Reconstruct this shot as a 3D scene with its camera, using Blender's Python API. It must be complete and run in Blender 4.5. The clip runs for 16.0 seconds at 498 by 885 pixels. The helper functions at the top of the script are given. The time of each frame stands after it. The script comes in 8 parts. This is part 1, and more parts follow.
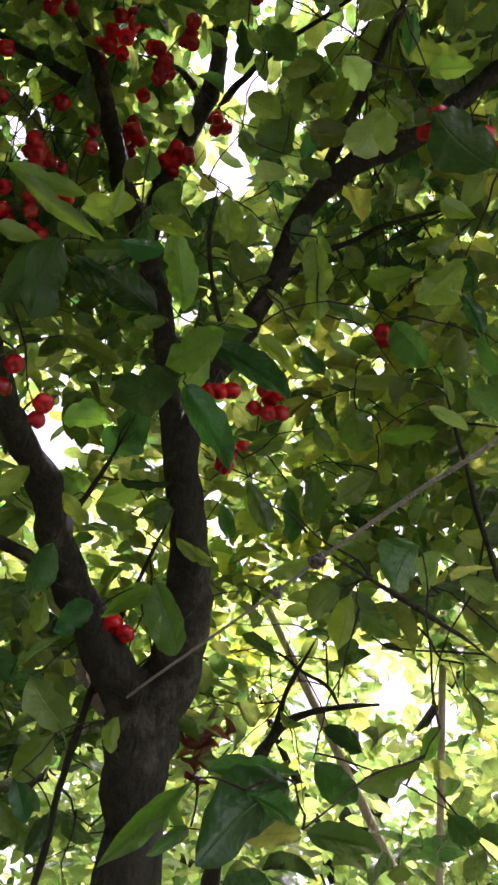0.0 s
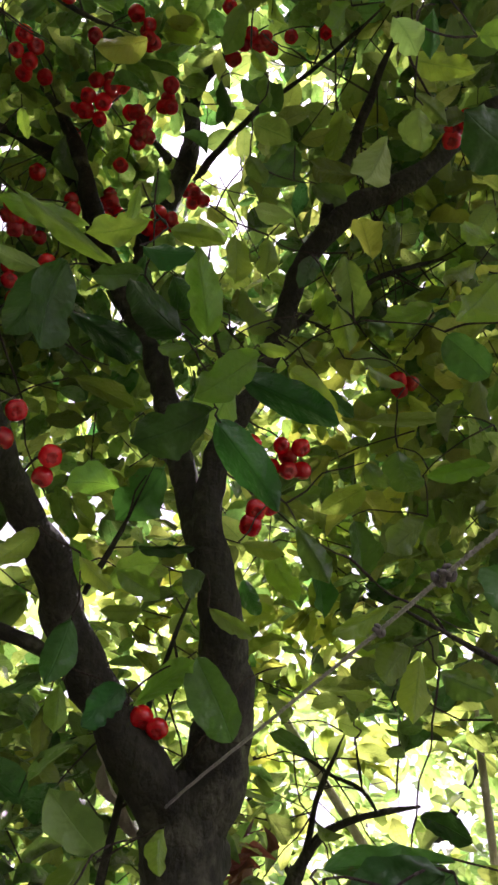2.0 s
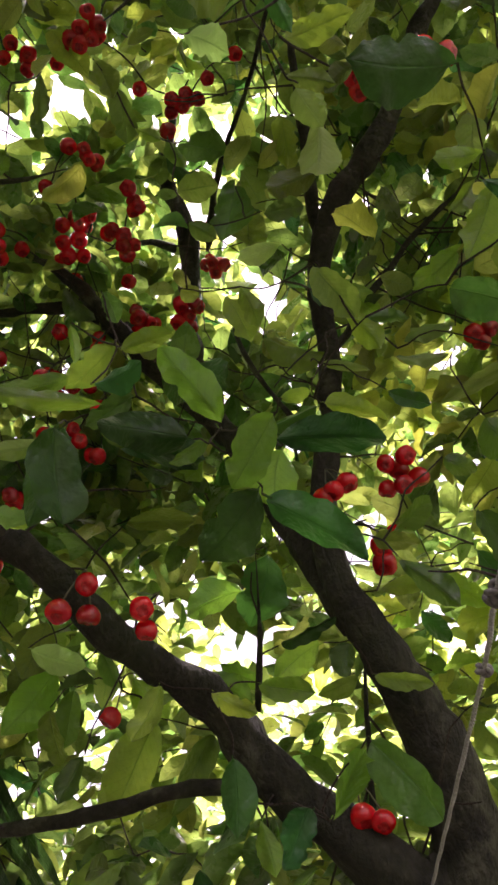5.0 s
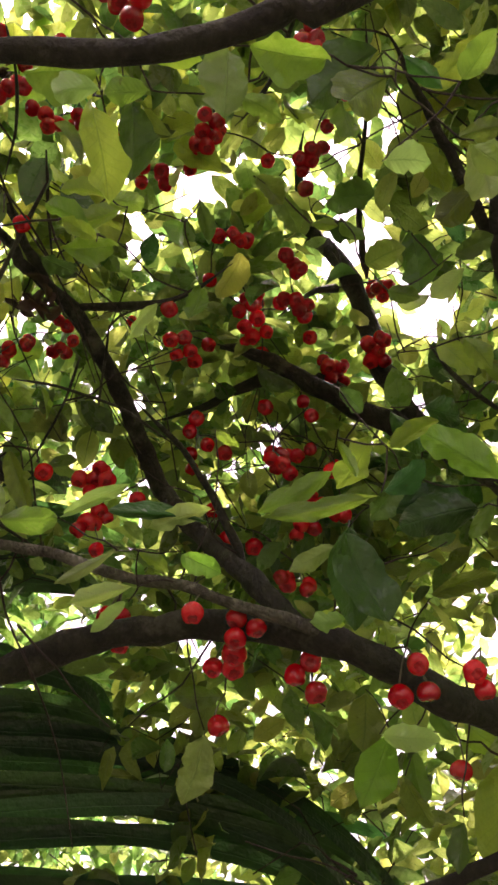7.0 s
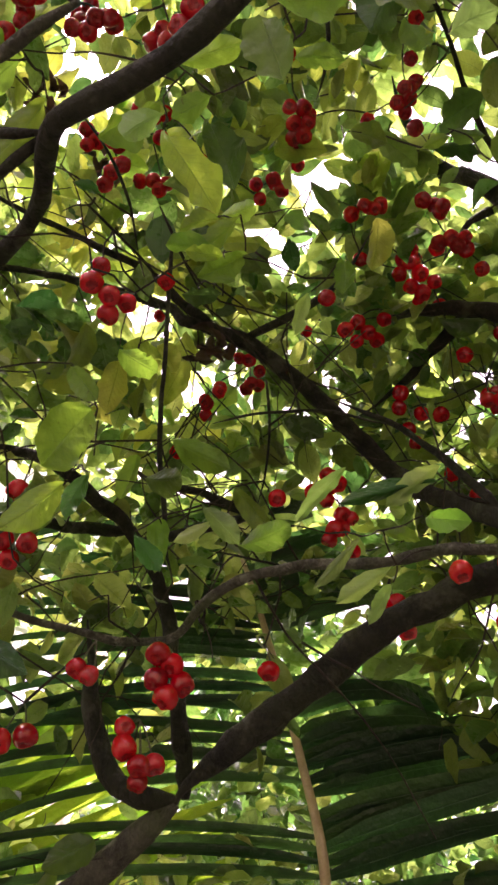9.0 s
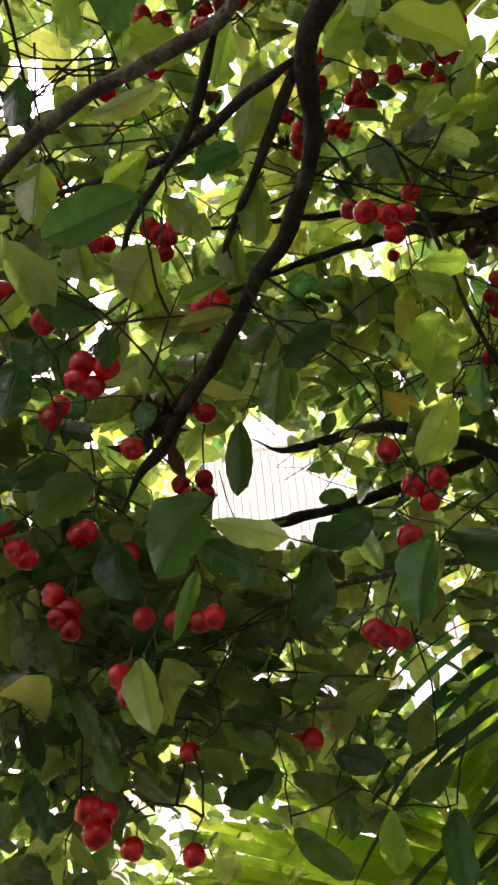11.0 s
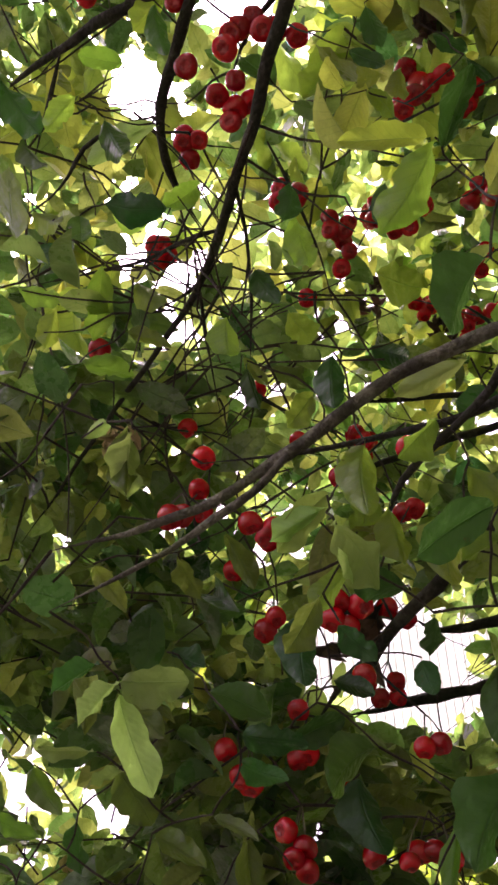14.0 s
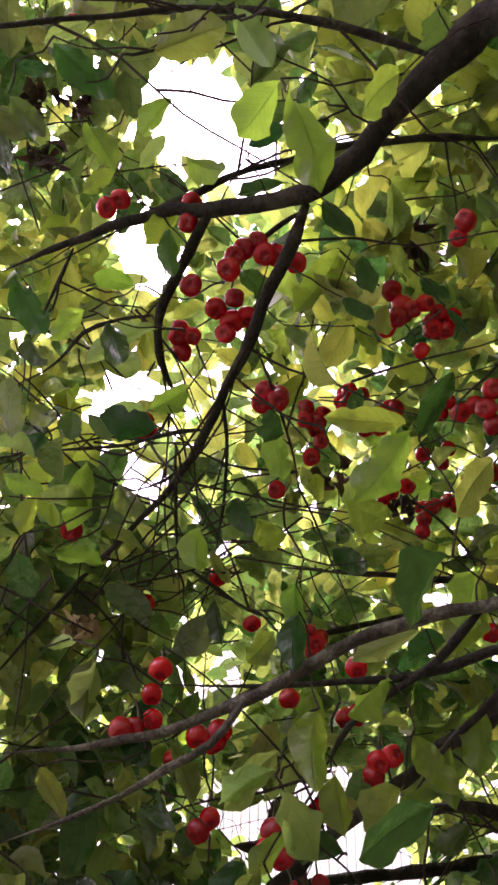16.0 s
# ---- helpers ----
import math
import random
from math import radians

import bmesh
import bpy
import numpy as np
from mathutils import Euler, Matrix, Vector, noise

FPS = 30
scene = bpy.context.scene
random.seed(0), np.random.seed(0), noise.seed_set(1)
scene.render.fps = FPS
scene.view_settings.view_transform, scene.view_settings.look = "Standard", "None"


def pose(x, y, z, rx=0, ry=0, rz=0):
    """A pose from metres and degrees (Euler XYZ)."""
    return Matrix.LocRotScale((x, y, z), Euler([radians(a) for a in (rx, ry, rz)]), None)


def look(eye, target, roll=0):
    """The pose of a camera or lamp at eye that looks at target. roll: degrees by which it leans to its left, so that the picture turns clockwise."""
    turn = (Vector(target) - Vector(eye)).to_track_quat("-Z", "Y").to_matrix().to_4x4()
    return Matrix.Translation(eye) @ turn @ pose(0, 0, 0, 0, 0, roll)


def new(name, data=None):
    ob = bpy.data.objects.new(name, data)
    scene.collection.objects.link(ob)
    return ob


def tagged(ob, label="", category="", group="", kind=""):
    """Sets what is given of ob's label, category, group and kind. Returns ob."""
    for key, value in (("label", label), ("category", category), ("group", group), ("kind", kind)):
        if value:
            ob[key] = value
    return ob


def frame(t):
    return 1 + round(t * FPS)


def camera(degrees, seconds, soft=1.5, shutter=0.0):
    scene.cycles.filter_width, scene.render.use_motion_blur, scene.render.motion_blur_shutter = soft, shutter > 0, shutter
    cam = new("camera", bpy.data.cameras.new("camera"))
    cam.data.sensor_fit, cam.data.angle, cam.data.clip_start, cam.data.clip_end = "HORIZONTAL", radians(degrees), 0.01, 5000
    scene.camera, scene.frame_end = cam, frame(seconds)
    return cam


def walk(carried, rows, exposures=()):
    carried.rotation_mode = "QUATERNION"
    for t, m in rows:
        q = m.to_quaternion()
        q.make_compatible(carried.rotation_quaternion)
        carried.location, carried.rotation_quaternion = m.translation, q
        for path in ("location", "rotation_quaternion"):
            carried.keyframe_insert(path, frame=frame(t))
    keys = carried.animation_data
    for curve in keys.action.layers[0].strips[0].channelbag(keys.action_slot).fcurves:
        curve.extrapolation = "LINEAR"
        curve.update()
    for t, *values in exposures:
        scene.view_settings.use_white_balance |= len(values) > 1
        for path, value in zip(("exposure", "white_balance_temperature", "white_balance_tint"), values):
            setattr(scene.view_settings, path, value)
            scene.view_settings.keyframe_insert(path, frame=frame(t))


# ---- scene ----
cam = camera(33.0, 16.0, soft=2.8)
PATH = [
    (0, (-0.045, -0.065, 1.413), (-0.247, 1.234, 2.921), 9.4),
    (0.5, (-0.118, 0.007, 1.429), (-0.251, 1.251, 2.989), 9.3),
    (1, (-0.183, 0.05, 1.436), (-0.208, 1.267, 3.023), 4.1),
    (1.5, (-0.218, 0.063, 1.451), (-0.221, 1.209, 3.091), 2.8),
    (2, (-0.176, 0.12, 1.473), (-0.274, 1.198, 3.154), 2.3),
    (2.5, (-0.098, 0.199, 1.519), (-0.397, 1.208, 3.219), 0.6),
    (3, (-0.041, 0.241, 1.542), (-0.426, 1.17, 3.271), -1.7),
    (3.5, (-0.036, 0.257, 1.549), (-0.519, 1.115, 3.29), 0.1),
    (3.7, (-0.044, 0.257, 1.55), (-0.538, 1.099, 3.295), -0.8),
    (5.8, (0.025, 0.146, 1.58), (-0.539, 1.01, 3.293), -9.0),
    (6, (0.025, 0.145, 1.58), (-0.591, 0.924, 3.316), -7.7),
    (6.5, (0.01, 0.063, 1.598), (-0.73, 0.716, 3.338), -4.5),
    (7, (0.0, 0.0, 1.6), (-0.799, 0.604, 3.331), -3.6),
    (7.5, (-0.005, 0.025, 1.603), (-0.872, 0.449, 3.355), 1.2),
    (8, (-0.008, 0.071, 1.604), (-0.884, 0.386, 3.374), 1.6),
    (8.2, (-0.01, 0.08, 1.604), (-0.9, 0.35, 3.375), 1.2),
    (10.3, (-0.101, -0.04, 1.569), (-1.094, -0.32, 3.282), 4.0),
    (10.5, (-0.108, -0.061, 1.569), (-1.079, -0.403, 3.284), 3.3),
    (11, (-0.106, -0.132, 1.572), (-0.979, -0.611, 3.306), 2.7),
    (11.5, (-0.099, -0.187, 1.573), (-0.895, -0.785, 3.307), 6.8),
    (12, (-0.103, -0.221, 1.575), (-0.813, -0.92, 3.309), 5.8),
    (12.5, (-0.05, -0.24, 1.592), (-0.752, -0.986, 3.31), 7.0),
    (13, (0.002, -0.225, 1.601), (-0.751, -0.998, 3.285), 10.3),
    (13.5, (0.094, -0.235, 1.613), (-0.622, -0.938, 3.343), 15.0),
    (14, (0.161, -0.306, 1.635), (-0.494, -0.777, 3.465), 10.4),
    (14.5, (0.215, -0.329, 1.643), (-0.439, -0.669, 3.502), 8.3),
    (15, (0.248, -0.316, 1.643), (-0.332, -0.59, 3.537), 7.1),
    (15.5, (0.296, -0.277, 1.647), (-0.249, -0.572, 3.549), 9.7),
    (16, (0.34, -0.259, 1.648), (-0.181, -0.558, 3.556), 11.9),
]
walk(cam, [(t, look(eye, target, roll)) for t, eye, target, roll in PATH], exposures=[(0, 2.58, 6200, 41), (3.7, 2.6, 6350, 41), (7, 3.1, 6800, 50), (8.2, 3.08, 6750, 53), (11, 2.6, 6700, 45), (12.5, 2.45, 6450, 46), (13.5, 2.55, 6500, 51), (16, 2.64, 6350, 59)])

# ---- sky and sun: a bright hazy overcast day ----
world = bpy.data.worlds.new("overcast")
scene.world = world
world.use_nodes = True
sky = world.node_tree.nodes.new("ShaderNodeTexSky")
sky.sky_type = "NISHITA"
sky.sun_disc = False
sky.sun_elevation, sky.sun_rotation = radians(62), radians(150)
sky.air_density, sky.dust_density, sky.ozone_density = 1.0, 7.0, 0.3
backing = world.node_tree.nodes["Background"]
backing.inputs["Strength"].default_value = 0.12
haze = world.node_tree.nodes.new("ShaderNodeHueSaturation")
haze.inputs["Saturation"].default_value = 0.18
world.node_tree.links.new(sky.outputs["Color"], haze.inputs["Color"])
world.node_tree.links.new(haze.outputs["Color"], backing.inputs["Color"])
sun = new("sun", bpy.data.lights.new("sun", "SUN"))
sun.data.energy, sun.data.angle, sun.data.color = 4.5, radians(6), (1.0, 0.96, 0.88)
sun.rotation_euler = Euler((radians(28), 0, radians(150)))


# ---- materials ----
class Graph:
    """A short hand for the nodes of one material."""

    def __init__(self, name):
        self.material = bpy.data.materials.new(name)
        self.material.use_nodes = True
        self.tree = self.material.node_tree
        self.tree.nodes.clear()
        self.out = self.tree.nodes.new("ShaderNodeOutputMaterial")

    def node(self, kind, values=None, operation="", feature="", blend=""):
        n = self.tree.nodes.new("ShaderNode" + kind)
        if operation:
            n.operation = operation
        if feature:
            n.feature = feature
        if blend:
            n.blend_type = blend
        for key, value in (values or {}).items():
            self.put(n.inputs[key], value)
        return n

    def put(self, socket, value):
        if isinstance(value, bpy.types.NodeSocket):
            self.tree.links.new(value, socket)
        else:
            socket.default_value = value

    def math(self, operation, a, b=0.0, c=0.0):
        n = self.node("Math", operation=operation)
        for socket, value in zip(n.inputs, (a, b, c)):
            self.put(socket, value)
        return n.outputs[0]

    def noise(self, scale, detail=3.0, where=None, roughness=0.55):
        n = self.node("TexNoise", {"Scale": scale, "Detail": detail, "Roughness": roughness})
        n.noise_dimensions = "3D"
        self.put(n.inputs["Vector"], where or self.node("NewGeometry").outputs["Position"])
        return n.outputs[0]

    def ramp(self, value, *stops):
        n = self.node("ValToRGB", {"Fac": value})
        band = n.color_ramp.elements
        while len(band) < len(stops):
            band.new(0.5)
        for e, (at, colour) in zip(band, stops):
            e.position, e.color = at, (*colour, 1.0)
        return n.outputs["Color"]

    def mix(self, factor, a, b, how="MIX"):
        n = self.node("MixRGB", {"Fac": factor, "Color1": a, "Color2": b}, blend=how)
        return n.outputs["Color"]

    def bump(self, height, strength, distance):
        return self.node("Bump", {"Height": height, "Strength": strength, "Distance": distance}).outputs["Normal"]

    def finish(self, shader):
        self.tree.links.new(shader, self.out.inputs["Surface"])
        return self.material


def leaf_material(name, dark, middle, light, glow_dark, glow_light, single=True, share=0.5, gloss=0.42, shine=0.5, ribs=0):
    """A thin leaf: green with a paler midrib and faint side veins, letting light through in a yellower green."""
    g = Graph(name)
    chance = g.node("ObjectInfo").outputs["Random"] if single else g.node("NewGeometry").outputs["Random Per Island"]
    uv = g.node("SeparateXYZ", {"Vector": g.node("UVMap").outputs["UV"]})
    patch, fine, cloud = g.noise(38.0, 4.0), g.noise(420.0, 2.0), g.noise(16.0, 2.0)
    along, side = uv.outputs["Y"], g.math("ABSOLUTE", g.math("SUBTRACT", uv.outputs["X"], 0.5))
    rib = g.math("SUBTRACT", 1.0, g.math("SMOOTH_MIN", g.math("MULTIPLY", side, 34.0), 1.0, 0.2))
    bent = g.math("ADD", g.math("SUBTRACT", along, g.math("MULTIPLY", g.math("POWER", side, 0.8), 0.4)), g.math("MULTIPLY", patch, 0.07))
    wave = g.math("FRACT", g.math("MULTIPLY", bent, g.math("ADD", 7.0, g.math("MULTIPLY", chance, 3.0))))
    if ribs:
        wave = g.math("FRACT", g.math("MULTIPLY", uv.outputs["X"], float(ribs)))
    vein = g.math("SUBTRACT", 1.0, g.math("MINIMUM", g.math("MULTIPLY", g.math("ABSOLUTE", g.math("SUBTRACT", wave, 0.5)), 5.0 if ribs else 9.0), 1.0))
    vein = g.math("MULTIPLY", vein, g.math("SUBTRACT", 1.0, g.math("MULTIPLY", side, 1.7)))
    pillow = g.math("ABSOLUTE", g.math("SUBTRACT", wave, 0.5))
    tone = g.math("ADD", g.math("MULTIPLY", chance, 0.75), g.math("MULTIPLY", patch, 0.3))
    front = g.ramp(tone, (0.15, dark), (0.55, middle), (0.95, light))
    front = g.mix(g.math("MULTIPLY", g.math("MAXIMUM", g.math("MULTIPLY", vein, 0.25), rib), 0.4), front, (*[min(1.0, c * 2.4) for c in middle], 1.0))
    spots = g.ramp(g.noise(95.0, 5.0), (0.68, (0, 0, 0)), (0.74, (1, 1, 1)))
    front = g.mix(g.math("MULTIPLY", spots, 0.35), front, (0.12, 0.075, 0.02, 1.0))
    glow = g.ramp(tone, (0.15, glow_dark), (0.9, glow_light))
    other = g.math("FRACT", g.math("MULTIPLY", chance, 37.7))
    shift = g.math("ADD", 0.482, g.math("MULTIPLY", other, 0.045))
    value = g.math("ADD", g.math("ADD", 0.45, g.math("MULTIPLY", cloud, 0.35)), g.math("MULTIPLY", g.math("FRACT", g.math("MULTIPLY", chance, 91.3)), 0.75))
    front = g.node("HueSaturation", {"Hue": shift, "Value": value, "Color": front}).outputs[0]
    glow = g.node("HueSaturation", {"Hue": shift, "Value": value, "Color": glow}).outputs[0]
    glow = g.mix(g.math("MAXIMUM", g.math("MULTIPLY", vein, 0.3), g.math("MULTIPLY", rib, 0.45)), glow, (glow_dark[0] * 0.5, glow_dark[1] * 0.55, glow_dark[2] * 0.5, 1.0))
    glow = g.mix(g.math("MULTIPLY", spots, 0.5), glow, (0.1, 0.06, 0.01, 1.0))
    height = g.math("ADD", g.math("MULTIPLY", pillow, -0.35), g.math("ADD", g.math("MULTIPLY", rib, 0.9), g.math("MULTIPLY", fine, 0.2)))
    swell = g.math("ADD", height, g.math("MULTIPLY", g.noise(48.0, 2.0), 4.0))
    normal = g.bump(swell, 0.7, 0.002)
    rough = g.math("ADD", gloss - 0.12, g.math("MULTIPLY", patch, 0.24))
    body = g.node("BsdfPrincipled", {"Base Color": front, "Roughness": rough, "Specular IOR Level": shine, "Normal": normal})
    thin = g.node("BsdfTranslucent", {"Color": glow, "Normal": normal})
    both = g.node("MixShader", {0: share, 1: body.outputs[0], 2: thin.outputs[0]})
    return g.finish(both.outputs[0])


LEAF = leaf_material("leaf", (0.014, 0.038, 0.009), (0.032, 0.07, 0.013), (0.075, 0.12, 0.022), (0.1, 0.22, 0.03), (0.36, 0.48, 0.06), share=0.48, gloss=0.33, shine=0.38)
# The leaf again, brightened as if backlit; that light is in its colours.
BACKLIT_LEAF = leaf_material("backlit_leaf", (0.055, 0.115, 0.02), (0.08, 0.15, 0.03), (0.12, 0.195, 0.042), (0.22, 0.46, 0.03), (0.44, 0.63, 0.05), share=0.56, gloss=0.4)
WAXY_LEAF = leaf_material("waxy_leaf", (0.012, 0.045, 0.012), (0.02, 0.07, 0.016), (0.036, 0.1, 0.022), (0.035, 0.14, 0.02), (0.1, 0.27, 0.03), share=0.32, gloss=0.32, shine=0.24)
PALE_LEAF = leaf_material("pale_leaf", (0.1, 0.17, 0.05), (0.15, 0.25, 0.075), (0.22, 0.32, 0.11), (0.28, 0.48, 0.07), (0.48, 0.66, 0.14), share=0.45, gloss=0.46)
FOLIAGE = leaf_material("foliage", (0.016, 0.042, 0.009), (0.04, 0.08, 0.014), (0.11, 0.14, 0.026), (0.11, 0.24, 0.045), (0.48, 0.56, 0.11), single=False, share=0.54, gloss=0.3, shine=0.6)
# Darker copy of the foliage: the shade on inner leaves is in the colour.
SHADED_FOLIAGE = leaf_material("shaded_foliage", (0.012, 0.038, 0.012), (0.026, 0.064, 0.018), (0.055, 0.105, 0.026), (0.06, 0.19, 0.035), (0.24, 0.4, 0.06), single=False, share=0.4, gloss=0.28, shine=0.6)
# Far crowns: the sky light through them is painted in as paler yellow-green.
FAR_LIT_FOLIAGE = leaf_material("far_lit_foliage", (0.035, 0.075, 0.014), (0.085, 0.14, 0.025), (0.17, 0.21, 0.045), (0.2, 0.36, 0.07), (0.5, 0.6, 0.16), single=False, gloss=0.32, shine=0.6)
# Luminous yellow-green that paints light coming through the leaves.
BACKLIT_FOLIAGE = leaf_material("backlit_foliage", (0.05, 0.09, 0.014), (0.085, 0.13, 0.02), (0.13, 0.17, 0.03), (0.26, 0.4, 0.035), (0.62, 0.66, 0.09), single=False, share=0.6, gloss=0.34)
YELLOW_LEAF = leaf_material("yellow_leaf", (0.3, 0.22, 0.02), (0.38, 0.3, 0.03), (0.42, 0.36, 0.05), (0.5, 0.4, 0.02), (0.65, 0.55, 0.04))
# Palm leaflets in two copies: shade painted in, then backlight painted in.
SHADED_PALM_LEAF = leaf_material("shaded_palm_leaf", (0.01, 0.036, 0.012), (0.015, 0.055, 0.017), (0.028, 0.08, 0.025), (0.018, 0.075, 0.015), (0.055, 0.16, 0.028), share=0.26, gloss=0.34, ribs=5)
BACKLIT_PALM_LEAF = leaf_material("backlit_palm_leaf", (0.07, 0.12, 0.015), (0.11, 0.16, 0.015), (0.15, 0.2, 0.02), (0.2, 0.37, 0.02), (0.36, 0.52, 0.03), share=0.6, gloss=0.4, ribs=4)
BANANA_LEAF = leaf_material("banana_leaf", (0.05, 0.1, 0.014), (0.075, 0.135, 0.016), (0.09, 0.15, 0.018), (0.15, 0.3, 0.012), (0.2, 0.36, 0.018), share=0.58, gloss=0.45)
DRY_LEAF = leaf_material("dry_leaf", (0.02, 0.012, 0.01), (0.04, 0.022, 0.015), (0.08, 0.045, 0.026), (0.06, 0.03, 0.014), (0.12, 0.06, 0.03), share=0.2, gloss=0.7)

STRAW_LEAF = leaf_material("straw_leaf", (0.2, 0.15, 0.07), (0.34, 0.27, 0.13), (0.46, 0.38, 0.2), (0.3, 0.22, 0.08), (0.5, 0.4, 0.18), share=0.35, gloss=0.7)
RED_DRY_LEAF = leaf_material("red_dry_leaf", (0.05, 0.016, 0.012), (0.1, 0.035, 0.022), (0.16, 0.07, 0.035), (0.12, 0.03, 0.015), (0.25, 0.08, 0.03), share=0.3, gloss=0.6)


def bark_material(name, dark, light, lichen, scale=1.0):
    """Rough bark in long ridges, with cracks and blotches of paler lichen."""
    g = Graph(name)
    where = g.node("NewGeometry").outputs["Position"]
    drawn = g.node("Mapping", {"Vector": where, "Scale": (1.0, 1.0, 0.3)}).outputs["Vector"]
    coarse, fine, ridge = g.noise(22.0 * scale, 6.0), g.noise(170.0 * scale, 5.0), g.noise(75.0 * scale, 6.0, drawn, 0.65)
    cracks = g.node("TexVoronoi", {"Scale": 70.0 * scale, "Vector": drawn}, feature="DISTANCE_TO_EDGE").outputs["Distance"]
    tone = g.math("ADD", g.math("MULTIPLY", coarse, 0.45), g.math("ADD", g.math("MULTIPLY", fine, 0.2), g.math("MULTIPLY", ridge, 0.35)))
    colour = g.ramp(tone, (0.38, dark), (0.64, light))
    grey = g.ramp(g.noise(11.0 * scale, 8.0, where, 0.7), (0.54, (0, 0, 0)), (0.62, (1, 1, 1)))
    moss = g.ramp(g.noise(6.0 * scale, 7.0, where, 0.65), (0.52, (0, 0, 0)), (0.68, (1, 1, 1)))
    colour = g.mix(g.math("MULTIPLY", moss, 0.4), colour, (light[0] * 0.8, light[1] * 1.15, light[2] * 0.6, 1.0))
    colour = g.mix(g.math("MULTIPLY", grey, 0.65), colour, (*lichen, 1.0))
    height = g.math("ADD", g.math("MULTIPLY", coarse, 0.8), g.math("ADD", g.math("MULTIPLY", fine, 0.45), g.math("ADD", g.math("MULTIPLY", ridge, 1.3), g.math("MINIMUM", cracks, 0.3))))
    normal = g.bump(height, 0.9, 0.008)
    return g.finish(g.node("BsdfPrincipled", {"Base Color": colour, "Roughness": 0.82, "Specular IOR Level": 0.3, "Normal": normal}).outputs[0])


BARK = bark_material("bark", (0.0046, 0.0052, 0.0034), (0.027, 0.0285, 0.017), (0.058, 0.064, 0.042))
# Grey boughs; the light they catch is put into the paler colour.
LIT_GREY_BARK = bark_material("lit_grey_bark", (0.026, 0.026, 0.018), (0.096, 0.099, 0.07), (0.18, 0.19, 0.145), 1.6)
TWIG = bark_material("twig_bark", (0.01, 0.007, 0.005), (0.04, 0.03, 0.02), (0.06, 0.055, 0.035), 2.0)
PALE_BARK = bark_material("pale_bark", (0.3, 0.27, 0.21), (0.5, 0.46, 0.38), (0.55, 0.52, 0.46))


def fruit_material():
    """Waxy glossy red skin, a little see-through, deeper and duller on some, pinker towards a few bottoms."""
    g = Graph("red_fruit_skin")
    chance = g.node("ObjectInfo").outputs["Random"]
    blush = g.noise(55.0, 3.0)
    colour = g.ramp(g.math("ADD", g.math("MULTIPLY", chance, 0.6), g.math("MULTIPLY", blush, 0.4)),
                    (0.1, (0.2, 0.0008, 0.004)), (0.5, (0.45, 0.002, 0.006)), (0.95, (0.68, 0.007, 0.01)))
    streak = g.ramp(g.noise(210.0, 3.0), (0.5, (0, 0, 0)), (0.75, (1, 1, 1)))
    colour = g.mix(g.math("MULTIPLY", streak, 0.06), colour, (0.8, 0.05, 0.04, 1.0))
    normal = g.bump(g.math("ADD", g.noise(90.0, 2.0), g.math("MULTIPLY", g.noise(260.0, 2.0), 0.2)), 0.4, 0.004)
    skin = g.node("BsdfPrincipled", {"Base Color": colour, "Roughness": 0.1, "Specular IOR Level": 0.6, "Normal": normal, "Coat Weight": 0.25, "Coat Roughness": 0.03,
                                     "Subsurface Weight": 0.15, "Subsurface Radius": (0.02, 0.002, 0.002), "Subsurface Scale": 0.4})
    thin = g.node("BsdfTranslucent", {"Color": (0.95, 0.04, 0.035, 1.0)})
    return g.finish(g.node("MixShader", {0: 0.2, 1: skin.outputs[0], 2: thin.outputs[0]}).outputs[0])


def plain_material(name, colour, other, scale, roughness, relief=0.003, glow=None):
    g = Graph(name)
    tone = g.math("ADD", g.math("MULTIPLY", g.noise(scale, 5.0), 0.65), g.math("MULTIPLY", g.noise(scale * 9.0, 3.0), 0.35))
    shade = g.ramp(tone, (0.35, colour), (0.65, other))
    body = g.node("BsdfPrincipled", {"Base Color": shade, "Roughness": roughness, "Normal": g.bump(tone, 0.5, relief)})
    if not glow:
        return g.finish(body.outputs[0])
    thin = g.node("BsdfTranslucent", {"Color": (*glow, 1.0)})
    return g.finish(g.node("MixShader", {0: 0.6, 1: body.outputs[0], 2: thin.outputs[0]}).outputs[0])


FRUIT = fruit_material()
CALYX = plain_material("calyx", (0.2, 0.003, 0.006), (0.4, 0.012, 0.012), 120.0, 0.25, 0.001)
STALK = plain_material("fruit_stalk", (0.04, 0.05, 0.02), (0.08, 0.075, 0.03), 150.0, 0.6, 0.001)
ROPE = plain_material("rope_fibre", (0.14, 0.145, 0.14), (0.42, 0.43, 0.42), 300.0, 0.85, 0.001)
KNOT = plain_material("grey_knot", (0.03, 0.03, 0.03), (0.14, 0.14, 0.135), 260.0, 0.9, 0.001)
SOIL = plain_material("soil_and_litter", (0.028, 0.024, 0.014), (0.065, 0.06, 0.03), 3.0, 0.95, 0.02)
SHEETING = plain_material("white_sheeting", (0.72, 0.73, 0.72), (0.82, 0.82, 0.8), 6.0, 0.45, 0.001, glow=(0.8, 0.82, 0.8))
SHEET_STRIP = plain_material("grey_sheet_strip", (0.66, 0.68, 0.64), (0.74, 0.76, 0.72), 30.0, 0.5, 0.001, glow=(0.74, 0.78, 0.7))
TIMBER = plain_material("grey_timber", (0.2, 0.17, 0.13), (0.32, 0.28, 0.22), 14.0, 0.85)
RACHIS = plain_material("palm_stalk", (0.42, 0.31, 0.17), (0.6, 0.47, 0.29), 18.0, 0.6, 0.002)
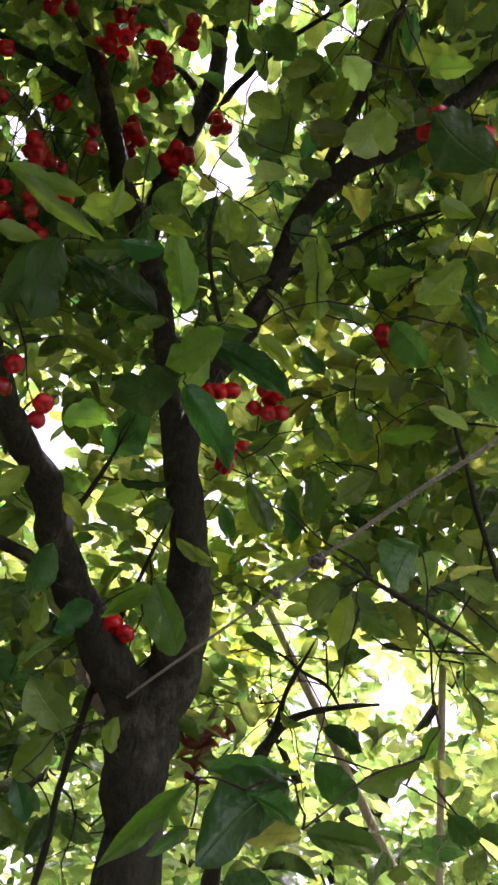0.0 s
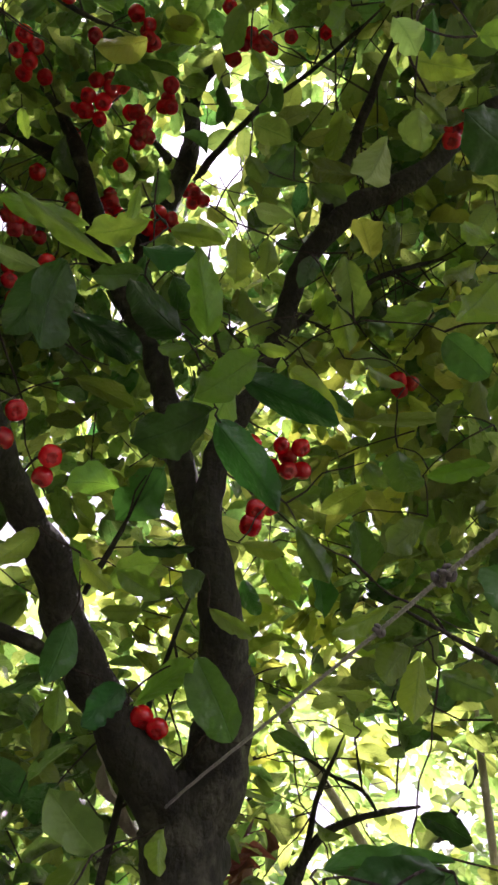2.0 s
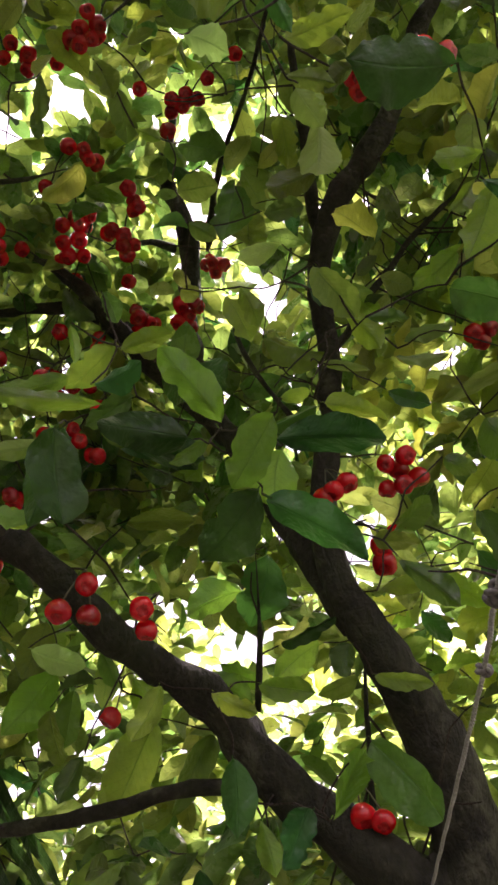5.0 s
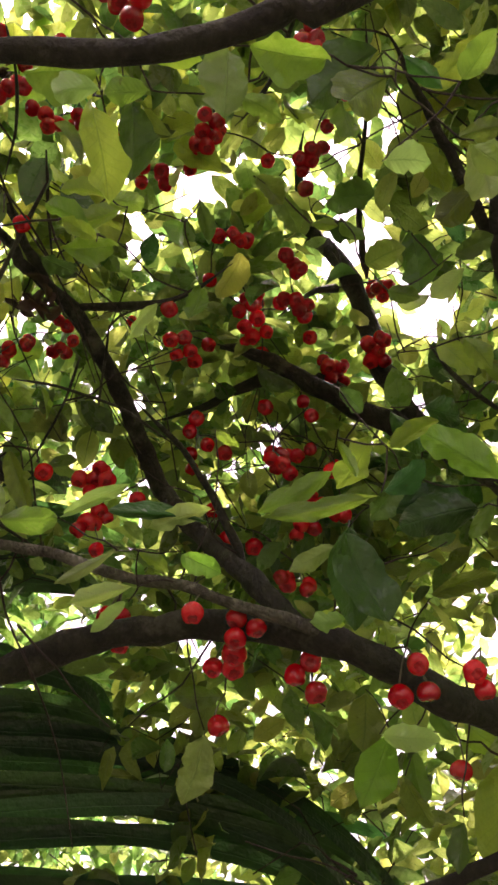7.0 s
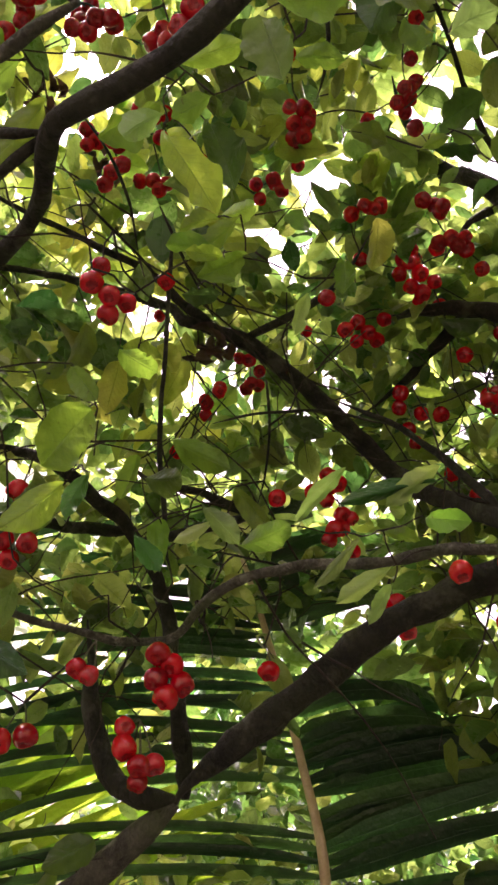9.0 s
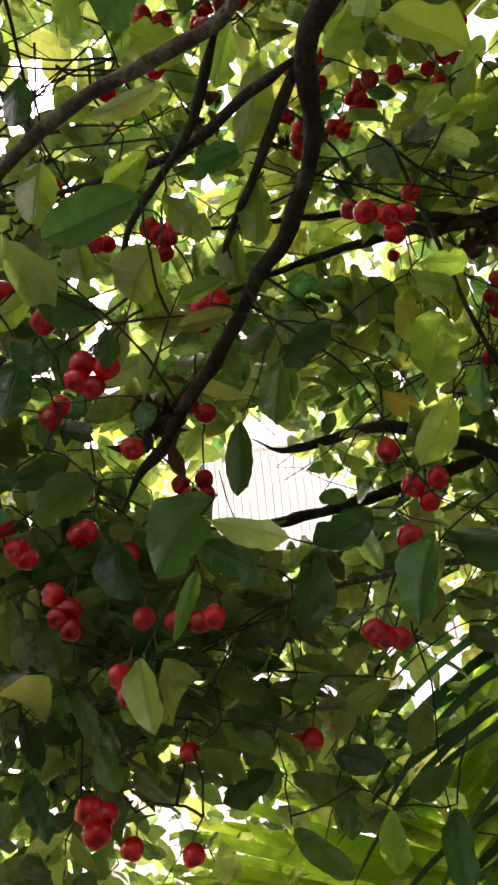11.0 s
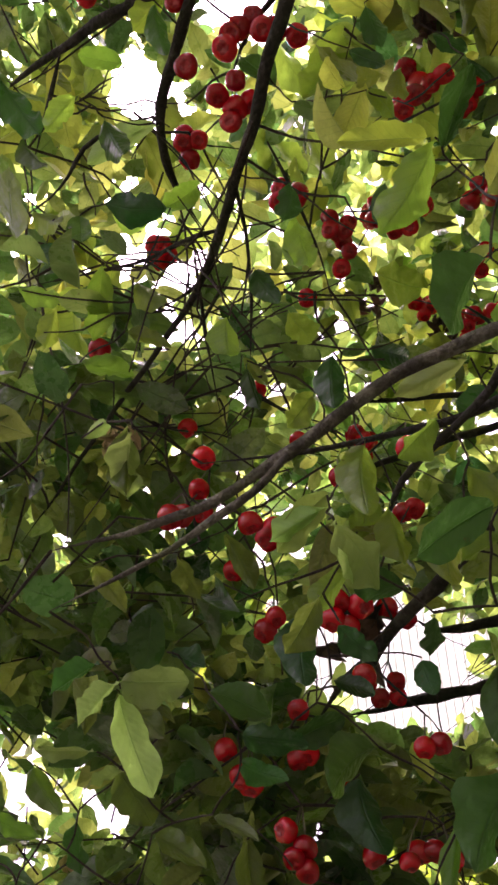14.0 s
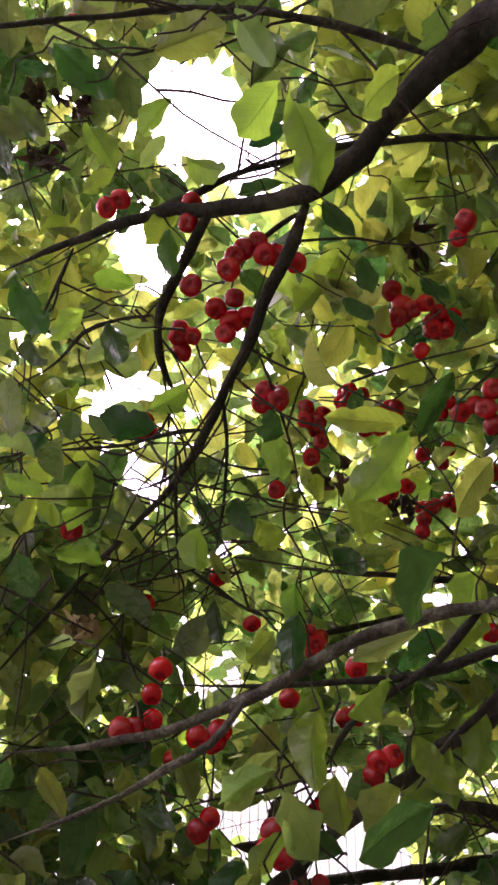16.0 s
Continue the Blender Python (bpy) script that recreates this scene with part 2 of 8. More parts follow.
GREEN_STALK = plain_material("green_palm_stalk", (0.26, 0.3, 0.05), (0.36, 0.38, 0.08), 18.0, 0.55, 0.002)
PALM_TRUNK = bark_material("palm_trunk_bark", (0.09, 0.075, 0.055), (0.2, 0.17, 0.13), (0.26, 0.25, 0.2), 0.6)


# ---- meshes ----
def mesh_of(name, verts, faces, materials, uvs=None, smooth=True, slots=None):
    me = bpy.data.meshes.new(name)
    me.from_pydata([tuple(v) for v in verts], [], [tuple(int(i) for i in f) for f in faces])
    for m in materials:
        me.materials.append(m)
    if uvs is not None:
        layer = me.uv_layers.new(name="UVMap")
        corner = np.empty(len(me.loops), dtype=np.int32)
        me.loops.foreach_get("vertex_index", corner)
        layer.data.foreach_set("uv", np.asarray(uvs, dtype=np.float32)[corner].ravel())
    if smooth:
        me.polygons.foreach_set("use_smooth", np.ones(len(me.polygons), dtype=bool))
    if slots is not None:
        me.polygons.foreach_set("material_index", np.asarray(slots, dtype=np.int32))
    me.update()
    return me


def part(name, me, parent, label=""):
    """One mesh object under a thing or a part."""
    ob = new(name, me)
    ob.parent = parent
    return tagged(ob, label)


def thing(name, label, category, at=(0, 0, 0), group=""):
    ob = new(name)
    ob.empty_display_size = 0.2
    ob.location = at
    return tagged(ob, label, category, group)


def unit(v):
    v = np.asarray(v, float)
    return v / max(np.linalg.norm(v), 1e-9)


def spline(points, step):
    """A smooth line through control rows (place and radius), cut about every step metres."""
    p = np.asarray(points, float)
    p = np.vstack([2 * p[0] - p[1], p, 2 * p[-1] - p[-2]])
    out = []
    for i in range(1, len(p) - 2):
        a, b, c, d = p[i - 1 : i + 3]
        n = max(2, int(np.linalg.norm((c - b)[:3]) / step))
        for u in np.arange(n) / n:
            out.append(0.5 * (2 * b + (c - a) * u + (2 * a - 5 * b + 4 * c - d) * u * u + (3 * b - a - 3 * c + d) * u**3))
    out.append(p[-2])
    return np.array(out)


def tube(rows, sides, rough=0.0, start=0, cap=True):
    """Verts and faces of a tapering tube along rows of place and radius, its skin uneven by the share rough."""
    rows = np.asarray(rows, float)
    n = len(rows)
    ahead = np.gradient(rows[:, :3], axis=0)
    ahead /= np.linalg.norm(ahead, axis=1)[:, None] + 1e-9
    lead = np.cross(ahead[0], (0.31, 0.42, 0.85))
    verts, faces = [], []
    for i in range(n):
        lead = lead - ahead[i] * (lead @ ahead[i])
        lead /= np.linalg.norm(lead) + 1e-9
        other = np.cross(ahead[i], lead)
        for k in range(sides):
            a = 2 * math.pi * k / sides
            way = math.cos(a) * lead + math.sin(a) * other
            r = max(rows[i, 3], 0.0004)
            if rough:
                q = rows[i, :3] + way * r
                r *= 1 + rough * (noise.noise(Vector(q * 28.0)) + 0.6 * noise.noise(Vector(q * 75.0)))
            verts.append(rows[i, :3] + way * r)
    for i in range(n - 1):
        for k in range(sides):
            j = (k + 1) % sides
            faces.append((start + i * sides + k, start + i * sides + j, start + (i + 1) * sides + j, start + (i + 1) * sides + k))
    if cap and sides > 3:
        faces.append(tuple(start + k for k in reversed(range(sides))))
        faces.append(tuple(start + (n - 1) * sides + k for k in range(sides)))
    return verts, faces


def leaf_form(rows, cols, fold, droop, wavy, blunt=0.5, stalk=0.06, bites=()):
    """A leaf of unit length along y and unit width: an uneven oval blade with a short tip, folded at the midrib, twisted, drooping and wavy at its edges."""
    verts, uvs, faces = [], [], []
    odd = 7.3 * fold + 3.1 * wavy + 5.7 * droop + 2.0 * blunt
    lean, twist = 0.1 * math.sin(odd), 0.25 * math.sin(1.7 * odd)
    for i in range(rows + 1):
        u = i / rows
        w = math.sin(math.pi * min(1.0, u) ** (0.8 + 0.45 * blunt)) ** (0.62 + 0.2 * math.sin(odd * 2.3)) if 0 < u < 1 else 0.0
        if u > 0.84:
            w *= 1 - 0.32 * (u - 0.84) / 0.16
        w = max(w, 0.03)
        bend = 0.05 * wavy * math.sin(2.6 * u + odd)
        turn = twist * (u - 0.3)
        for k in range(cols + 1):
            v = 2 * k / cols - 1
            edge = 1 + lean * v + 0.045 * wavy * math.sin(9 * u + odd + 1.9 * (v > 0)) * abs(v) + 0.022 * wavy * math.sin(31 * u + 4 * odd * (1 + (v > 0))) * v * v
            for at, side, deep in bites:
                if side * v > 0:
                    edge -= deep * math.exp(-(((u - at) / 0.045) ** 2)) * v * v
            x = 0.5 * w * v * edge
            z = abs(x) * math.tan(fold) - 0.1 * w * v * v * math.sin(9 * fold + 2 * wavy) + wavy * 0.03 * math.sin(14 * u + odd + 2.1 * v) * v * v + 0.03 * wavy * math.sin(5 * u + 1.3) * v
            z += 0.012 * wavy * math.sin(23 * u + 3 * v + odd) * abs(v)
            c, s = math.cos(turn), math.sin(turn)
            verts.append((x * math.cos(fold) * c - z * s + bend, u * (1 - 0.18 * abs(droop)), z * c + x * s - droop * u * u))
            uvs.append((0.5 + 0.5 * v, u))
    for i in range(rows):
        for k in range(cols):
            a = i * (cols + 1) + k
            faces.append((a, a + 1, a + cols + 2, a + cols + 1))
    if stalk:
        b = len(verts)
        verts += [(-0.012, 0.02, 0), (0.012, 0.02, 0), (0.009, -stalk, 0.004), (-0.009, -stalk, 0.004)]
        uvs += [(0.5, 0.0)] * 4
        faces.append((b, b + 1, b + 2, b + 3))
    return np.array(verts), faces, uvs


def scatter(name, places, axes, normals, lengths, widths, form, material):
    """Many leaves of one form as a single mesh."""
    verts, faces, uvs = form
    n, m = len(places), len(verts)
    z = normals - axes * np.sum(normals * axes, axis=1)[:, None]
    z /= np.linalg.norm(z, axis=1)[:, None] + 1e-9
    x = np.cross(axes, z)
    pts = (places[:, None] + verts[None, :, 0, None] * (x * (lengths * widths)[:, None])[:, None]
           + verts[None, :, 1, None] * (axes * lengths[:, None])[:, None] + verts[None, :, 2, None] * (z * lengths[:, None])[:, None])
    quads = np.asarray([f for f in faces if len(f) == 4], dtype=np.int64)
    index = (quads[None] + (np.arange(n) * m)[:, None, None]).reshape(-1, 4)
    me = bpy.data.meshes.new(name)
    me.vertices.add(n * m)
    me.vertices.foreach_set("co", pts.astype(np.float32).ravel())
    me.loops.add(index.size)
    me.loops.foreach_set("vertex_index", index.astype(np.int32).ravel())
    me.polygons.add(len(index))
    me.polygons.foreach_set("loop_start", (np.arange(len(index)) * 4).astype(np.int32))
    me.polygons.foreach_set("use_smooth", np.ones(len(index), dtype=bool))
    layer = me.uv_layers.new(name="UVMap")
    layer.data.foreach_set("uv", np.tile(np.asarray(uvs, dtype=np.float32), (n, 1))[index.ravel()].ravel())
    me.materials.append(material)
    me.update(calc_edges=True)
    me.validate()
    return me


rng = np.random.default_rng(11)

# ---- ground: one uneven sheet of soil and leaf litter out to the horizon ----
rings = [0.0] + [0.5 * 1.28**i for i in range(30)]
verts, faces = [], []
for i, r in enumerate(rings):
    for k in range(48):
        a = 2 * math.pi * k / 48
        x, y = r * math.cos(a), r * math.sin(a)
        verts.append((x, y, 0.04 * noise.noise(Vector((x * 0.8, y * 0.8, 0))) if r < 60 else 0.0))
for i in range(len(rings) - 1):
    for k in range(48):
        j = (k + 1) % 48
        faces.append((i * 48 + k, i * 48 + j, (i + 1) * 48 + j, (i + 1) * 48 + k))
ground = tagged(new("ground", mesh_of("ground", verts, faces, [SOIL])), "bare brown soil with leaf litter under the trees", "ground", kind="structure")

# ---- the fruit tree: trunk, limbs and branches ----
fruit_tree = thing("fruit_tree", "tall fruit tree with dark bark, oval leaves and red fruit", "tree", (-0.31, 1.29, 0))
bough_lines = []


def bough(name, rows, tree=None, bark=None):
    line = spline(rows, 0.022)
    if name != "trunk":
        wander = np.array([[noise.noise(Vector((*(q[:3] * 13.0),)) + Vector((s, 0, 0))) for s in (0, 7, 19)] for q in line])
        line[:, :3] += wander * np.minimum(line[:, 3:4] * 0.8, 0.008)
    sides = 16 if line[0, 3] > 0.03 else 10 if line[0, 3] > 0.01 else 7
    line[:, 3] *= 1 + 0.16 * np.array([noise.noise(Vector(q[:3] * 14.0)) for q in line])
    gone = np.concatenate([[0], np.cumsum(np.linalg.norm(np.diff(line[:, :3], axis=0), axis=1))])
    if name != "trunk":
        line[:, 3] *= np.clip((gone[-1] - gone) / 0.12, 0.12, 1.0) ** 0.7
    if name == "branch":
        line[:, 3] *= np.clip(gone / 0.04, 0.2, 1.0) ** 0.5
    verts, faces = tube(line, sides, 0.24)
    owner = tree or fruit_tree
    local = np.array(verts) - np.array(owner.location)
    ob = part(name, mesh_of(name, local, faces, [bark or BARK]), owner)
    bough_lines.append((ob, line))
    return ob


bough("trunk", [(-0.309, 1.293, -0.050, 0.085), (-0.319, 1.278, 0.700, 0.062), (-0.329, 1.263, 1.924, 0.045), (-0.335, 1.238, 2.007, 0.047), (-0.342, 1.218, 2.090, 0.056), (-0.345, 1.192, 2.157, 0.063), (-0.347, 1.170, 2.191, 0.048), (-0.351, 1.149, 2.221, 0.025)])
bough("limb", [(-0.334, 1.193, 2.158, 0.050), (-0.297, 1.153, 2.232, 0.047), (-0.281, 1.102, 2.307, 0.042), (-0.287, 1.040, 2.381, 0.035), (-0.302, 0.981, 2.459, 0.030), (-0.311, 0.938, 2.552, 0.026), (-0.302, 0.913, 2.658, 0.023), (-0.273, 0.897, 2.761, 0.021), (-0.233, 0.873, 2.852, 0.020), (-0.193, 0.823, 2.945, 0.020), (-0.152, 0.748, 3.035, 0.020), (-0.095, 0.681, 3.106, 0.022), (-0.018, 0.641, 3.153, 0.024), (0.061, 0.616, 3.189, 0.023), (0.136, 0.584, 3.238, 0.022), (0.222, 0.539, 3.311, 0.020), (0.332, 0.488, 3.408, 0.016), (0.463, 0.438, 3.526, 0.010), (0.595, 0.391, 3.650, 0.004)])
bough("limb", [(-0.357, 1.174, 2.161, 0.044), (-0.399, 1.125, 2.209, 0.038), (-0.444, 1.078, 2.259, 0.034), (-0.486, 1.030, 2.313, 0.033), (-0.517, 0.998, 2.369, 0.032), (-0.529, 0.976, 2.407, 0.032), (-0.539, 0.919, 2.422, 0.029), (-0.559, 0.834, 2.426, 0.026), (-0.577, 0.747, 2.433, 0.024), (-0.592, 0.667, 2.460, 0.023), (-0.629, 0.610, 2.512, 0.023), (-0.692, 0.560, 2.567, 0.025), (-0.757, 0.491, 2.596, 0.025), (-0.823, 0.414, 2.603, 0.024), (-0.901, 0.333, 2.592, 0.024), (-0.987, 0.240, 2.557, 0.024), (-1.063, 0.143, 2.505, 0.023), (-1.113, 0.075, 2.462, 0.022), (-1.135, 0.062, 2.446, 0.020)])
bough("branch", [(-1.135, 0.062, 2.446, 0.018), (-1.221, -0.031, 2.396, 0.023), (-1.288, -0.115, 2.344, 0.024), (-1.349, -0.201, 2.288, 0.024)], bark=LIT_GREY_BARK)
bough("branch", [(-1.133, 0.063, 2.449, 0.019), (-1.153, 0.004, 2.467, 0.019), (-1.162, -0.050, 2.511, 0.019), (-1.148, -0.088, 2.584, 0.017), (-1.117, -0.111, 2.671, 0.013), (-1.079, -0.131, 2.768, 0.008)])
bough("branch", [(-0.637, 0.618, 2.515, 0.012), (-0.632, 0.601, 2.518, 0.012), (-0.644, 0.559, 2.532, 0.011), (-0.679, 0.494, 2.560, 0.010), (-0.737, 0.403, 2.606, 0.010), (-0.804, 0.289, 2.652, 0.009), (-0.863, 0.163, 2.681, 0.009), (-0.934, 0.071, 2.680, 0.008), (-1.014, 0.012, 2.669, 0.008), (-1.049, -0.107, 2.696, 0.007), (-1.041, -0.294, 2.734, 0.006), (-1.026, -0.474, 2.745, 0.005), (-1.015, -0.624, 2.745, 0.003)], bark=LIT_GREY_BARK)
bough("branch", [(-0.067, -0.106, 2.420, 0.006), (-0.090, -0.137, 2.432, 0.006), (-0.108, -0.162, 2.442, 0.007), (-0.122, -0.186, 2.454, 0.007), (-0.131, -0.220, 2.466, 0.007), (-0.130, -0.270, 2.474, 0.007), (-0.129, -0.323, 2.470, 0.008), (-0.133, -0.373, 2.455, 0.008), (-0.145, -0.435, 2.444, 0.008), (-0.166, -0.508, 2.451, 0.007), (-0.186, -0.590, 2.468, 0.006), (-0.189, -0.687, 2.483, 0.005), (-0.175, -0.806, 2.492, 0.003)], None, LIT_GREY_BARK)
bough("branch", [(-0.158, -0.480, 2.448, 0.0050), (-0.154, -0.513, 2.374, 0.0045), (-0.158, -0.560, 2.358, 0.0042), (-0.162, -0.610, 2.340, 0.0036), (-0.160, -0.674, 2.319, 0.0030), (-0.161, -0.738, 2.308, 0.0020)], None, LIT_GREY_BARK)
bough("branch", [(-0.138, -0.211, 2.470, 0.007), (-0.182, -0.248, 2.491, 0.006), (-0.213, -0.289, 2.505, 0.005), (-0.239, -0.339, 2.514, 0.005), (-0.274, -0.393, 2.519, 0.004), (-0.321, -0.432, 2.533, 0.003), (-0.376, -0.441, 2.564, 0.003)])
bough("branch", [(-0.194, -0.142, 2.468, 0.007), (-0.236, -0.192, 2.483, 0.006), (-0.283, -0.243, 2.500, 0.005), (-0.335, -0.296, 2.512, 0.005), (-0.392, -0.350, 2.520, 0.003)])
bough("branch", [(-0.193, -0.148, 2.468, 0.006), (-0.204, -0.207, 2.492, 0.006), (-0.217, -0.263, 2.508, 0.006), (-0.222, -0.332, 2.519, 0.005), (-0.210, -0.423, 2.527, 0.004), (-0.188, -0.517, 2.531, 0.003), (-0.162, -0.599, 2.532, 0.002)])
bough("limb", [(-0.689, 0.604, 2.581, 0.019), (-0.755, 0.577, 2.730, 0.020), (-0.838, 0.544, 2.909, 0.021), (-0.911, 0.499, 3.079, 0.021), (-0.929, 0.443, 3.190, 0.021), (-0.882, 0.363, 3.238, 0.020), (-0.808, 0.263, 3.258, 0.019), (-0.752, 0.173, 3.281, 0.018), (-0.724, 0.099, 3.310, 0.017), (-0.714, 0.017, 3.337, 0.015), (-0.711, -0.046, 3.370, 0.013), (-0.708, -0.073, 3.414, 0.012), (-0.700, -0.150, 3.448, 0.011), (-0.686, -0.304, 3.467, 0.009), (-0.678, -0.498, 3.477, 0.007), (-0.679, -0.708, 3.474, 0.005)])
bough("branch", [(-0.705, 0.017, 3.339, 0.014), (-0.663, -0.067, 3.376, 0.011), (-0.642, -0.123, 3.433, 0.009), (-0.611, -0.248, 3.487, 0.008), (-0.558, -0.430, 3.525, 0.006), (-0.505, -0.597, 3.553, 0.004)])
bough("branch", [(-0.720, 0.098, 3.312, 0.011), (-0.671, 0.157, 3.305, 0.010), (-0.617, 0.226, 3.294, 0.008), (-0.547, 0.285, 3.298, 0.006), (-0.455, 0.329, 3.330, 0.004)])
bough("limb", [(-0.314, 0.973, 2.463, 0.023), (-0.365, 0.944, 2.675, 0.024), (-0.412, 0.920, 2.873, 0.025), (-0.464, 0.896, 3.056, 0.026), (-0.526, 0.855, 3.208, 0.028), (-0.581, 0.778, 3.315, 0.026), (-0.616, 0.675, 3.403, 0.022), (-0.647, 0.575, 3.484, 0.018), (-0.694, 0.499, 3.546, 0.014), (-0.753, 0.442, 3.596, 0.009)])
bough("limb", [(-0.520, 0.879, 3.229, 0.027), (-0.502, 0.801, 3.464, 0.027), (-0.460, 0.742, 3.623, 0.027), (-0.420, 0.679, 3.716, 0.026), (-0.409, 0.623, 3.797, 0.024), (-0.409, 0.583, 3.877, 0.022), (-0.379, 0.521, 3.897, 0.018), (-0.301, 0.445, 3.850, 0.012), (-0.192, 0.375, 3.777, 0.007)])
bough("branch", [(-0.661, 0.911, 3.534, 0.030), (-0.655, 0.797, 3.574, 0.025), (-0.681, 0.682, 3.585, 0.022), (-0.743, 0.592, 3.552, 0.017), (-0.824, 0.524, 3.501, 0.011), (-0.897, 0.458, 3.469, 0.006), (-0.959, 0.382, 3.453, 0.003)])
bough("branch", [(-0.461, 0.779, 3.834, 0.014), (-0.475, 0.679, 3.769, 0.011), (-0.516, 0.603, 3.679, 0.007), (-0.576, 0.547, 3.572, 0.004)])
bough("branch", [(-0.421, 0.763, 3.847, 0.011), (-0.281, 0.608, 3.740, 0.008), (-0.146, 0.500, 3.655, 0.006), (-0.023, 0.403, 3.575, 0.005), (0.084, 0.298, 3.489, 0.003)])
bough("branch", [(-0.101, 0.673, 3.114, 0.013), (-0.052, 0.579, 3.191, 0.012), (-0.006, 0.497, 3.251, 0.010), (0.036, 0.414, 3.299, 0.008), (0.078, 0.318, 3.344, 0.006)])
bough("branch", [(-0.190, 0.837, 2.980, 0.008), (-0.114, 0.838, 3.090, 0.008), (-0.010, 0.834, 3.199, 0.007), (0.110, 0.836, 3.298, 0.006), (0.231, 0.848, 3.387, 0.005)])
bough("branch", [(-0.262, 0.908, 2.793, 0.006), (-0.306, 0.838, 2.910, 0.005), (-0.331, 0.762, 3.038, 0.005), (-0.322, 0.692, 3.169, 0.003)])
bough("branch", [(-0.517, 1.027, 2.315, 0.013), (-0.578, 0.990, 2.331, 0.012), (-0.650, 0.961, 2.336, 0.011), (-0.738, 0.936, 2.334, 0.011), (-0.849, 0.902, 2.338, 0.010), (-0.970, 0.863, 2.352, 0.008)])
bough("branch", [(-0.805, 0.592, 2.768, 0.010), (-0.786, 0.531, 2.925, 0.009), (-0.781, 0.454, 3.055, 0.007), (-0.783, 0.368, 3.146, 0.006), (-0.789, 0.289, 3.213, 0.004)])
bough("branch", [(-0.501, 1.002, 2.429, 0.009), (-0.471, 0.962, 2.455, 0.006), (-0.429, 0.900, 2.488, 0.003), (-0.377, 0.820, 2.532, 0.002)])
bough("branch", [(0.310, -0.266, 2.888, 0.012), (0.248, -0.318, 2.882, 0.010), (0.182, -0.377, 2.873, 0.009), (0.113, -0.440, 2.865, 0.008), (0.045, -0.504, 2.868, 0.007), (-0.022, -0.583, 2.887, 0.006), (-0.086, -0.690, 2.904, 0.005), (-0.152, -0.816, 2.895, 0.004), (-0.213, -0.927, 2.856, 0.003), (-0.259, -1.018, 2.794, 0.002)])
bough("branch", [(0.349, -0.400, 2.951, 0.011), (0.291, -0.470, 2.972, 0.009), (0.229, -0.535, 3.002, 0.008), (0.160, -0.574, 3.046, 0.007), (0.091, -0.585, 3.091, 0.005), (0.025, -0.583, 3.131, 0.003)])
bough("branch", [(0.089, -0.463, 2.866, 0.004), (0.004, -0.488, 2.884, 0.003), (-0.086, -0.527, 2.899, 0.003), (-0.178, -0.574, 2.910, 0.002)])
bough("branch", [(0.377, -0.496, 3.007, 0.006), (0.383, -0.416, 3.037, 0.006), (0.386, -0.310, 3.079, 0.005), (0.375, -0.172, 3.134, 0.006), (0.342, -0.034, 3.179, 0.007), (0.304, 0.097, 3.208, 0.008)])
bough("branch", [(0.666, -0.611, 2.857, 0.004), (0.633, -0.473, 2.864, 0.004), (0.599, -0.346, 2.863, 0.005), (0.558, -0.241, 2.849, 0.005), (0.511, -0.163, 2.833, 0.006), (0.462, -0.100, 2.820, 0.007), (0.411, -0.043, 2.806, 0.008)])
bough("branch", [(-1.478, 0.082, 2.721, 0.018), (-1.251, -0.010, 3.032, 0.017), (-1.142, -0.107, 3.149, 0.017), (-1.084, -0.185, 3.161, 0.016), (-1.023, -0.253, 3.166, 0.015), (-0.988, -0.335, 3.170, 0.013), (-0.981, -0.434, 3.172, 0.011), (-0.971, -0.524, 3.192, 0.009), (-0.942, -0.585, 3.242, 0.005)])
bough("branch", [(-1.207, -0.125, 3.233, 0.015), (-1.207, -0.321, 3.233, 0.015), (-1.194, -0.493, 3.239, 0.015), (-1.171, -0.650, 3.239, 0.013), (-1.143, -0.807, 3.223, 0.010)])
bough("branch", [(-1.027, 0.155, 3.088, 0.013), (-1.024, 0.036, 3.148, 0.010), (-1.040, -0.064, 3.193, 0.008), (-1.023, -0.154, 3.254, 0.006)])
bough("branch", [(-1.027, 0.155, 3.088, 0.012), (-1.091, 0.017, 3.100, 0.014), (-1.143, -0.077, 3.114, 0.013), (-1.169, -0.073, 3.140, 0.009)])
bough("branch", [(-0.457, -0.063, 3.134, 0.004), (-0.630, -0.056, 3.067, 0.004), (-0.788, -0.047, 2.991, 0.005), (-0.906, -0.023, 2.891, 0.005), (-0.965, 0.011, 2.759, 0.005)])
bough("branch", [(0.019, 0.121, 2.903, 0.003), (-0.066, 0.150, 3.000, 0.004), (-0.138, 0.167, 3.096, 0.004), (-0.204, 0.168, 3.190, 0.003)])
bough("branch", [(-0.039, 0.903, 2.281, 0.003), (0.059, 0.970, 2.271, 0.004), (0.148, 1.026, 2.255, 0.005), (0.225, 1.068, 2.226, 0.005)])
bough("branch", [(0.144, 0.830, 2.603, 0.003), (0.187, 0.934, 2.503, 0.004), (0.233, 1.028, 2.398, 0.005), (0.284, 1.110, 2.287, 0.006)])
bough("branch", [(-0.478, 1.301, 1.860, 0.006), (-0.468, 1.267, 1.956, 0.006), (-0.459, 1.231, 2.042, 0.006), (-0.445, 1.188, 2.131, 0.006), (-0.417, 1.137, 2.248, 0.005), (-0.374, 1.088, 2.391, 0.004), (-0.329, 1.043, 2.533, 0.003)])
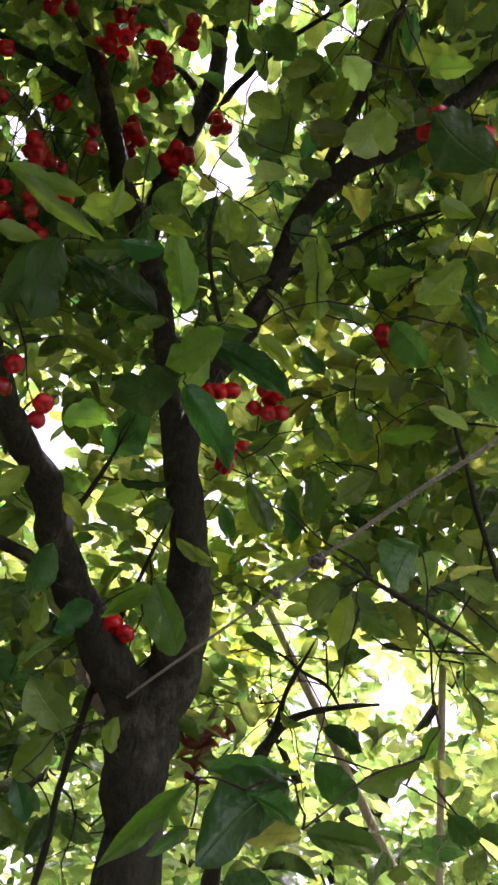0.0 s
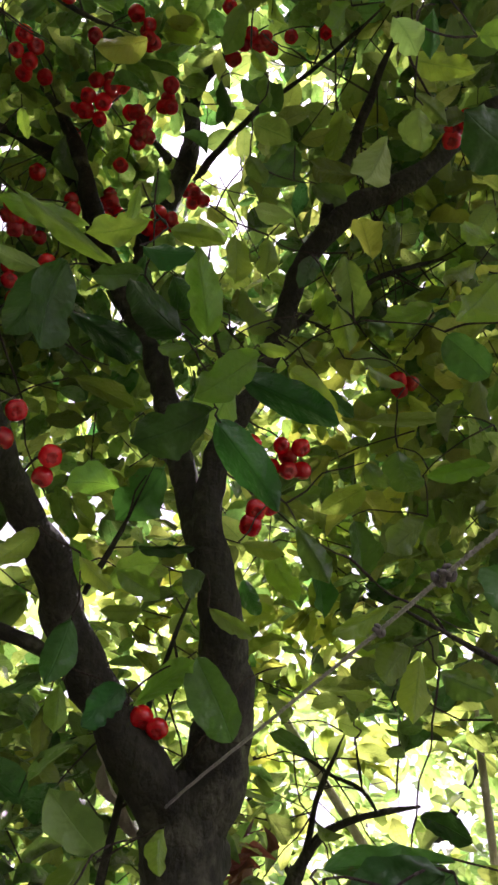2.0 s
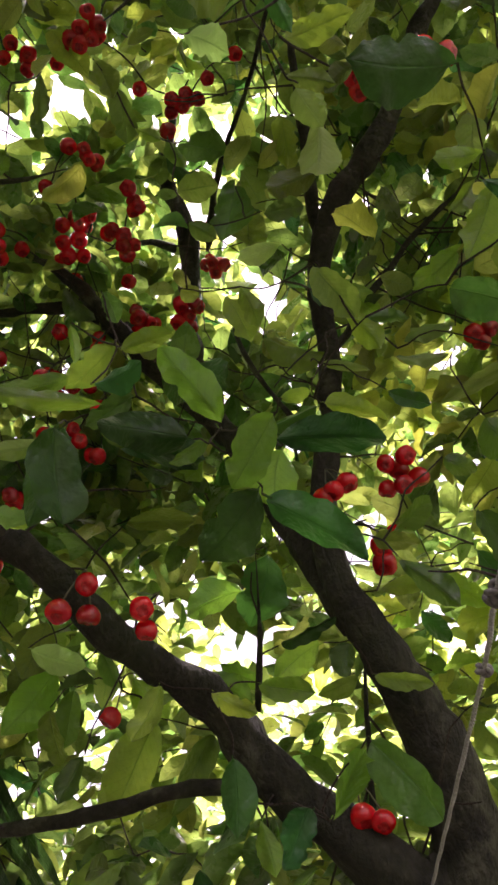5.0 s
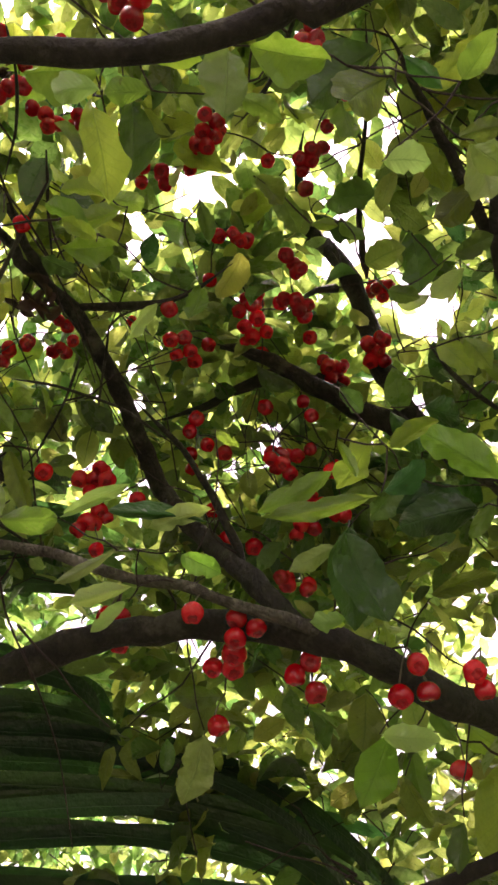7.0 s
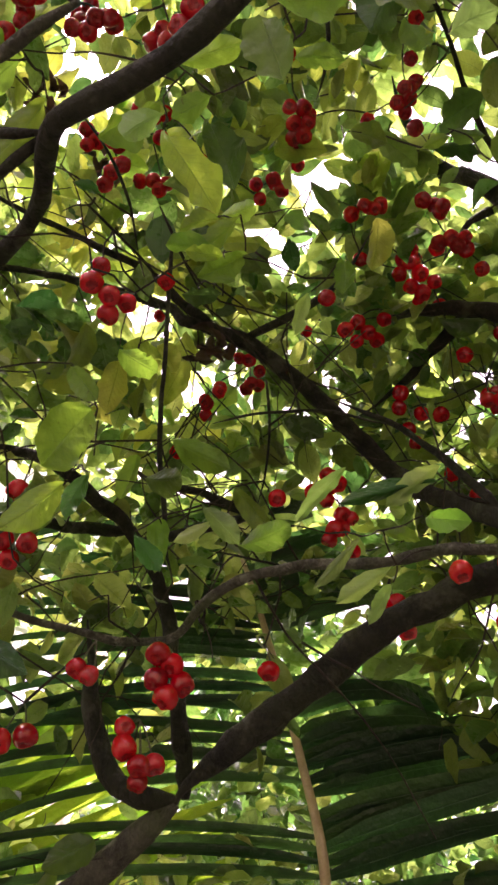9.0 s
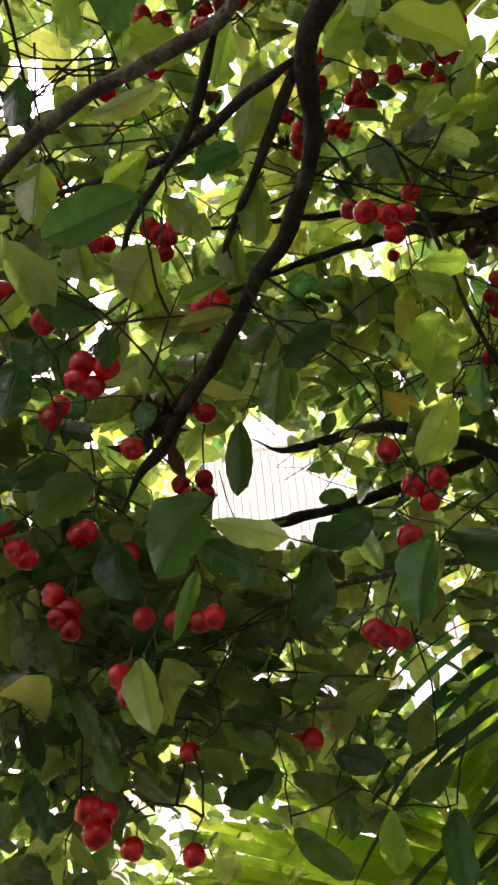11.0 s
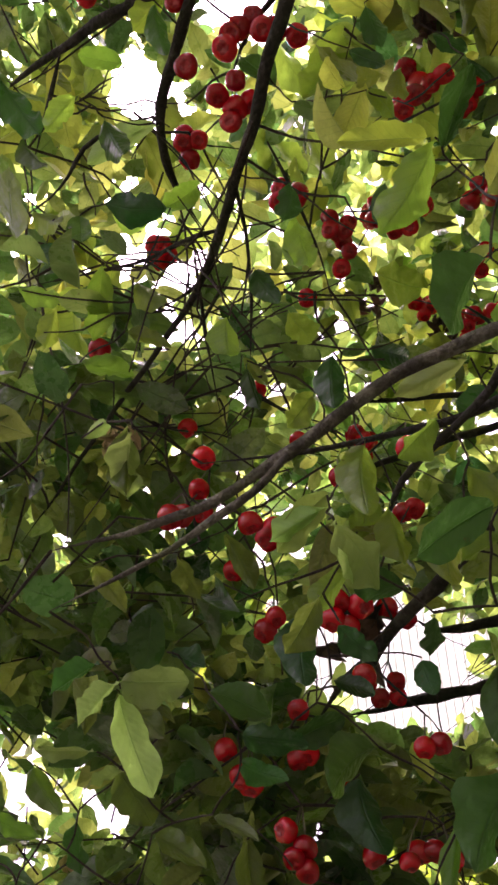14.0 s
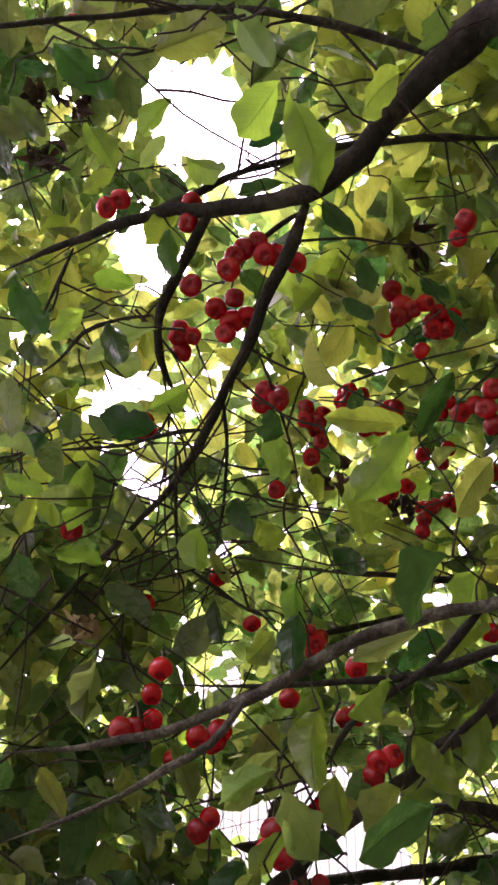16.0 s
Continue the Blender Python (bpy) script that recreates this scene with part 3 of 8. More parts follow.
bough("branch", [(0.032, -0.518, 2.928, 0.004), (0.038, -0.559, 2.941, 0.004), (0.038, -0.602, 2.952, 0.004), (0.038, -0.654, 2.959, 0.003), (0.050, -0.716, 2.963, 0.003), (0.066, -0.784, 2.963, 0.002), (0.084, -0.860, 2.958, 0.002)])
bough("branch", [(-0.013, -0.561, 2.941, 0.003), (-0.034, -0.617, 2.943, 0.003), (-0.037, -0.673, 2.947, 0.002), (-0.025, -0.737, 2.951, 0.002)])
bough("branch", [(0.220, -0.554, 3.007, 0.004), (0.232, -0.621, 3.012, 0.004), (0.229, -0.677, 3.018, 0.004), (0.206, -0.720, 3.024, 0.003), (0.187, -0.770, 3.027, 0.003), (0.181, -0.840, 3.022, 0.003)])
bough("branch", [(0.363, -0.642, 3.018, 0.004), (0.321, -0.687, 3.027, 0.004), (0.282, -0.731, 3.034, 0.003), (0.242, -0.775, 3.040, 0.002)])
bough("branch", [(0.298, -0.606, 3.059, 0.003), (0.297, -0.657, 3.067, 0.002), (0.300, -0.718, 3.070, 0.002)])
bough("branch", [(0.025, -0.570, 2.916, 0.003), (-0.054, -0.599, 2.909, 0.003), (-0.145, -0.625, 2.895, 0.002), (-0.231, -0.649, 2.878, 0.002)])
bough("branch", [(-0.038, -0.545, 2.938, 0.003), (-0.078, -0.606, 2.933, 0.003), (-0.116, -0.660, 2.928, 0.002), (-0.156, -0.709, 2.922, 0.002)])
bough("branch", [(0.298, -0.264, 3.037, 0.006), (0.289, -0.319, 3.056, 0.005), (0.267, -0.372, 3.073, 0.004), (0.228, -0.416, 3.088, 0.003), (0.173, -0.453, 3.101, 0.002)])
bough("branch", [(0.111, -0.413, 3.048, 0.003), (0.007, -0.410, 3.050, 0.003), (-0.092, -0.412, 3.046, 0.002), (-0.197, -0.429, 3.034, 0.002)])
bough("branch", [(0.144, -0.588, 3.055, 0.005), (0.119, -0.614, 3.067, 0.004), (0.098, -0.640, 3.079, 0.003)])
bough("branch", [(-0.161, -0.604, 2.852, 0.004), (-0.214, -0.572, 2.861, 0.004), (-0.264, -0.539, 2.869, 0.004), (-0.306, -0.501, 2.880, 0.003)])
bough("branch", [(-0.097, -0.767, 2.853, 0.003), (-0.138, -0.791, 2.851, 0.002), (-0.179, -0.816, 2.849, 0.002)])
bough("branch", [(-0.092, -0.722, 2.905, 0.003), (-0.149, -0.731, 2.905, 0.002), (-0.210, -0.731, 2.905, 0.002)])
bough("branch", [(-0.414, -0.090, 3.143, 0.003), (-0.513, -0.036, 3.148, 0.003), (-0.616, 0.025, 3.148, 0.004)])
bough("branch", [(-0.430, -0.234, 3.170, 0.003), (-0.529, -0.124, 3.186, 0.003), (-0.646, -0.013, 3.188, 0.003)])
bough("branch", [(-0.731, 0.146, 3.141, 0.004), (-0.825, 0.164, 3.125, 0.003), (-0.920, 0.170, 3.105, 0.003), (-1.016, 0.159, 3.080, 0.002)])
bough("branch", [(-0.775, 0.048, 3.008, 0.002), (-0.758, 0.153, 3.047, 0.003), (-0.752, 0.268, 3.072, 0.003), (-0.769, 0.405, 3.075, 0.004)])
bough("branch", [(-0.274, -0.253, 3.200, 0.002), (-0.349, -0.201, 3.225, 0.003), (-0.442, -0.159, 3.240, 0.003), (-0.561, -0.133, 3.241, 0.003)])
bough("branch", [(-0.658, 0.166, 3.172, 0.003), (-0.780, 0.218, 3.142, 0.003), (-0.896, 0.254, 3.112, 0.002)])
bough("branch", [(-0.976, 0.070, 2.878, 0.002), (-0.998, 0.168, 2.893, 0.003), (-1.023, 0.282, 2.900, 0.004)])

# limbs that come over from the neighbouring stem of the same kind
neighbour_tree = thing("fruit_tree", "fruit tree with dark bark standing beside the first", "tree", (1.15, 0.15, 0))
bough("trunk", [(1.15, 0.15, -0.05, 0.1), (1.13, 0.14, 0.8, 0.078), (1.12, 0.12, 1.7, 0.07), (1.1, 0.1, 2.5, 0.062), (1.08, 0.08, 3.2, 0.05), (1.05, 0.0, 4.2, 0.035), (1.0, -0.05, 5.0, 0.015)], neighbour_tree)
bough("limb", [(1.1, 0.1, 2.3, 0.04), (0.75, 0.2, 2.4, 0.034), (0.4, 0.18, 2.4, 0.028), (0.049, 0.11, 2.391, 0.012), (0.01, 0.074, 2.397, 0.012), (-0.02, 0.053, 2.402, 0.012), (-0.056, 0.024, 2.405, 0.012), (-0.099, -0.021, 2.417, 0.012), (-0.135, -0.063, 2.425, 0.012), (-0.167, -0.11, 2.43, 0.0117), (-0.193, -0.135, 2.452, 0.0109), (-0.248, -0.156, 2.504, 0.01), (-0.31, -0.184, 2.555, 0.01), (-0.37, -0.234, 2.599, 0.01), (-0.422, -0.299, 2.63, 0.01), (-0.479, -0.368, 2.657, 0.01), (-0.522, -0.427, 2.675, 0.01), (-0.569, -0.496, 2.693, 0.01), (-0.621, -0.57, 2.701, 0.0093), (-0.66, -0.638, 2.705, 0.0081), (-0.713, -0.699, 2.709, 0.0061)], neighbour_tree)
bough("limb", [(1.07, 0.06, 3.3, 0.044), (0.85, -0.05, 3.05, 0.038), (0.474, 0.055, 2.694, 0.024), (0.446, -0.005, 2.758, 0.022), (0.417, -0.064, 2.806, 0.020), (0.383, -0.128, 2.839, 0.017), (0.345, -0.197, 2.865, 0.016), (0.324, -0.263, 2.890, 0.015), (0.332, -0.328, 2.918, 0.014), (0.351, -0.396, 2.953, 0.012), (0.367, -0.475, 2.992, 0.010), (0.375, -0.572, 3.031, 0.008), (0.373, -0.683, 3.067, 0.006), (0.368, -0.801, 3.100, 0.004)], neighbour_tree)
sapling = thing("tree", "slim young tree with dark stem behind the fruit tree", "tree", (-0.49, 2.34, 0))
bough("trunk", [(-0.492, 2.340, -0.050, 0.050), (-0.412, 2.240, 1.200, 0.036), (-0.292, 2.090, 2.303, 0.022), (-0.246, 2.108, 2.503, 0.022), (-0.223, 2.080, 2.556, 0.019), (-0.185, 2.047, 2.615, 0.015), (-0.138, 2.016, 2.663, 0.012), (-0.066, 2.012, 2.700, 0.010), (0.022, 2.020, 2.729, 0.008), (0.115, 2.047, 2.760, 0.004)], sapling)
bough("branch", [(-0.185, 2.047, 2.615, 0.011), (-0.164, 2.010, 2.674, 0.008), (-0.134, 1.961, 2.747, 0.008), (-0.089, 1.907, 2.820, 0.006), (-0.054, 1.869, 2.866, 0.004)], sapling)
bough("branch", [(0.006, 2.007, 2.716, 0.007), (-0.033, 1.956, 2.745, 0.006), (-0.099, 1.940, 2.775, 0.005), (-0.173, 1.916, 2.813, 0.005), (-0.241, 1.903, 2.831, 0.003)], sapling)
bough("branch", [(-0.033, 1.956, 2.745, 0.005), (-0.039, 1.915, 2.803, 0.005), (-0.039, 1.873, 2.858, 0.003)], sapling)

network = [line[::3] for _, line in bough_lines]
net_places = np.vstack([n[:, :3] for n in network])
bough_of = np.concatenate([[i] * len(n) for i, n in enumerate(network)])

# ---- single leaves near the camera's way ----
LEAF_FORMS, WAXY_FORMS, PALE_FORMS, BACKLIT_FORMS = [], [], [], []
for fold, droop, wavy, blunt in ((0.2, 0.15, 1.2, 0.5), (0.4, 0.35, 1.6, 0.4), (-0.2, -0.15, 1.8, 0.8), (0.6, 0.4, 1.4, 0.6), (-0.35, 0.25, 2.0, 0.6), (0.3, 0.6, 1.5, 0.2), (0.75, 0.2, 1.6, 0.9), (0.25, -0.3, 2.0, 0.4), (0.5, 0.1, 2.2, 0.5), (-0.5, 0.4, 1.2, 0.7)):
    v, f, u = leaf_form(28, 8, fold * 0.7, droop, wavy, blunt, bites=((0.3 + 0.5 * blunt, 1 if fold > 0.3 else -1, 0.2),) if wavy > 1.7 else ())
    for forms, material in ((LEAF_FORMS, LEAF), (WAXY_FORMS, WAXY_LEAF), (PALE_FORMS, PALE_LEAF), (BACKLIT_FORMS, BACKLIT_LEAF)):
        forms.append(mesh_of("leaf", v, f, [material], u))
YELLOW_FORM = mesh_of("leaf", *leaf_form(10, 4, 0.3, 0.2, 0.6)[:2], [YELLOW_LEAF], leaf_form(10, 4, 0.3, 0.2, 0.6)[2])
twig_ends = []
HUB = np.array((0.0, 0.0, 1.6))
BACKLIT_FORM, WAXY_FORM, PALE_FORM = BACKLIT_FORMS[0], WAXY_FORMS[0], PALE_FORMS[0]


def blade(base, way, width, me=None):
    """One leaf from its base along way; it hangs with its underside towards the open space below."""
    base, way = np.array(base), np.array(way)
    length = np.linalg.norm(way)
    y = way / length
    z = 0.75 * unit(base - HUB) + np.array((0, 0, 0.25)) + rng.normal(0, 0.2, 3)
    z = unit(z - y * (z @ y))
    x = np.cross(y, z)
    m = Matrix.Identity(4)
    for i in range(3):
        m[i][0], m[i][1], m[i][2], m[i][3] = x[i] * width * length, y[i] * length * 1.05, z[i] * length, base[i]
    near = int(np.argmin(((net_places - base) ** 2).sum(1)))
    owner = bough_lines[bough_of[near]][0]
    chance = rng.random()
    forms = LEAF_FORMS if chance < 0.55 else WAXY_FORMS if chance < 0.8 else BACKLIT_FORMS if chance < 0.94 else PALE_FORMS
    if me is BACKLIT_FORM:
        me, forms = None, BACKLIT_FORMS
    if me is WAXY_FORM:
        me, forms = None, WAXY_FORMS
    if me is PALE_FORM:
        me, forms = None, PALE_FORMS
    ob = part("leaf", me or forms[int(rng.integers(len(forms)))], owner)
    ob.matrix_local = Matrix.Translation(-Vector(owner.parent.location)) @ m
    twig_ends.append((base - y * length * 0.06, 0.0011))
    return ob


blade((-0.467, 0.648, 2.471), (0.067, 0.053, 0.017), 0.35)
blade((-0.644, 0.684, 2.386), (0.048, 0.058, -0.014), 0.50)
blade((-0.113, 0.814, 2.716), (0.032, 0.054, -0.016), 0.50)
blade((-0.125, 0.502, 2.822), (0.050, 0.027, -0.014), 0.60)
blade((-0.204, 0.920, 2.547), (0.080, -0.011, 0.001), 0.45)
blade((0.075, 0.383, 2.667), (-0.042, -0.004, 0.007), 0.60)
blade((0.006, 0.340, 2.652), (0.038, 0.044, 0.008), 0.60)
blade((-0.220, 0.257, 3.005), (-0.042, 0.068, -0.018), 0.50)
blade((-0.322, 0.171, 3.064), (-0.051, 0.052, 0.001), 0.50)
blade((-0.259, 0.958, 2.489), (0.066, 0.021, -0.009), 0.40)
blade((-0.654, 0.813, 2.309), (-0.040, 0.002, -0.050), 0.50)
blade((-0.696, 0.966, 2.263), (-0.073, -0.042, -0.046), 0.50)
blade((-0.695, 0.956, 2.247), (-0.006, 0.053, -0.058), 0.50)
blade((-0.650, 0.990, 2.260), (-0.032, 0.041, -0.064), 0.40)
blade((-0.630, 1.038, 2.257), (-0.003, 0.026, -0.061), 0.50)
blade((-0.538, 1.070, 2.275), (-0.007, 0.040, -0.062), 0.40)
blade((-0.087, 0.541, 2.601), (0.005, 0.067, -0.049), 0.55)
blade((0.011, 0.356, 2.629), (-0.005, 0.049, -0.027), 0.70)
blade((0.036, 0.612, 2.487), (0.056, 0.042, -0.038), 0.70)
blade((-0.065, 0.613, 2.538), (0.040, 0.031, -0.008), 0.40)
blade((0.131, 0.531, 2.325), (0.031, 0.031, -0.016), 0.50)
blade((0.102, 0.467, 2.331), (0.027, 0.042, -0.027), 0.50)
blade((0.047, 0.256, 2.492), (0.052, -0.007, -0.002), 0.60)
blade((-0.054, 0.228, 2.440), (0.021, 0.031, -0.020), 0.80)
blade((-0.170, 0.796, 2.327), (0.034, 0.052, -0.058), 0.50)
blade((0.007, 0.955, 2.224), (0.056, 0.022, -0.031), 0.60)
blade((-0.195, 0.798, 2.392), (0.046, 0.024, -0.022), 0.60)
blade((-0.074, 0.772, 2.425), (0.028, 0.028, -0.020), 0.60)
blade((-0.415, 1.000, 2.002), (-0.038, 0.004, -0.083), 0.50)
blade((-0.345, 1.053, 2.071), (-0.009, 0.021, -0.048), 0.50)
blade((-0.040, 1.036, 2.070), (0.057, 0.008, -0.025), 0.50)
blade((-0.050, 1.086, 2.045), (0.066, 0.008, -0.053), 0.60)
blade((0.142, 1.102, 1.995), (0.034, -0.002, -0.049), 0.70)
blade((-0.476, 1.044, 1.925), (0.038, 0.035, -0.042), 0.50)
blade((-0.408, 0.921, 2.443), (0.080, 0.021, 0.011), 0.25)
blade((-0.214, 0.405, 2.841), (0.056, 0.028, 0.002), 0.90)
blade((-0.220, 0.446, 2.799), (0.019, 0.043, -0.010), 0.70)
blade((-0.287, 0.515, 2.777), (0.019, 0.025, -0.011), 0.90)
blade((-0.212, 0.303, 2.852), (0.017, 0.035, 0.002), 0.60)
blade((-0.108, 0.100, 2.679), (0.007, 0.061, -0.002), 0.50, BACKLIT_FORM)
blade((0.042, 0.254, 2.764), (-0.006, 0.063, -0.000), 0.50)
blade((-0.320, -0.188, 2.842), (-0.013, 0.036, -0.002), 0.50)
blade((-0.690, -0.032, 2.507), (-0.034, 0.037, -0.032), 0.60)
blade((-0.550, 0.353, 2.770), (0.001, 0.041, -0.014), 0.50)
blade((-0.190, 0.348, 2.903), (-0.009, 0.049, -0.006), 0.50)
blade((-0.211, 0.202, 2.897), (-0.009, 0.056, -0.013), 0.60)
blade((-0.341, 0.393, 2.472), (-0.014, 0.038, -0.038), 0.30)
blade((0.019, 0.376, 2.717), (-0.009, 0.050, -0.017), 0.70)
blade((-0.198, 0.538, 2.686), (-0.004, 0.043, -0.036), 0.60)
blade((-0.344, 0.422, 2.646), (-0.006, 0.042, -0.014), 0.60)
blade((-0.682, 0.843, 2.544), (-0.012, 0.051, -0.041), 0.50)
blade((-0.783, 0.674, 2.529), (-0.016, 0.032, -0.056), 0.40)
blade((-0.752, 0.828, 2.446), (-0.029, 0.056, -0.048), 0.50)
blade((-0.146, -0.095, 2.784), (-0.054, 0.011, -0.018), 0.60)
blade((-0.772, -0.016, 2.930), (-0.039, 0.110, -0.035), 0.50)
blade((-0.832, 0.104, 2.878), (-0.061, 0.084, -0.042), 0.35)
blade((-0.898, -0.031, 2.848), (-0.080, 0.021, -0.032), 0.50)
blade((-0.818, -0.079, 2.932), (-0.069, -0.010, -0.063), 0.40)
blade((-0.626, -0.297, 2.939), (-0.041, 0.043, -0.025), 0.50)
blade((-0.849, -0.536, 2.445), (-0.044, 0.044, 0.003), 0.50)
blade((-0.880, -0.539, 2.432), (-0.049, 0.020, -0.048), 0.50)
blade((-0.985, -0.527, 2.339), (-0.046, 0.046, -0.035), 0.50)
blade((-0.961, -0.230, 2.479), (-0.030, 0.025, -0.043), 0.60)
blade((-1.118, -0.092, 2.315), (-0.042, -0.029, -0.045), 0.40)
blade((-0.912, -0.592, 2.396), (-0.054, 0.048, -0.032), 0.50)
blade((-0.002, -0.461, 2.658), (-0.050, 0.006, -0.005), 0.60)
blade((-0.428, -0.660, 2.334), (-0.042, 0.022, 0.006), 0.60, WAXY_FORM)
blade((-0.844, -0.571, 2.400), (-0.046, 0.045, -0.009), 0.50)
blade((-0.932, -0.521, 2.373), (-0.066, 0.009, -0.038), 0.40)
blade((-0.901, -0.626, 2.351), (-0.039, 0.057, -0.028), 0.50)
blade((-0.439, -0.991, 2.316), (-0.045, 0.032, 0.008), 0.35)
blade((-0.465, -0.907, 2.383), (-0.046, -0.018, -0.046), 0.40, WAXY_FORM)
blade((-0.631, -0.834, 2.282), (-0.050, 0.020, -0.053), 0.45, WAXY_FORM)
blade((-0.453, -0.776, 2.457), (-0.062, 0.037, -0.001), 0.30, WAXY_FORM)
blade((-0.366, -0.717, 2.558), (-0.033, 0.055, 0.026), 0.35, WAXY_FORM)
blade((-0.597, -0.740, 2.398), (-0.057, -0.026, -0.056), 0.50)
blade((-0.634, -0.697, 2.370), (-0.053, -0.008, -0.048), 0.60)
blade((-0.614, -0.788, 2.342), (-0.046, 0.010, -0.053), 0.50)
blade((-0.229, -0.785, 2.523), (-0.065, 0.007, -0.004), 0.50)
blade((-0.272, -0.693, 2.555), (-0.061, -0.006, -0.011), 0.50)
blade((-0.293, -0.642, 2.607), (-0.071, 0.011, -0.037), 0.50)
blade((-0.367, -0.812, 2.453), (-0.069, 0.028, -0.021), 0.60)
blade((-0.387, -0.927, 2.391), (-0.056, 0.002, -0.025), 0.50)
blade((-0.454, -0.849, 2.420), (-0.058, 0.014, -0.042), 0.70)
blade((-0.027, -0.742, 2.720), (-0.065, 0.047, 0.039), 0.40, BACKLIT_FORM)
blade((-0.016, -0.668, 2.736), (-0.041, 0.051, 0.001), 0.40, BACKLIT_FORM)
blade((-0.111, -0.472, 2.852), (-0.057, 0.009, -0.002), 0.80, BACKLIT_FORM)
blade((-0.713, -0.778, 2.327), (-0.051, 0.012, -0.065), 0.40, WAXY_FORM)
blade((-0.699, -0.830, 2.308), (-0.053, -0.032, -0.052), 0.40, WAXY_FORM)
blade((-0.715, -0.691, 2.327), (-0.043, 0.014, -0.062), 0.50, WAXY_FORM)
blade((-0.605, -0.591, 2.450), (-0.061, -0.016, -0.071), 0.60, WAXY_FORM)
blade((-0.751, -0.764, 2.253), (-0.059, -0.006, -0.053), 0.50, WAXY_FORM)
blade((-0.690, -0.879, 2.219), (-0.059, -0.011, -0.042), 0.40, WAXY_FORM)
blade((-0.761, -0.678, 2.275), (-0.040, 0.013, -0.051), 0.50, WAXY_FORM)
blade((0.285, -0.524, 2.813), (0.034, -0.046, -0.018), 0.50, BACKLIT_FORM)
blade((0.102, -0.777, 2.752), (-0.046, 0.040, -0.005), 0.50, BACKLIT_FORM)
blade((0.309, -0.239, 2.896), (-0.060, 0.025, 0.005), 0.50)
blade((0.173, -0.252, 2.860), (-0.042, 0.029, -0.000), 0.50)
blade((0.341, -0.464, 2.910), (-0.066, -0.021, -0.007), 0.45)
blade((0.065, -0.199, 2.899), (-0.056, 0.021, -0.005), 0.60)
blade((0.112, -0.247, 2.953), (-0.049, 0.023, -0.017), 0.50)
blade((-0.156, -0.572, 2.896), (-0.057, 0.011, -0.024), 0.35)
blade((-0.245, -0.451, 2.890), (-0.075, -0.034, -0.024), 0.50)
blade((-0.414, -0.544, 2.403), (-0.021, 0.047, -0.021), 0.50, WAXY_FORM)
blade((-0.324, -0.713, 2.427), (-0.029, 0.035, -0.019), 0.50, WAXY_FORM)
blade((-0.427, -0.606, 2.346), (-0.017, 0.062, 0.019), 0.50, WAXY_FORM)
blade((-0.423, -0.442, 2.396), (-0.031, 0.001, -0.028), 0.70, WAXY_FORM)
blade((-0.357, -0.669, 2.375), (-0.052, 0.047, -0.003), 0.60, WAXY_FORM)
blade((-0.014, -0.735, 2.933), (-0.071, 0.065, 0.028), 0.50)
blade((-0.086, -0.822, 2.879), (-0.076, 0.069, 0.030), 0.50)
blade((-0.248, -0.391, 2.981), (-0.048, 0.060, -0.039), 0.50)
blade((-0.215, -0.560, 2.988), (-0.052, 0.043, -0.014), 0.50)
blade((0.141, -0.122, 3.046), (-0.046, 0.032, 0.001), 0.50)
blade((0.093, -0.103, 2.979), (-0.050, 0.022, 0.002), 0.30)
blade((0.546, -0.384, 2.745), (-0.002, 0.101, -0.013), 0.60)
blade((0.592, -0.491, 2.743), (-0.082, 0.036, 0.009), 0.50)
blade((0.564, -0.274, 2.787), (-0.086, 0.023, -0.003), 0.50)
blade((0.408, -0.314, 2.827), (0.008, 0.054, -0.002), 0.50)
blade((0.485, -0.048, 2.780), (-0.065, -0.003, 0.025), 0.70)
blade((0.301, -0.141, 2.927), (-0.075, -0.021, -0.017), 0.40)
blade((0.254, -0.026, 2.924), (-0.052, 0.021, -0.012), 0.60)
blade((0.223, -0.156, 2.912), (-0.049, -0.004, -0.004), 0.50)
blade((0.215, -0.207, 2.954), (-0.059, -0.005, -0.012), 0.60)
blade((0.638, -0.476, 2.922), (0.004, -0.073, -0.035), 0.40)
blade((-0.111, -0.197, 2.568), (0.016, 0.040, 0.004), 0.50)
blade((0.527, -0.532, 2.612), (-0.047, 0.015, 0.017), 0.60)
blade((0.558, -0.515, 2.621), (-0.021, 0.029, 0.008), 0.50)
blade((-0.349, 0.465, 2.568), (-0.076, 0.006, -0.038), 0.50, BACKLIT_FORM)
blade((-0.299, 0.967, 2.357), (0.057, 0.037, -0.026), 0.35)
blade((-0.304, 0.924, 2.380), (-0.037, 0.009, -0.032), 0.70)
blade((0.153, 0.625, 2.710), (-0.086, 0.047, -0.065), 0.50, BACKLIT_FORM)
blade((-0.092, 0.654, 2.697), (0.009, 0.061, -0.052), 0.60, BACKLIT_FORM)
blade((-0.008, 0.729, 2.560), (-0.060, -0.041, -0.011), 0.30, PALE_FORM)
blade((-0.252, 0.595, 2.867), (-0.006, 0.058, -0.056), 0.60, BACKLIT_FORM)
blade((-0.502, 0.774, 2.310), (-0.051, 0.023, -0.041), 0.50)
blade((-0.449, 0.813, 2.300), (0.035, 0.039, -0.030), 0.45, BACKLIT_FORM)
blade((-0.416, 0.869, 2.336), (0.054, 0.035, -0.025), 0.50, BACKLIT_FORM)
blade((-0.637, 0.354, 2.549), (0.013, 0.048, -0.031), 0.60, BACKLIT_FORM)
blade((-0.488, 0.510, 2.513), (-0.055, -0.048, -0.029), 0.35, PALE_FORM)
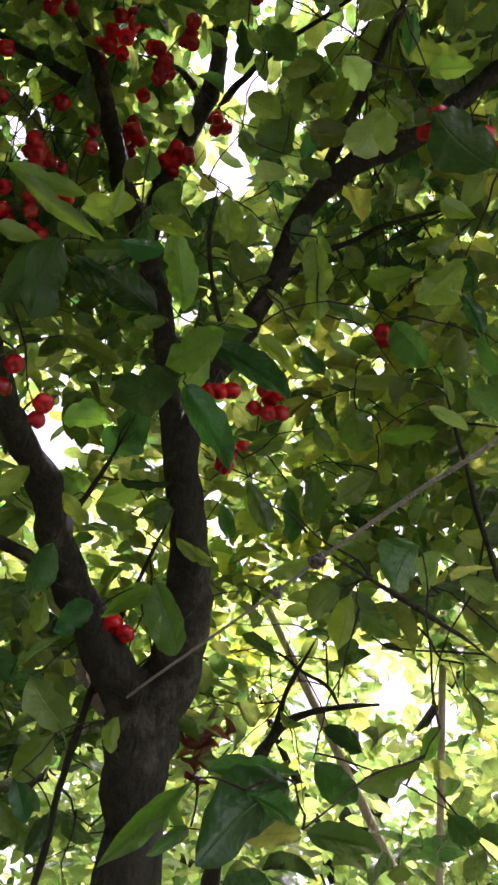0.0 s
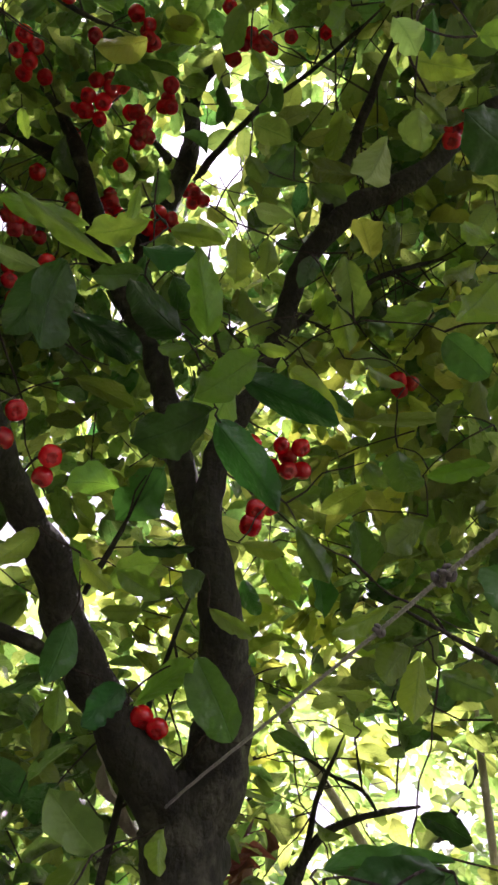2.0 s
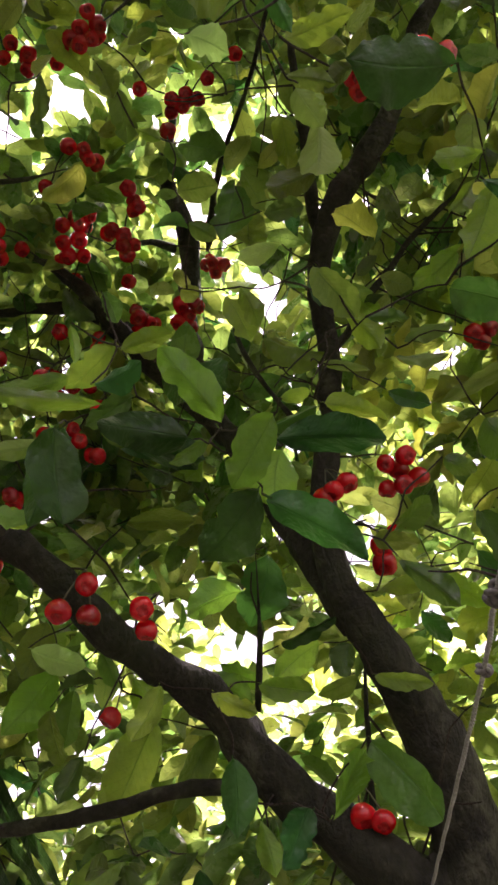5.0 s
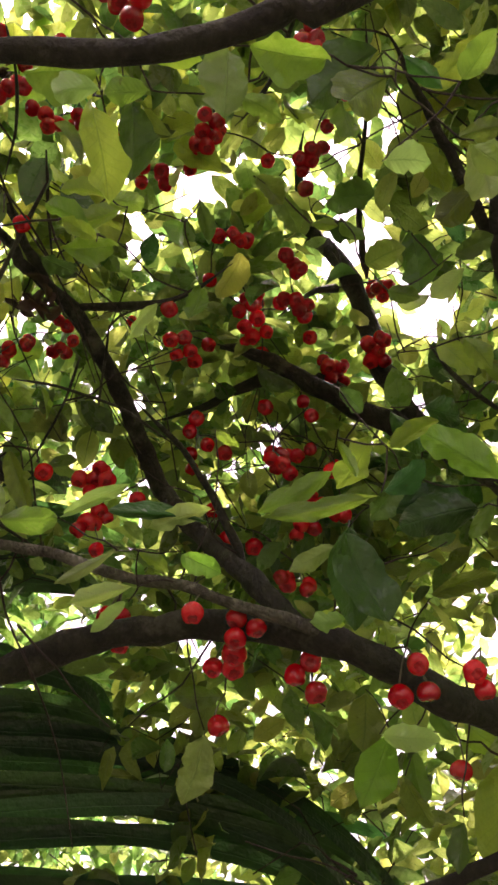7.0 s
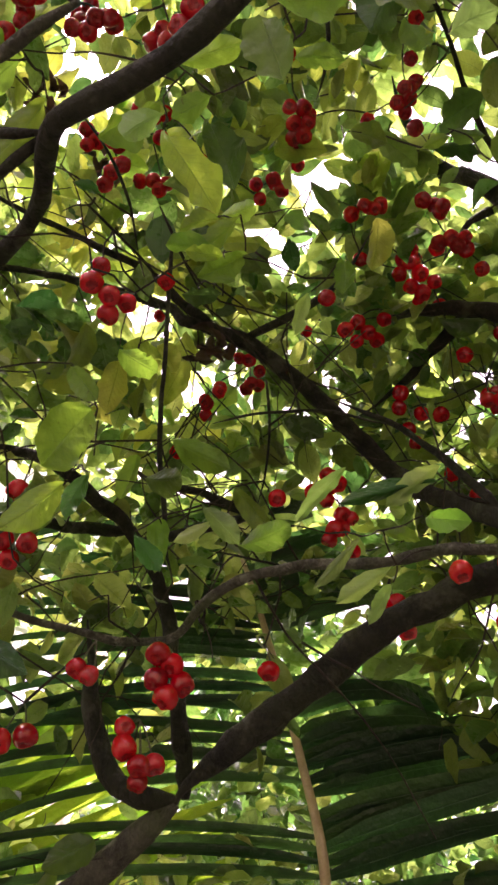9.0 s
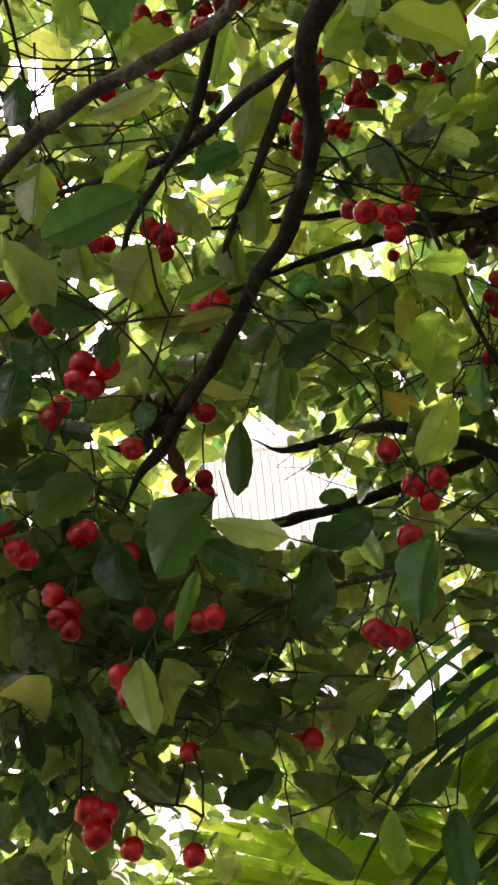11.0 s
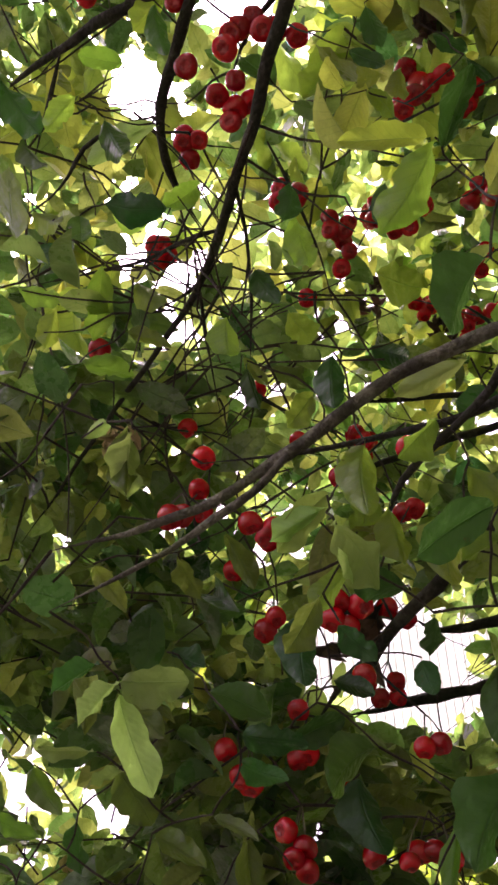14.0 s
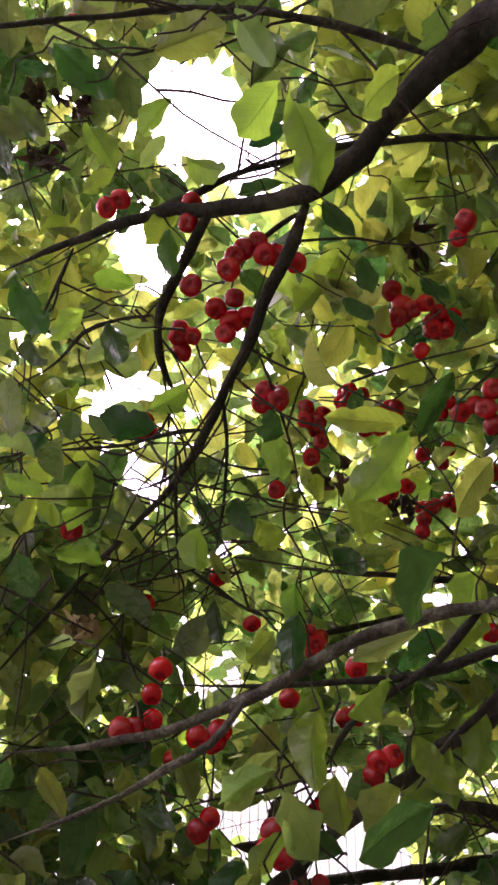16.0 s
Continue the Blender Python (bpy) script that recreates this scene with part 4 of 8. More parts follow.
blade((-0.443, 0.176, 2.836), (-0.059, -0.030, -0.039), 0.35, PALE_FORM)
blade((-0.309, 0.443, 2.458), (0.063, 0.019, 0.005), 0.50, BACKLIT_FORM)
blade((-0.334, 0.439, 2.390), (0.056, 0.020, 0.002), 0.50, WAXY_FORM)
blade((-1.017, -0.561, 2.379), (0.016, -0.076, -0.034), 0.50)
blade((0.273, -0.591, 2.784), (-0.014, -0.050, -0.031), 0.55, BACKLIT_FORM)
blade((-0.397, -0.475, 2.816), (-0.063, -0.036, -0.050), 0.60, BACKLIT_FORM)
blade((0.037, -0.791, 3.002), (-0.069, -0.075, -0.060), 0.60, BACKLIT_FORM)
blade((0.056, -0.715, 3.022), (-0.059, -0.054, -0.053), 0.50, BACKLIT_FORM)
blade((0.193, -0.149, 3.067), (-0.042, -0.026, -0.041), 0.40, BACKLIT_FORM)
blade((-0.249, 0.694, 2.511), (-0.044, 0.040, -0.061), 0.80, BACKLIT_FORM)
blade((-0.239, 0.664, 2.497), (0.140, 0.052, -0.054), 0.40, WAXY_FORM)
blade((-0.289, 0.718, 2.642), (0.097, 0.013, -0.029), 0.35, WAXY_FORM)
blade((-0.551, 0.697, 2.829), (0.133, 0.076, -0.079), 0.42, WAXY_FORM)
blade((-0.491, 0.760, 2.848), (0.034, 0.059, -0.075), 0.60, BACKLIT_FORM)
blade((-0.422, 0.649, 2.942), (-0.013, 0.074, -0.091), 0.40, WAXY_FORM)
blade((-0.376, 0.682, 2.920), (0.046, 0.043, -0.061), 0.70, WAXY_FORM)
blade((-0.302, 0.921, 2.223), (0.047, 0.069, -0.074), 0.55, WAXY_FORM)
blade((-0.387, 0.960, 2.184), (0.087, -0.050, 0.024), 0.40, BACKLIT_FORM)
blade((-0.384, 0.909, 2.161), (-0.050, 0.014, -0.038), 0.75, WAXY_FORM)
blade((-0.437, 1.104, 2.066), (-0.043, -0.081, 0.038), 0.60, PALE_FORM)
blade((-0.464, 0.873, 2.247), (-0.028, 0.047, -0.063), 0.55, WAXY_FORM)
blade((-0.489, 0.972, 2.230), (-0.010, 0.034, -0.052), 0.60, BACKLIT_FORM)
blade((-0.536, 0.919, 2.461), (0.044, 0.036, -0.052), 0.50, BACKLIT_FORM)
blade((0.066, 0.730, 2.150), (-0.046, 0.029, -0.046), 0.85, WAXY_FORM)
blade((-0.056, 0.890, 2.268), (-0.078, 0.010, -0.038), 0.40, BACKLIT_FORM)
blade((-0.024, 0.969, 2.272), (-0.060, 0.019, -0.044), 0.60, BACKLIT_FORM)
blade((-0.007, 1.014, 2.302), (-0.023, 0.053, -0.069), 0.50, BACKLIT_FORM)
blade((-0.009, 0.845, 2.565), (0.016, 0.052, -0.067), 0.70)
blade((0.027, 0.929, 2.501), (-0.068, 0.020, -0.049), 0.60)
blade((-0.086, 0.924, 2.495), (0.007, 0.059, -0.073), 0.50, WAXY_FORM)
blade((-0.221, 1.168, 2.725), (0.044, 0.063, -0.080), 0.50, BACKLIT_FORM)
blade((-0.138, 1.149, 2.696), (0.016, 0.080, -0.095), 0.35)
blade((-0.272, 1.183, 2.658), (0.031, 0.048, -0.068), 0.40, WAXY_FORM)
blade((0.016, 0.478, 2.988), (-0.060, 0.056, -0.079), 0.75, PALE_FORM)
blade((-0.237, 0.431, 3.388), (0.055, 0.053, -0.072), 0.70, WAXY_FORM)
blade((-0.301, 0.450, 3.495), (0.022, 0.062, -0.084), 0.40, WAXY_FORM)
blade((0.074, 0.860, 2.688), (-0.136, -0.010, -0.032), 0.20, PALE_FORM)
blade((0.032, 0.877, 2.542), (0.094, -0.015, -0.007), 0.35, BACKLIT_FORM)
blade((0.104, 0.776, 2.501), (0.066, 0.017, -0.033), 0.35, PALE_FORM)
blade((-0.073, 0.727, 1.820), (-0.090, 0.034, -0.049), 0.60, WAXY_FORM)
blade((-0.112, 0.722, 1.808), (0.047, 0.011, -0.019), 0.70, WAXY_FORM)
blade((-0.054, 0.762, 1.794), (0.074, -0.001, -0.007), 0.50, WAXY_FORM)
blade((-0.162, 0.762, 1.849), (0.100, -0.015, 0.006), 0.25, WAXY_FORM)
blade((-0.168, 0.725, 1.814), (-0.082, 0.049, -0.060), 0.28, BACKLIT_FORM)
blade((-0.170, 0.760, 1.785), (-0.036, 0.012, -0.027), 0.35, WAXY_FORM)
blade((0.077, 0.893, 1.956), (-0.082, 0.006, -0.030), 0.30)
blade((0.104, 0.911, 2.009), (-0.021, 0.018, -0.035), 0.50, BACKLIT_FORM)
blade((-0.433, 0.964, 1.921), (0.016, 0.032, -0.043), 0.50, WAXY_FORM)
blade((-0.389, 1.000, 1.896), (-0.025, 0.027, -0.043), 0.50, WAXY_FORM)
blade((-0.253, -0.705, 2.292), (-0.011, -0.056, -0.014), 0.55, PALE_FORM)
blade((-0.250, -0.702, 2.293), (-0.036, 0.053, -0.003), 0.75, PALE_FORM)
blade((-0.264, -0.709, 2.287), (-0.085, -0.023, -0.034), 0.45, PALE_FORM)
blade((-0.261, -0.435, 2.329), (0.044, -0.031, -0.009), 0.70, PALE_FORM)
blade((-0.197, -0.457, 2.369), (0.013, -0.059, -0.034), 0.45, PALE_FORM)
blade((-0.254, -0.458, 2.345), (-0.004, -0.049, -0.037), 0.45, BACKLIT_FORM)
blade((-0.310, -0.419, 2.363), (0.048, -0.045, -0.014), 0.55, WAXY_FORM)
blade((-0.148, -0.280, 2.817), (0.054, -0.060, -0.023), 0.70, BACKLIT_FORM)
blade((-0.225, -0.400, 2.383), (-0.045, -0.015, -0.039), 0.65, BACKLIT_FORM)
blade((-0.325, -0.536, 2.399), (-0.044, -0.038, -0.050), 0.60)
blade((-0.644, -0.546, 2.254), (-0.058, -0.023, -0.049), 0.55, PALE_FORM)
blade((-0.385, -0.638, 2.330), (-0.038, 0.056, -0.007), 0.60, WAXY_FORM)
blade((-0.473, -0.523, 2.344), (0.019, -0.069, -0.038), 0.60, WAXY_FORM)
blade((-0.254, -0.742, 2.338), (0.016, -0.047, -0.029), 0.60, WAXY_FORM)
blade((-0.064, -0.628, 2.466), (-0.052, -0.032, -0.051), 0.50)
blade((0.038, -0.622, 2.743), (-0.052, 0.016, -0.033), 0.60, BACKLIT_FORM)
blade((-0.059, -0.534, 2.741), (-0.044, -0.026, -0.048), 0.70, BACKLIT_FORM)
blade((0.141, -0.615, 2.788), (-0.043, 0.052, -0.014), 0.90, BACKLIT_FORM)
blade((0.107, -0.525, 2.929), (-0.009, -0.062, -0.051), 0.50, BACKLIT_FORM)
blade((-0.004, -0.408, 2.935), (-0.064, -0.018, -0.055), 0.55, BACKLIT_FORM)
blade((-0.581, -0.861, 2.270), (-0.061, -0.042, -0.060), 0.60)
blade((-0.472, -0.715, 2.319), (-0.035, 0.042, -0.012), 0.35, PALE_FORM)
blade((-0.505, -0.989, 2.245), (-0.069, 0.090, -0.006), 0.20)
blade((-0.514, -0.859, 2.298), (-0.024, -0.024, -0.038), 0.45, PALE_FORM)
blade((-0.454, -0.960, 2.279), (0.047, -0.028, -0.010), 0.30, BACKLIT_FORM)
blade((-0.422, -0.913, 2.312), (0.053, -0.028, -0.008), 0.35, BACKLIT_FORM)
blade((-0.384, -0.783, 2.325), (0.021, -0.027, -0.020), 0.40, PALE_FORM)
blade((-0.349, -0.804, 2.331), (0.039, -0.044, -0.020), 0.25, PALE_FORM)
blade((-0.487, -0.802, 2.334), (-0.045, 0.051, -0.014), 0.50)
blade((-0.545, -0.832, 2.297), (-0.036, 0.025, -0.022), 0.70)
blade((-0.459, -1.020, 2.250), (-0.056, -0.021, -0.049), 0.40)
blade((0.208, -0.240, 3.205), (-0.082, -0.106, -0.064), 0.50, BACKLIT_FORM)
blade((-0.194, -0.451, 2.331), (-0.064, 0.030, -0.027), 0.60, PALE_FORM)
blade((-0.196, -0.453, 2.394), (-0.010, -0.073, -0.028), 0.50, PALE_FORM)
blade((0.054, -0.225, 2.553), (-0.054, -0.074, -0.041), 0.50, BACKLIT_FORM)
blade((0.059, -0.230, 2.554), (0.042, -0.075, -0.014), 0.35, BACKLIT_FORM)
blade((0.042, -0.216, 2.551), (0.059, 0.052, 0.010), 0.35, WAXY_FORM)
blade((0.037, -0.161, 2.432), (-0.022, -0.066, -0.029), 0.50)
blade((0.107, -0.535, 2.710), (0.038, -0.065, -0.017), 0.60, WAXY_FORM)
blade((-0.072, -0.624, 2.455), (-0.048, -0.035, -0.034), 0.60)
blade((-0.053, -0.228, 2.438), (-0.022, -0.074, -0.031), 0.80, WAXY_FORM)
blade((0.205, -0.544, 2.947), (0.010, -0.120, -0.036), 0.28, PALE_FORM)
blade((0.243, -0.597, 2.897), (-0.085, 0.011, -0.042), 0.45, WAXY_FORM)
blade((0.346, -0.687, 2.860), (-0.087, 0.011, -0.042), 0.50, WAXY_FORM)
blade((0.268, -0.695, 2.836), (-0.057, -0.000, -0.035), 0.50)
blade((0.416, -0.249, 2.475), (-0.079, 0.005, -0.034), 0.50, BACKLIT_FORM)
blade((0.438, -0.254, 2.532), (-0.036, -0.056, -0.032), 0.60, BACKLIT_FORM)
blade((0.410, -0.133, 2.596), (-0.014, -0.065, -0.027), 0.60, BACKLIT_FORM)
blade((0.525, -0.415, 3.059), (-0.038, -0.073, -0.043), 0.40, BACKLIT_FORM)
blade((0.473, -0.442, 3.039), (-0.027, -0.064, -0.038), 0.35, PALE_FORM)
blade((0.438, -0.416, 3.033), (-0.061, 0.046, -0.031), 0.60, BACKLIT_FORM)
blade((0.347, -0.281, 3.028), (0.016, -0.085, -0.029), 0.30, WAXY_FORM)
blade((0.360, -0.447, 3.006), (-0.021, -0.076, -0.038), 0.55, BACKLIT_FORM)
blade((0.518, -0.528, 2.934), (-0.068, 0.016, -0.036), 0.50, BACKLIT_FORM)
blade((0.439, -0.512, 2.914), (-0.008, -0.049, -0.029), 0.50, BACKLIT_FORM)
blade((0.543, -0.622, 2.926), (-0.032, 0.042, -0.022), 0.60, WAXY_FORM)
blade((0.243, -0.396, 3.086), (-0.059, 0.026, -0.035), 0.60, WAXY_FORM)
blade((0.145, -0.348, 2.960), (-0.043, 0.045, -0.026), 0.40, PALE_FORM)
blade((0.056, -0.392, 2.823), (-0.033, -0.019, -0.031), 0.80, WAXY_FORM)
blade((-0.085, -0.398, 2.466), (-0.046, -0.022, -0.031), 0.55, WAXY_FORM)
blade((-0.143, -0.445, 2.547), (-0.012, -0.039, -0.025), 0.70, BACKLIT_FORM)
blade((-0.079, -0.501, 2.556), (-0.049, -0.011, -0.032), 0.40, WAXY_FORM)
blade((-0.159, -0.399, 2.392), (-0.055, -0.033, -0.034), 0.55, BACKLIT_FORM)
blade((-0.203, -0.329, 2.495), (-0.010, -0.058, -0.027), 0.50, BACKLIT_FORM)
blade((-0.071, -0.710, 2.526), (0.007, 0.049, -0.006), 0.40, PALE_FORM)
blade((0.180, -0.724, 2.807), (-0.047, 0.032, -0.027), 0.60, BACKLIT_FORM)
blade((0.128, -0.716, 2.793), (-0.026, -0.028, -0.031), 0.70, WAXY_FORM)
blade((0.144, -0.668, 2.805), (-0.040, -0.012, -0.032), 0.70, WAXY_FORM)
blade((0.071, -0.667, 2.784), (-0.074, -0.049, -0.048), 0.40, BACKLIT_FORM)
blade((0.051, -0.750, 2.766), (-0.036, -0.039, -0.035), 0.60, BACKLIT_FORM)
blade((-0.213, -0.308, 2.285), (0.007, -0.083, -0.023), 0.50)
blade((-0.275, -0.478, 2.293), (-0.037, 0.016, -0.021), 0.60, WAXY_FORM)
blade((-0.304, -0.397, 2.298), (-0.028, -0.011, -0.022), 0.60)
blade((-0.246, -0.485, 2.301), (-0.028, -0.048, -0.028), 0.50)
blade((-0.307, 0.569, 2.424), (-0.081, -0.080, -0.010), 0.45, WAXY_FORM)
blade((-0.294, 0.593, 2.441), (-0.052, -0.009, -0.032), 0.40, BACKLIT_FORM)
blade((-0.285, 0.598, 2.476), (0.002, -0.113, 0.033), 0.45, BACKLIT_FORM)
blade((-0.215, 0.642, 2.539), (0.046, 0.013, -0.008), 0.40, BACKLIT_FORM)
blade((-0.171, 0.681, 2.537), (0.069, 0.049, -0.017), 0.35, BACKLIT_FORM)
blade((-0.210, 0.612, 2.439), (-0.079, 0.016, -0.053), 0.55, BACKLIT_FORM)
blade((-0.266, 0.673, 2.392), (0.072, 0.105, -0.039), 0.50, WAXY_FORM)
blade((-0.277, 0.669, 2.413), (-0.094, 0.010, -0.055), 0.65, WAXY_FORM)
blade((-0.371, 0.838, 2.534), (-0.064, 0.054, -0.068), 0.70, WAXY_FORM)
blade((-0.442, 0.485, 2.471), (-0.064, 0.070, -0.072), 0.65, WAXY_FORM)
blade((-0.550, 0.561, 2.457), (-0.027, -0.037, -0.012), 0.60, PALE_FORM)
blade((-0.452, 0.491, 2.638), (-0.107, -0.061, -0.031), 0.30, BACKLIT_FORM)
blade((0.027, 0.256, 2.913), (-0.112, -0.070, -0.029), 0.60)
blade((-0.054, 0.270, 2.994), (-0.038, 0.028, -0.048), 0.60, BACKLIT_FORM)
blade((0.031, 0.329, 2.882), (0.092, 0.031, -0.002), 0.50, BACKLIT_FORM)
blade((0.174, 0.443, 2.651), (-0.090, -0.080, -0.013), 0.75, WAXY_FORM)
blade((0.193, 0.646, 2.912), (-0.074, -0.047, -0.028), 0.40, BACKLIT_FORM)
blade((0.165, 0.672, 2.891), (-0.070, 0.020, -0.056), 0.50, BACKLIT_FORM)
blade((0.094, 0.750, 2.888), (-0.084, -0.005, -0.051), 0.50, BACKLIT_FORM)
blade((-0.091, 0.783, 3.096), (0.003, 0.083, -0.064), 0.50, BACKLIT_FORM)
blade((-0.035, 0.482, 3.251), (-0.044, 0.080, -0.079), 0.50, BACKLIT_FORM)
blade((-0.032, 0.572, 3.096), (-0.113, -0.035, -0.050), 0.50)
blade((-0.158, 0.620, 3.030), (-0.072, -0.033, -0.037), 0.45, PALE_FORM)
blade((-0.186, 0.594, 3.262), (-0.061, 0.053, -0.075), 0.80)
blade((-0.190, 0.769, 2.837), (0.068, 0.050, -0.022), 0.20, PALE_FORM)
blade((-0.244, 0.768, 2.933), (-0.035, -0.054, -0.014), 0.60)
blade((0.019, 0.857, 2.871), (-0.074, -0.062, -0.023), 0.35, PALE_FORM)
blade((-0.401, 1.030, 2.529), (-0.087, -0.032, -0.039), 0.60, BACKLIT_FORM)
blade((-0.501, 1.016, 2.500), (-0.030, -0.077, 0.002), 0.50, BACKLIT_FORM)
blade((-0.454, 0.901, 2.568), (-0.081, -0.047, -0.030), 0.55, BACKLIT_FORM)
blade((-0.699, 0.948, 2.576), (0.009, 0.066, -0.051), 0.60, BACKLIT_FORM)
blade((-0.661, 0.963, 2.467), (-0.116, 0.041, -0.082), 0.55, BACKLIT_FORM)
blade((-0.603, 1.027, 2.459), (-0.091, 0.039, -0.073), 0.40)
blade((-0.557, 1.067, 2.457), (-0.022, 0.061, -0.058), 0.45, PALE_FORM)
blade((-0.507, 1.091, 2.349), (0.028, 0.064, -0.040), 0.60, WAXY_FORM)
blade((-0.798, 0.860, 2.580), (-0.104, 0.009, -0.065), 0.60, BACKLIT_FORM)
blade((-0.770, 0.796, 2.619), (-0.064, 0.029, -0.060), 0.70)
blade((-0.790, 0.904, 2.563), (-0.050, 0.040, -0.060), 0.50, BACKLIT_FORM)
blade((-0.341, 0.155, 2.943), (-0.041, -0.004, -0.035), 0.80, BACKLIT_FORM)
blade((-0.401, 0.223, 2.891), (-0.045, 0.011, -0.043), 0.60, BACKLIT_FORM)
blade((-0.171, -0.055, 2.676), (-0.040, -0.074, -0.023), 0.50, BACKLIT_FORM)
blade((-0.160, 0.006, 2.670), (-0.025, -0.045, -0.021), 0.60, BACKLIT_FORM)
blade((-0.204, -0.041, 2.657), (-0.070, 0.066, -0.063), 0.45, BACKLIT_FORM)
blade((-0.358, 0.027, 2.881), (-0.012, -0.065, -0.016), 0.40, BACKLIT_FORM)
blade((-0.338, 0.028, 2.825), (0.030, 0.065, -0.017), 0.40, BACKLIT_FORM)
blade((-0.393, 0.034, 2.882), (0.020, 0.069, -0.024), 0.40, BACKLIT_FORM)
blade((-0.356, 0.040, 2.680), (0.007, -0.047, -0.007), 0.50, BACKLIT_FORM)
blade((-0.064, 0.059, 2.596), (-0.055, 0.016, -0.045), 0.80, PALE_FORM)
blade((-0.011, 0.151, 2.605), (-0.038, -0.085, -0.019), 0.50, BACKLIT_FORM)
blade((0.007, 0.231, 2.656), (-0.081, -0.041, -0.049), 0.65)
blade((-0.032, 0.122, 2.713), (-0.046, 0.010, -0.041), 0.50, BACKLIT_FORM)
blade((-0.131, -0.034, 2.692), (0.031, 0.076, -0.015), 0.40, BACKLIT_FORM)
blade((-0.447, 0.500, 2.497), (-0.090, 0.058, -0.073), 0.50, WAXY_FORM)
blade((-0.401, 0.505, 2.518), (-0.082, -0.114, -0.038), 0.20, BACKLIT_FORM)
blade((-0.365, 0.529, 2.532), (-0.053, -0.021, -0.040), 0.50, WAXY_FORM)
blade((-0.644, 0.405, 2.699), (-0.053, -0.082, -0.034), 0.35, PALE_FORM)
blade((-0.662, 0.402, 2.690), (-0.048, -0.153, -0.018), 0.18, WAXY_FORM)
blade((-0.663, 0.181, 2.537), (0.089, 0.056, 0.015), 0.20, PALE_FORM)
blade((-0.652, 0.053, 2.531), (-0.025, 0.053, -0.041), 0.45, PALE_FORM)
blade((-0.668, 0.068, 2.521), (-0.023, -0.049, -0.021), 0.40, PALE_FORM)
blade((-0.687, 0.107, 2.504), (0.051, 0.069, -0.006), 0.45, BACKLIT_FORM)
blade((-0.679, 0.268, 2.536), (-0.060, -0.053, -0.040), 0.25, PALE_FORM)
blade((-0.733, 0.329, 2.555), (-0.048, -0.079, -0.030), 0.35, PALE_FORM)
blade((-0.756, 0.330, 2.544), (-0.041, -0.030, -0.035), 0.35, PALE_FORM)
blade((-0.690, 0.312, 2.579), (0.005, 0.041, -0.025), 0.50, BACKLIT_FORM)
blade((-0.850, 0.523, 2.463), (-0.088, 0.016, -0.067), 0.50, PALE_FORM)
blade((-0.550, -0.101, 2.797), (-0.022, 0.059, -0.043), 0.60, BACKLIT_FORM)
blade((-0.755, -0.048, 2.754), (0.022, 0.073, -0.025), 0.60)
blade((-0.153, 0.464, 2.931), (-0.063, 0.057, -0.063), 0.60)
blade((-0.594, 0.539, 2.474), (0.031, 0.031, -0.009), 0.70, BACKLIT_FORM)
blade((-0.548, -0.103, 2.569), (-0.054, -0.064, -0.062), 0.70, BACKLIT_FORM)
blade((-0.638, -0.134, 2.532), (-0.045, -0.070, -0.059), 0.50, BACKLIT_FORM)
blade((-0.590, -0.185, 2.218), (-0.060, 0.083, -0.032), 0.40, WAXY_FORM)
blade((-0.596, -0.193, 2.216), (-0.042, -0.059, -0.050), 0.50, WAXY_FORM)
blade((-0.438, -0.277, 2.389), (-0.046, -0.039, -0.050), 0.55)
blade((-0.471, -0.226, 2.493), (-0.001, -0.075, -0.033), 0.45, WAXY_FORM)
blade((-0.532, -0.376, 2.479), (-0.067, -0.037, -0.064), 0.40)
blade((-0.512, -0.400, 2.264), (-0.049, 0.071, -0.028), 0.40, PALE_FORM)
blade((-0.506, -0.389, 2.281), (-0.025, -0.080, -0.045), 0.70, WAXY_FORM)
blade((-0.567, -0.439, 2.302), (-0.047, 0.060, -0.031), 0.50, WAXY_FORM)
blade((-0.616, -0.331, 2.296), (-0.056, -0.039, -0.055), 0.50, WAXY_FORM)
blade((-0.601, -0.275, 2.297), (-0.046, 0.013, -0.039), 0.40, PALE_FORM)
blade((-0.594, -0.253, 2.290), (0.001, -0.066, -0.028), 0.60, WAXY_FORM)
blade((-0.636, -0.484, 2.362), (-0.047, -0.050, -0.054), 0.25, BACKLIT_FORM)
blade((-0.283, -0.345, 2.405), (-0.030, -0.054, -0.043), 0.70)
blade((-0.242, -0.313, 2.435), (-0.053, 0.020, -0.041), 0.50)
blade((-0.287, -0.229, 2.523), (-0.052, -0.038, -0.053), 0.50, BACKLIT_FORM)
blade((-0.332, -0.280, 2.526), (-0.048, -0.037, -0.051), 0.50, BACKLIT_FORM)
blade((-0.276, -0.247, 2.648), (0.018, -0.071, -0.022), 0.50)
blade((-0.138, -0.188, 2.561), (-0.041, -0.052, -0.049), 0.55, BACKLIT_FORM)
blade((-0.188, -0.188, 2.648), (-0.063, -0.057, -0.064), 0.50, BACKLIT_FORM)
blade((-0.221, -0.006, 2.867), (-0.084, 0.055, -0.057), 0.50)
blade((-0.171, -0.038, 2.551), (-0.027, -0.044, -0.039), 0.50)
blade((-0.320, 0.054, 2.755), (-0.047, -0.053, -0.056), 0.40, BACKLIT_FORM)
blade((-0.363, 0.066, 2.733), (-0.030, -0.064, -0.049), 0.45, BACKLIT_FORM)
blade((-0.364, 0.027, 2.724), (0.019, -0.073, -0.023), 0.40, BACKLIT_FORM)
blade((-0.155, -0.277, 2.491), (0.006, -0.083, -0.028), 0.30, PALE_FORM)
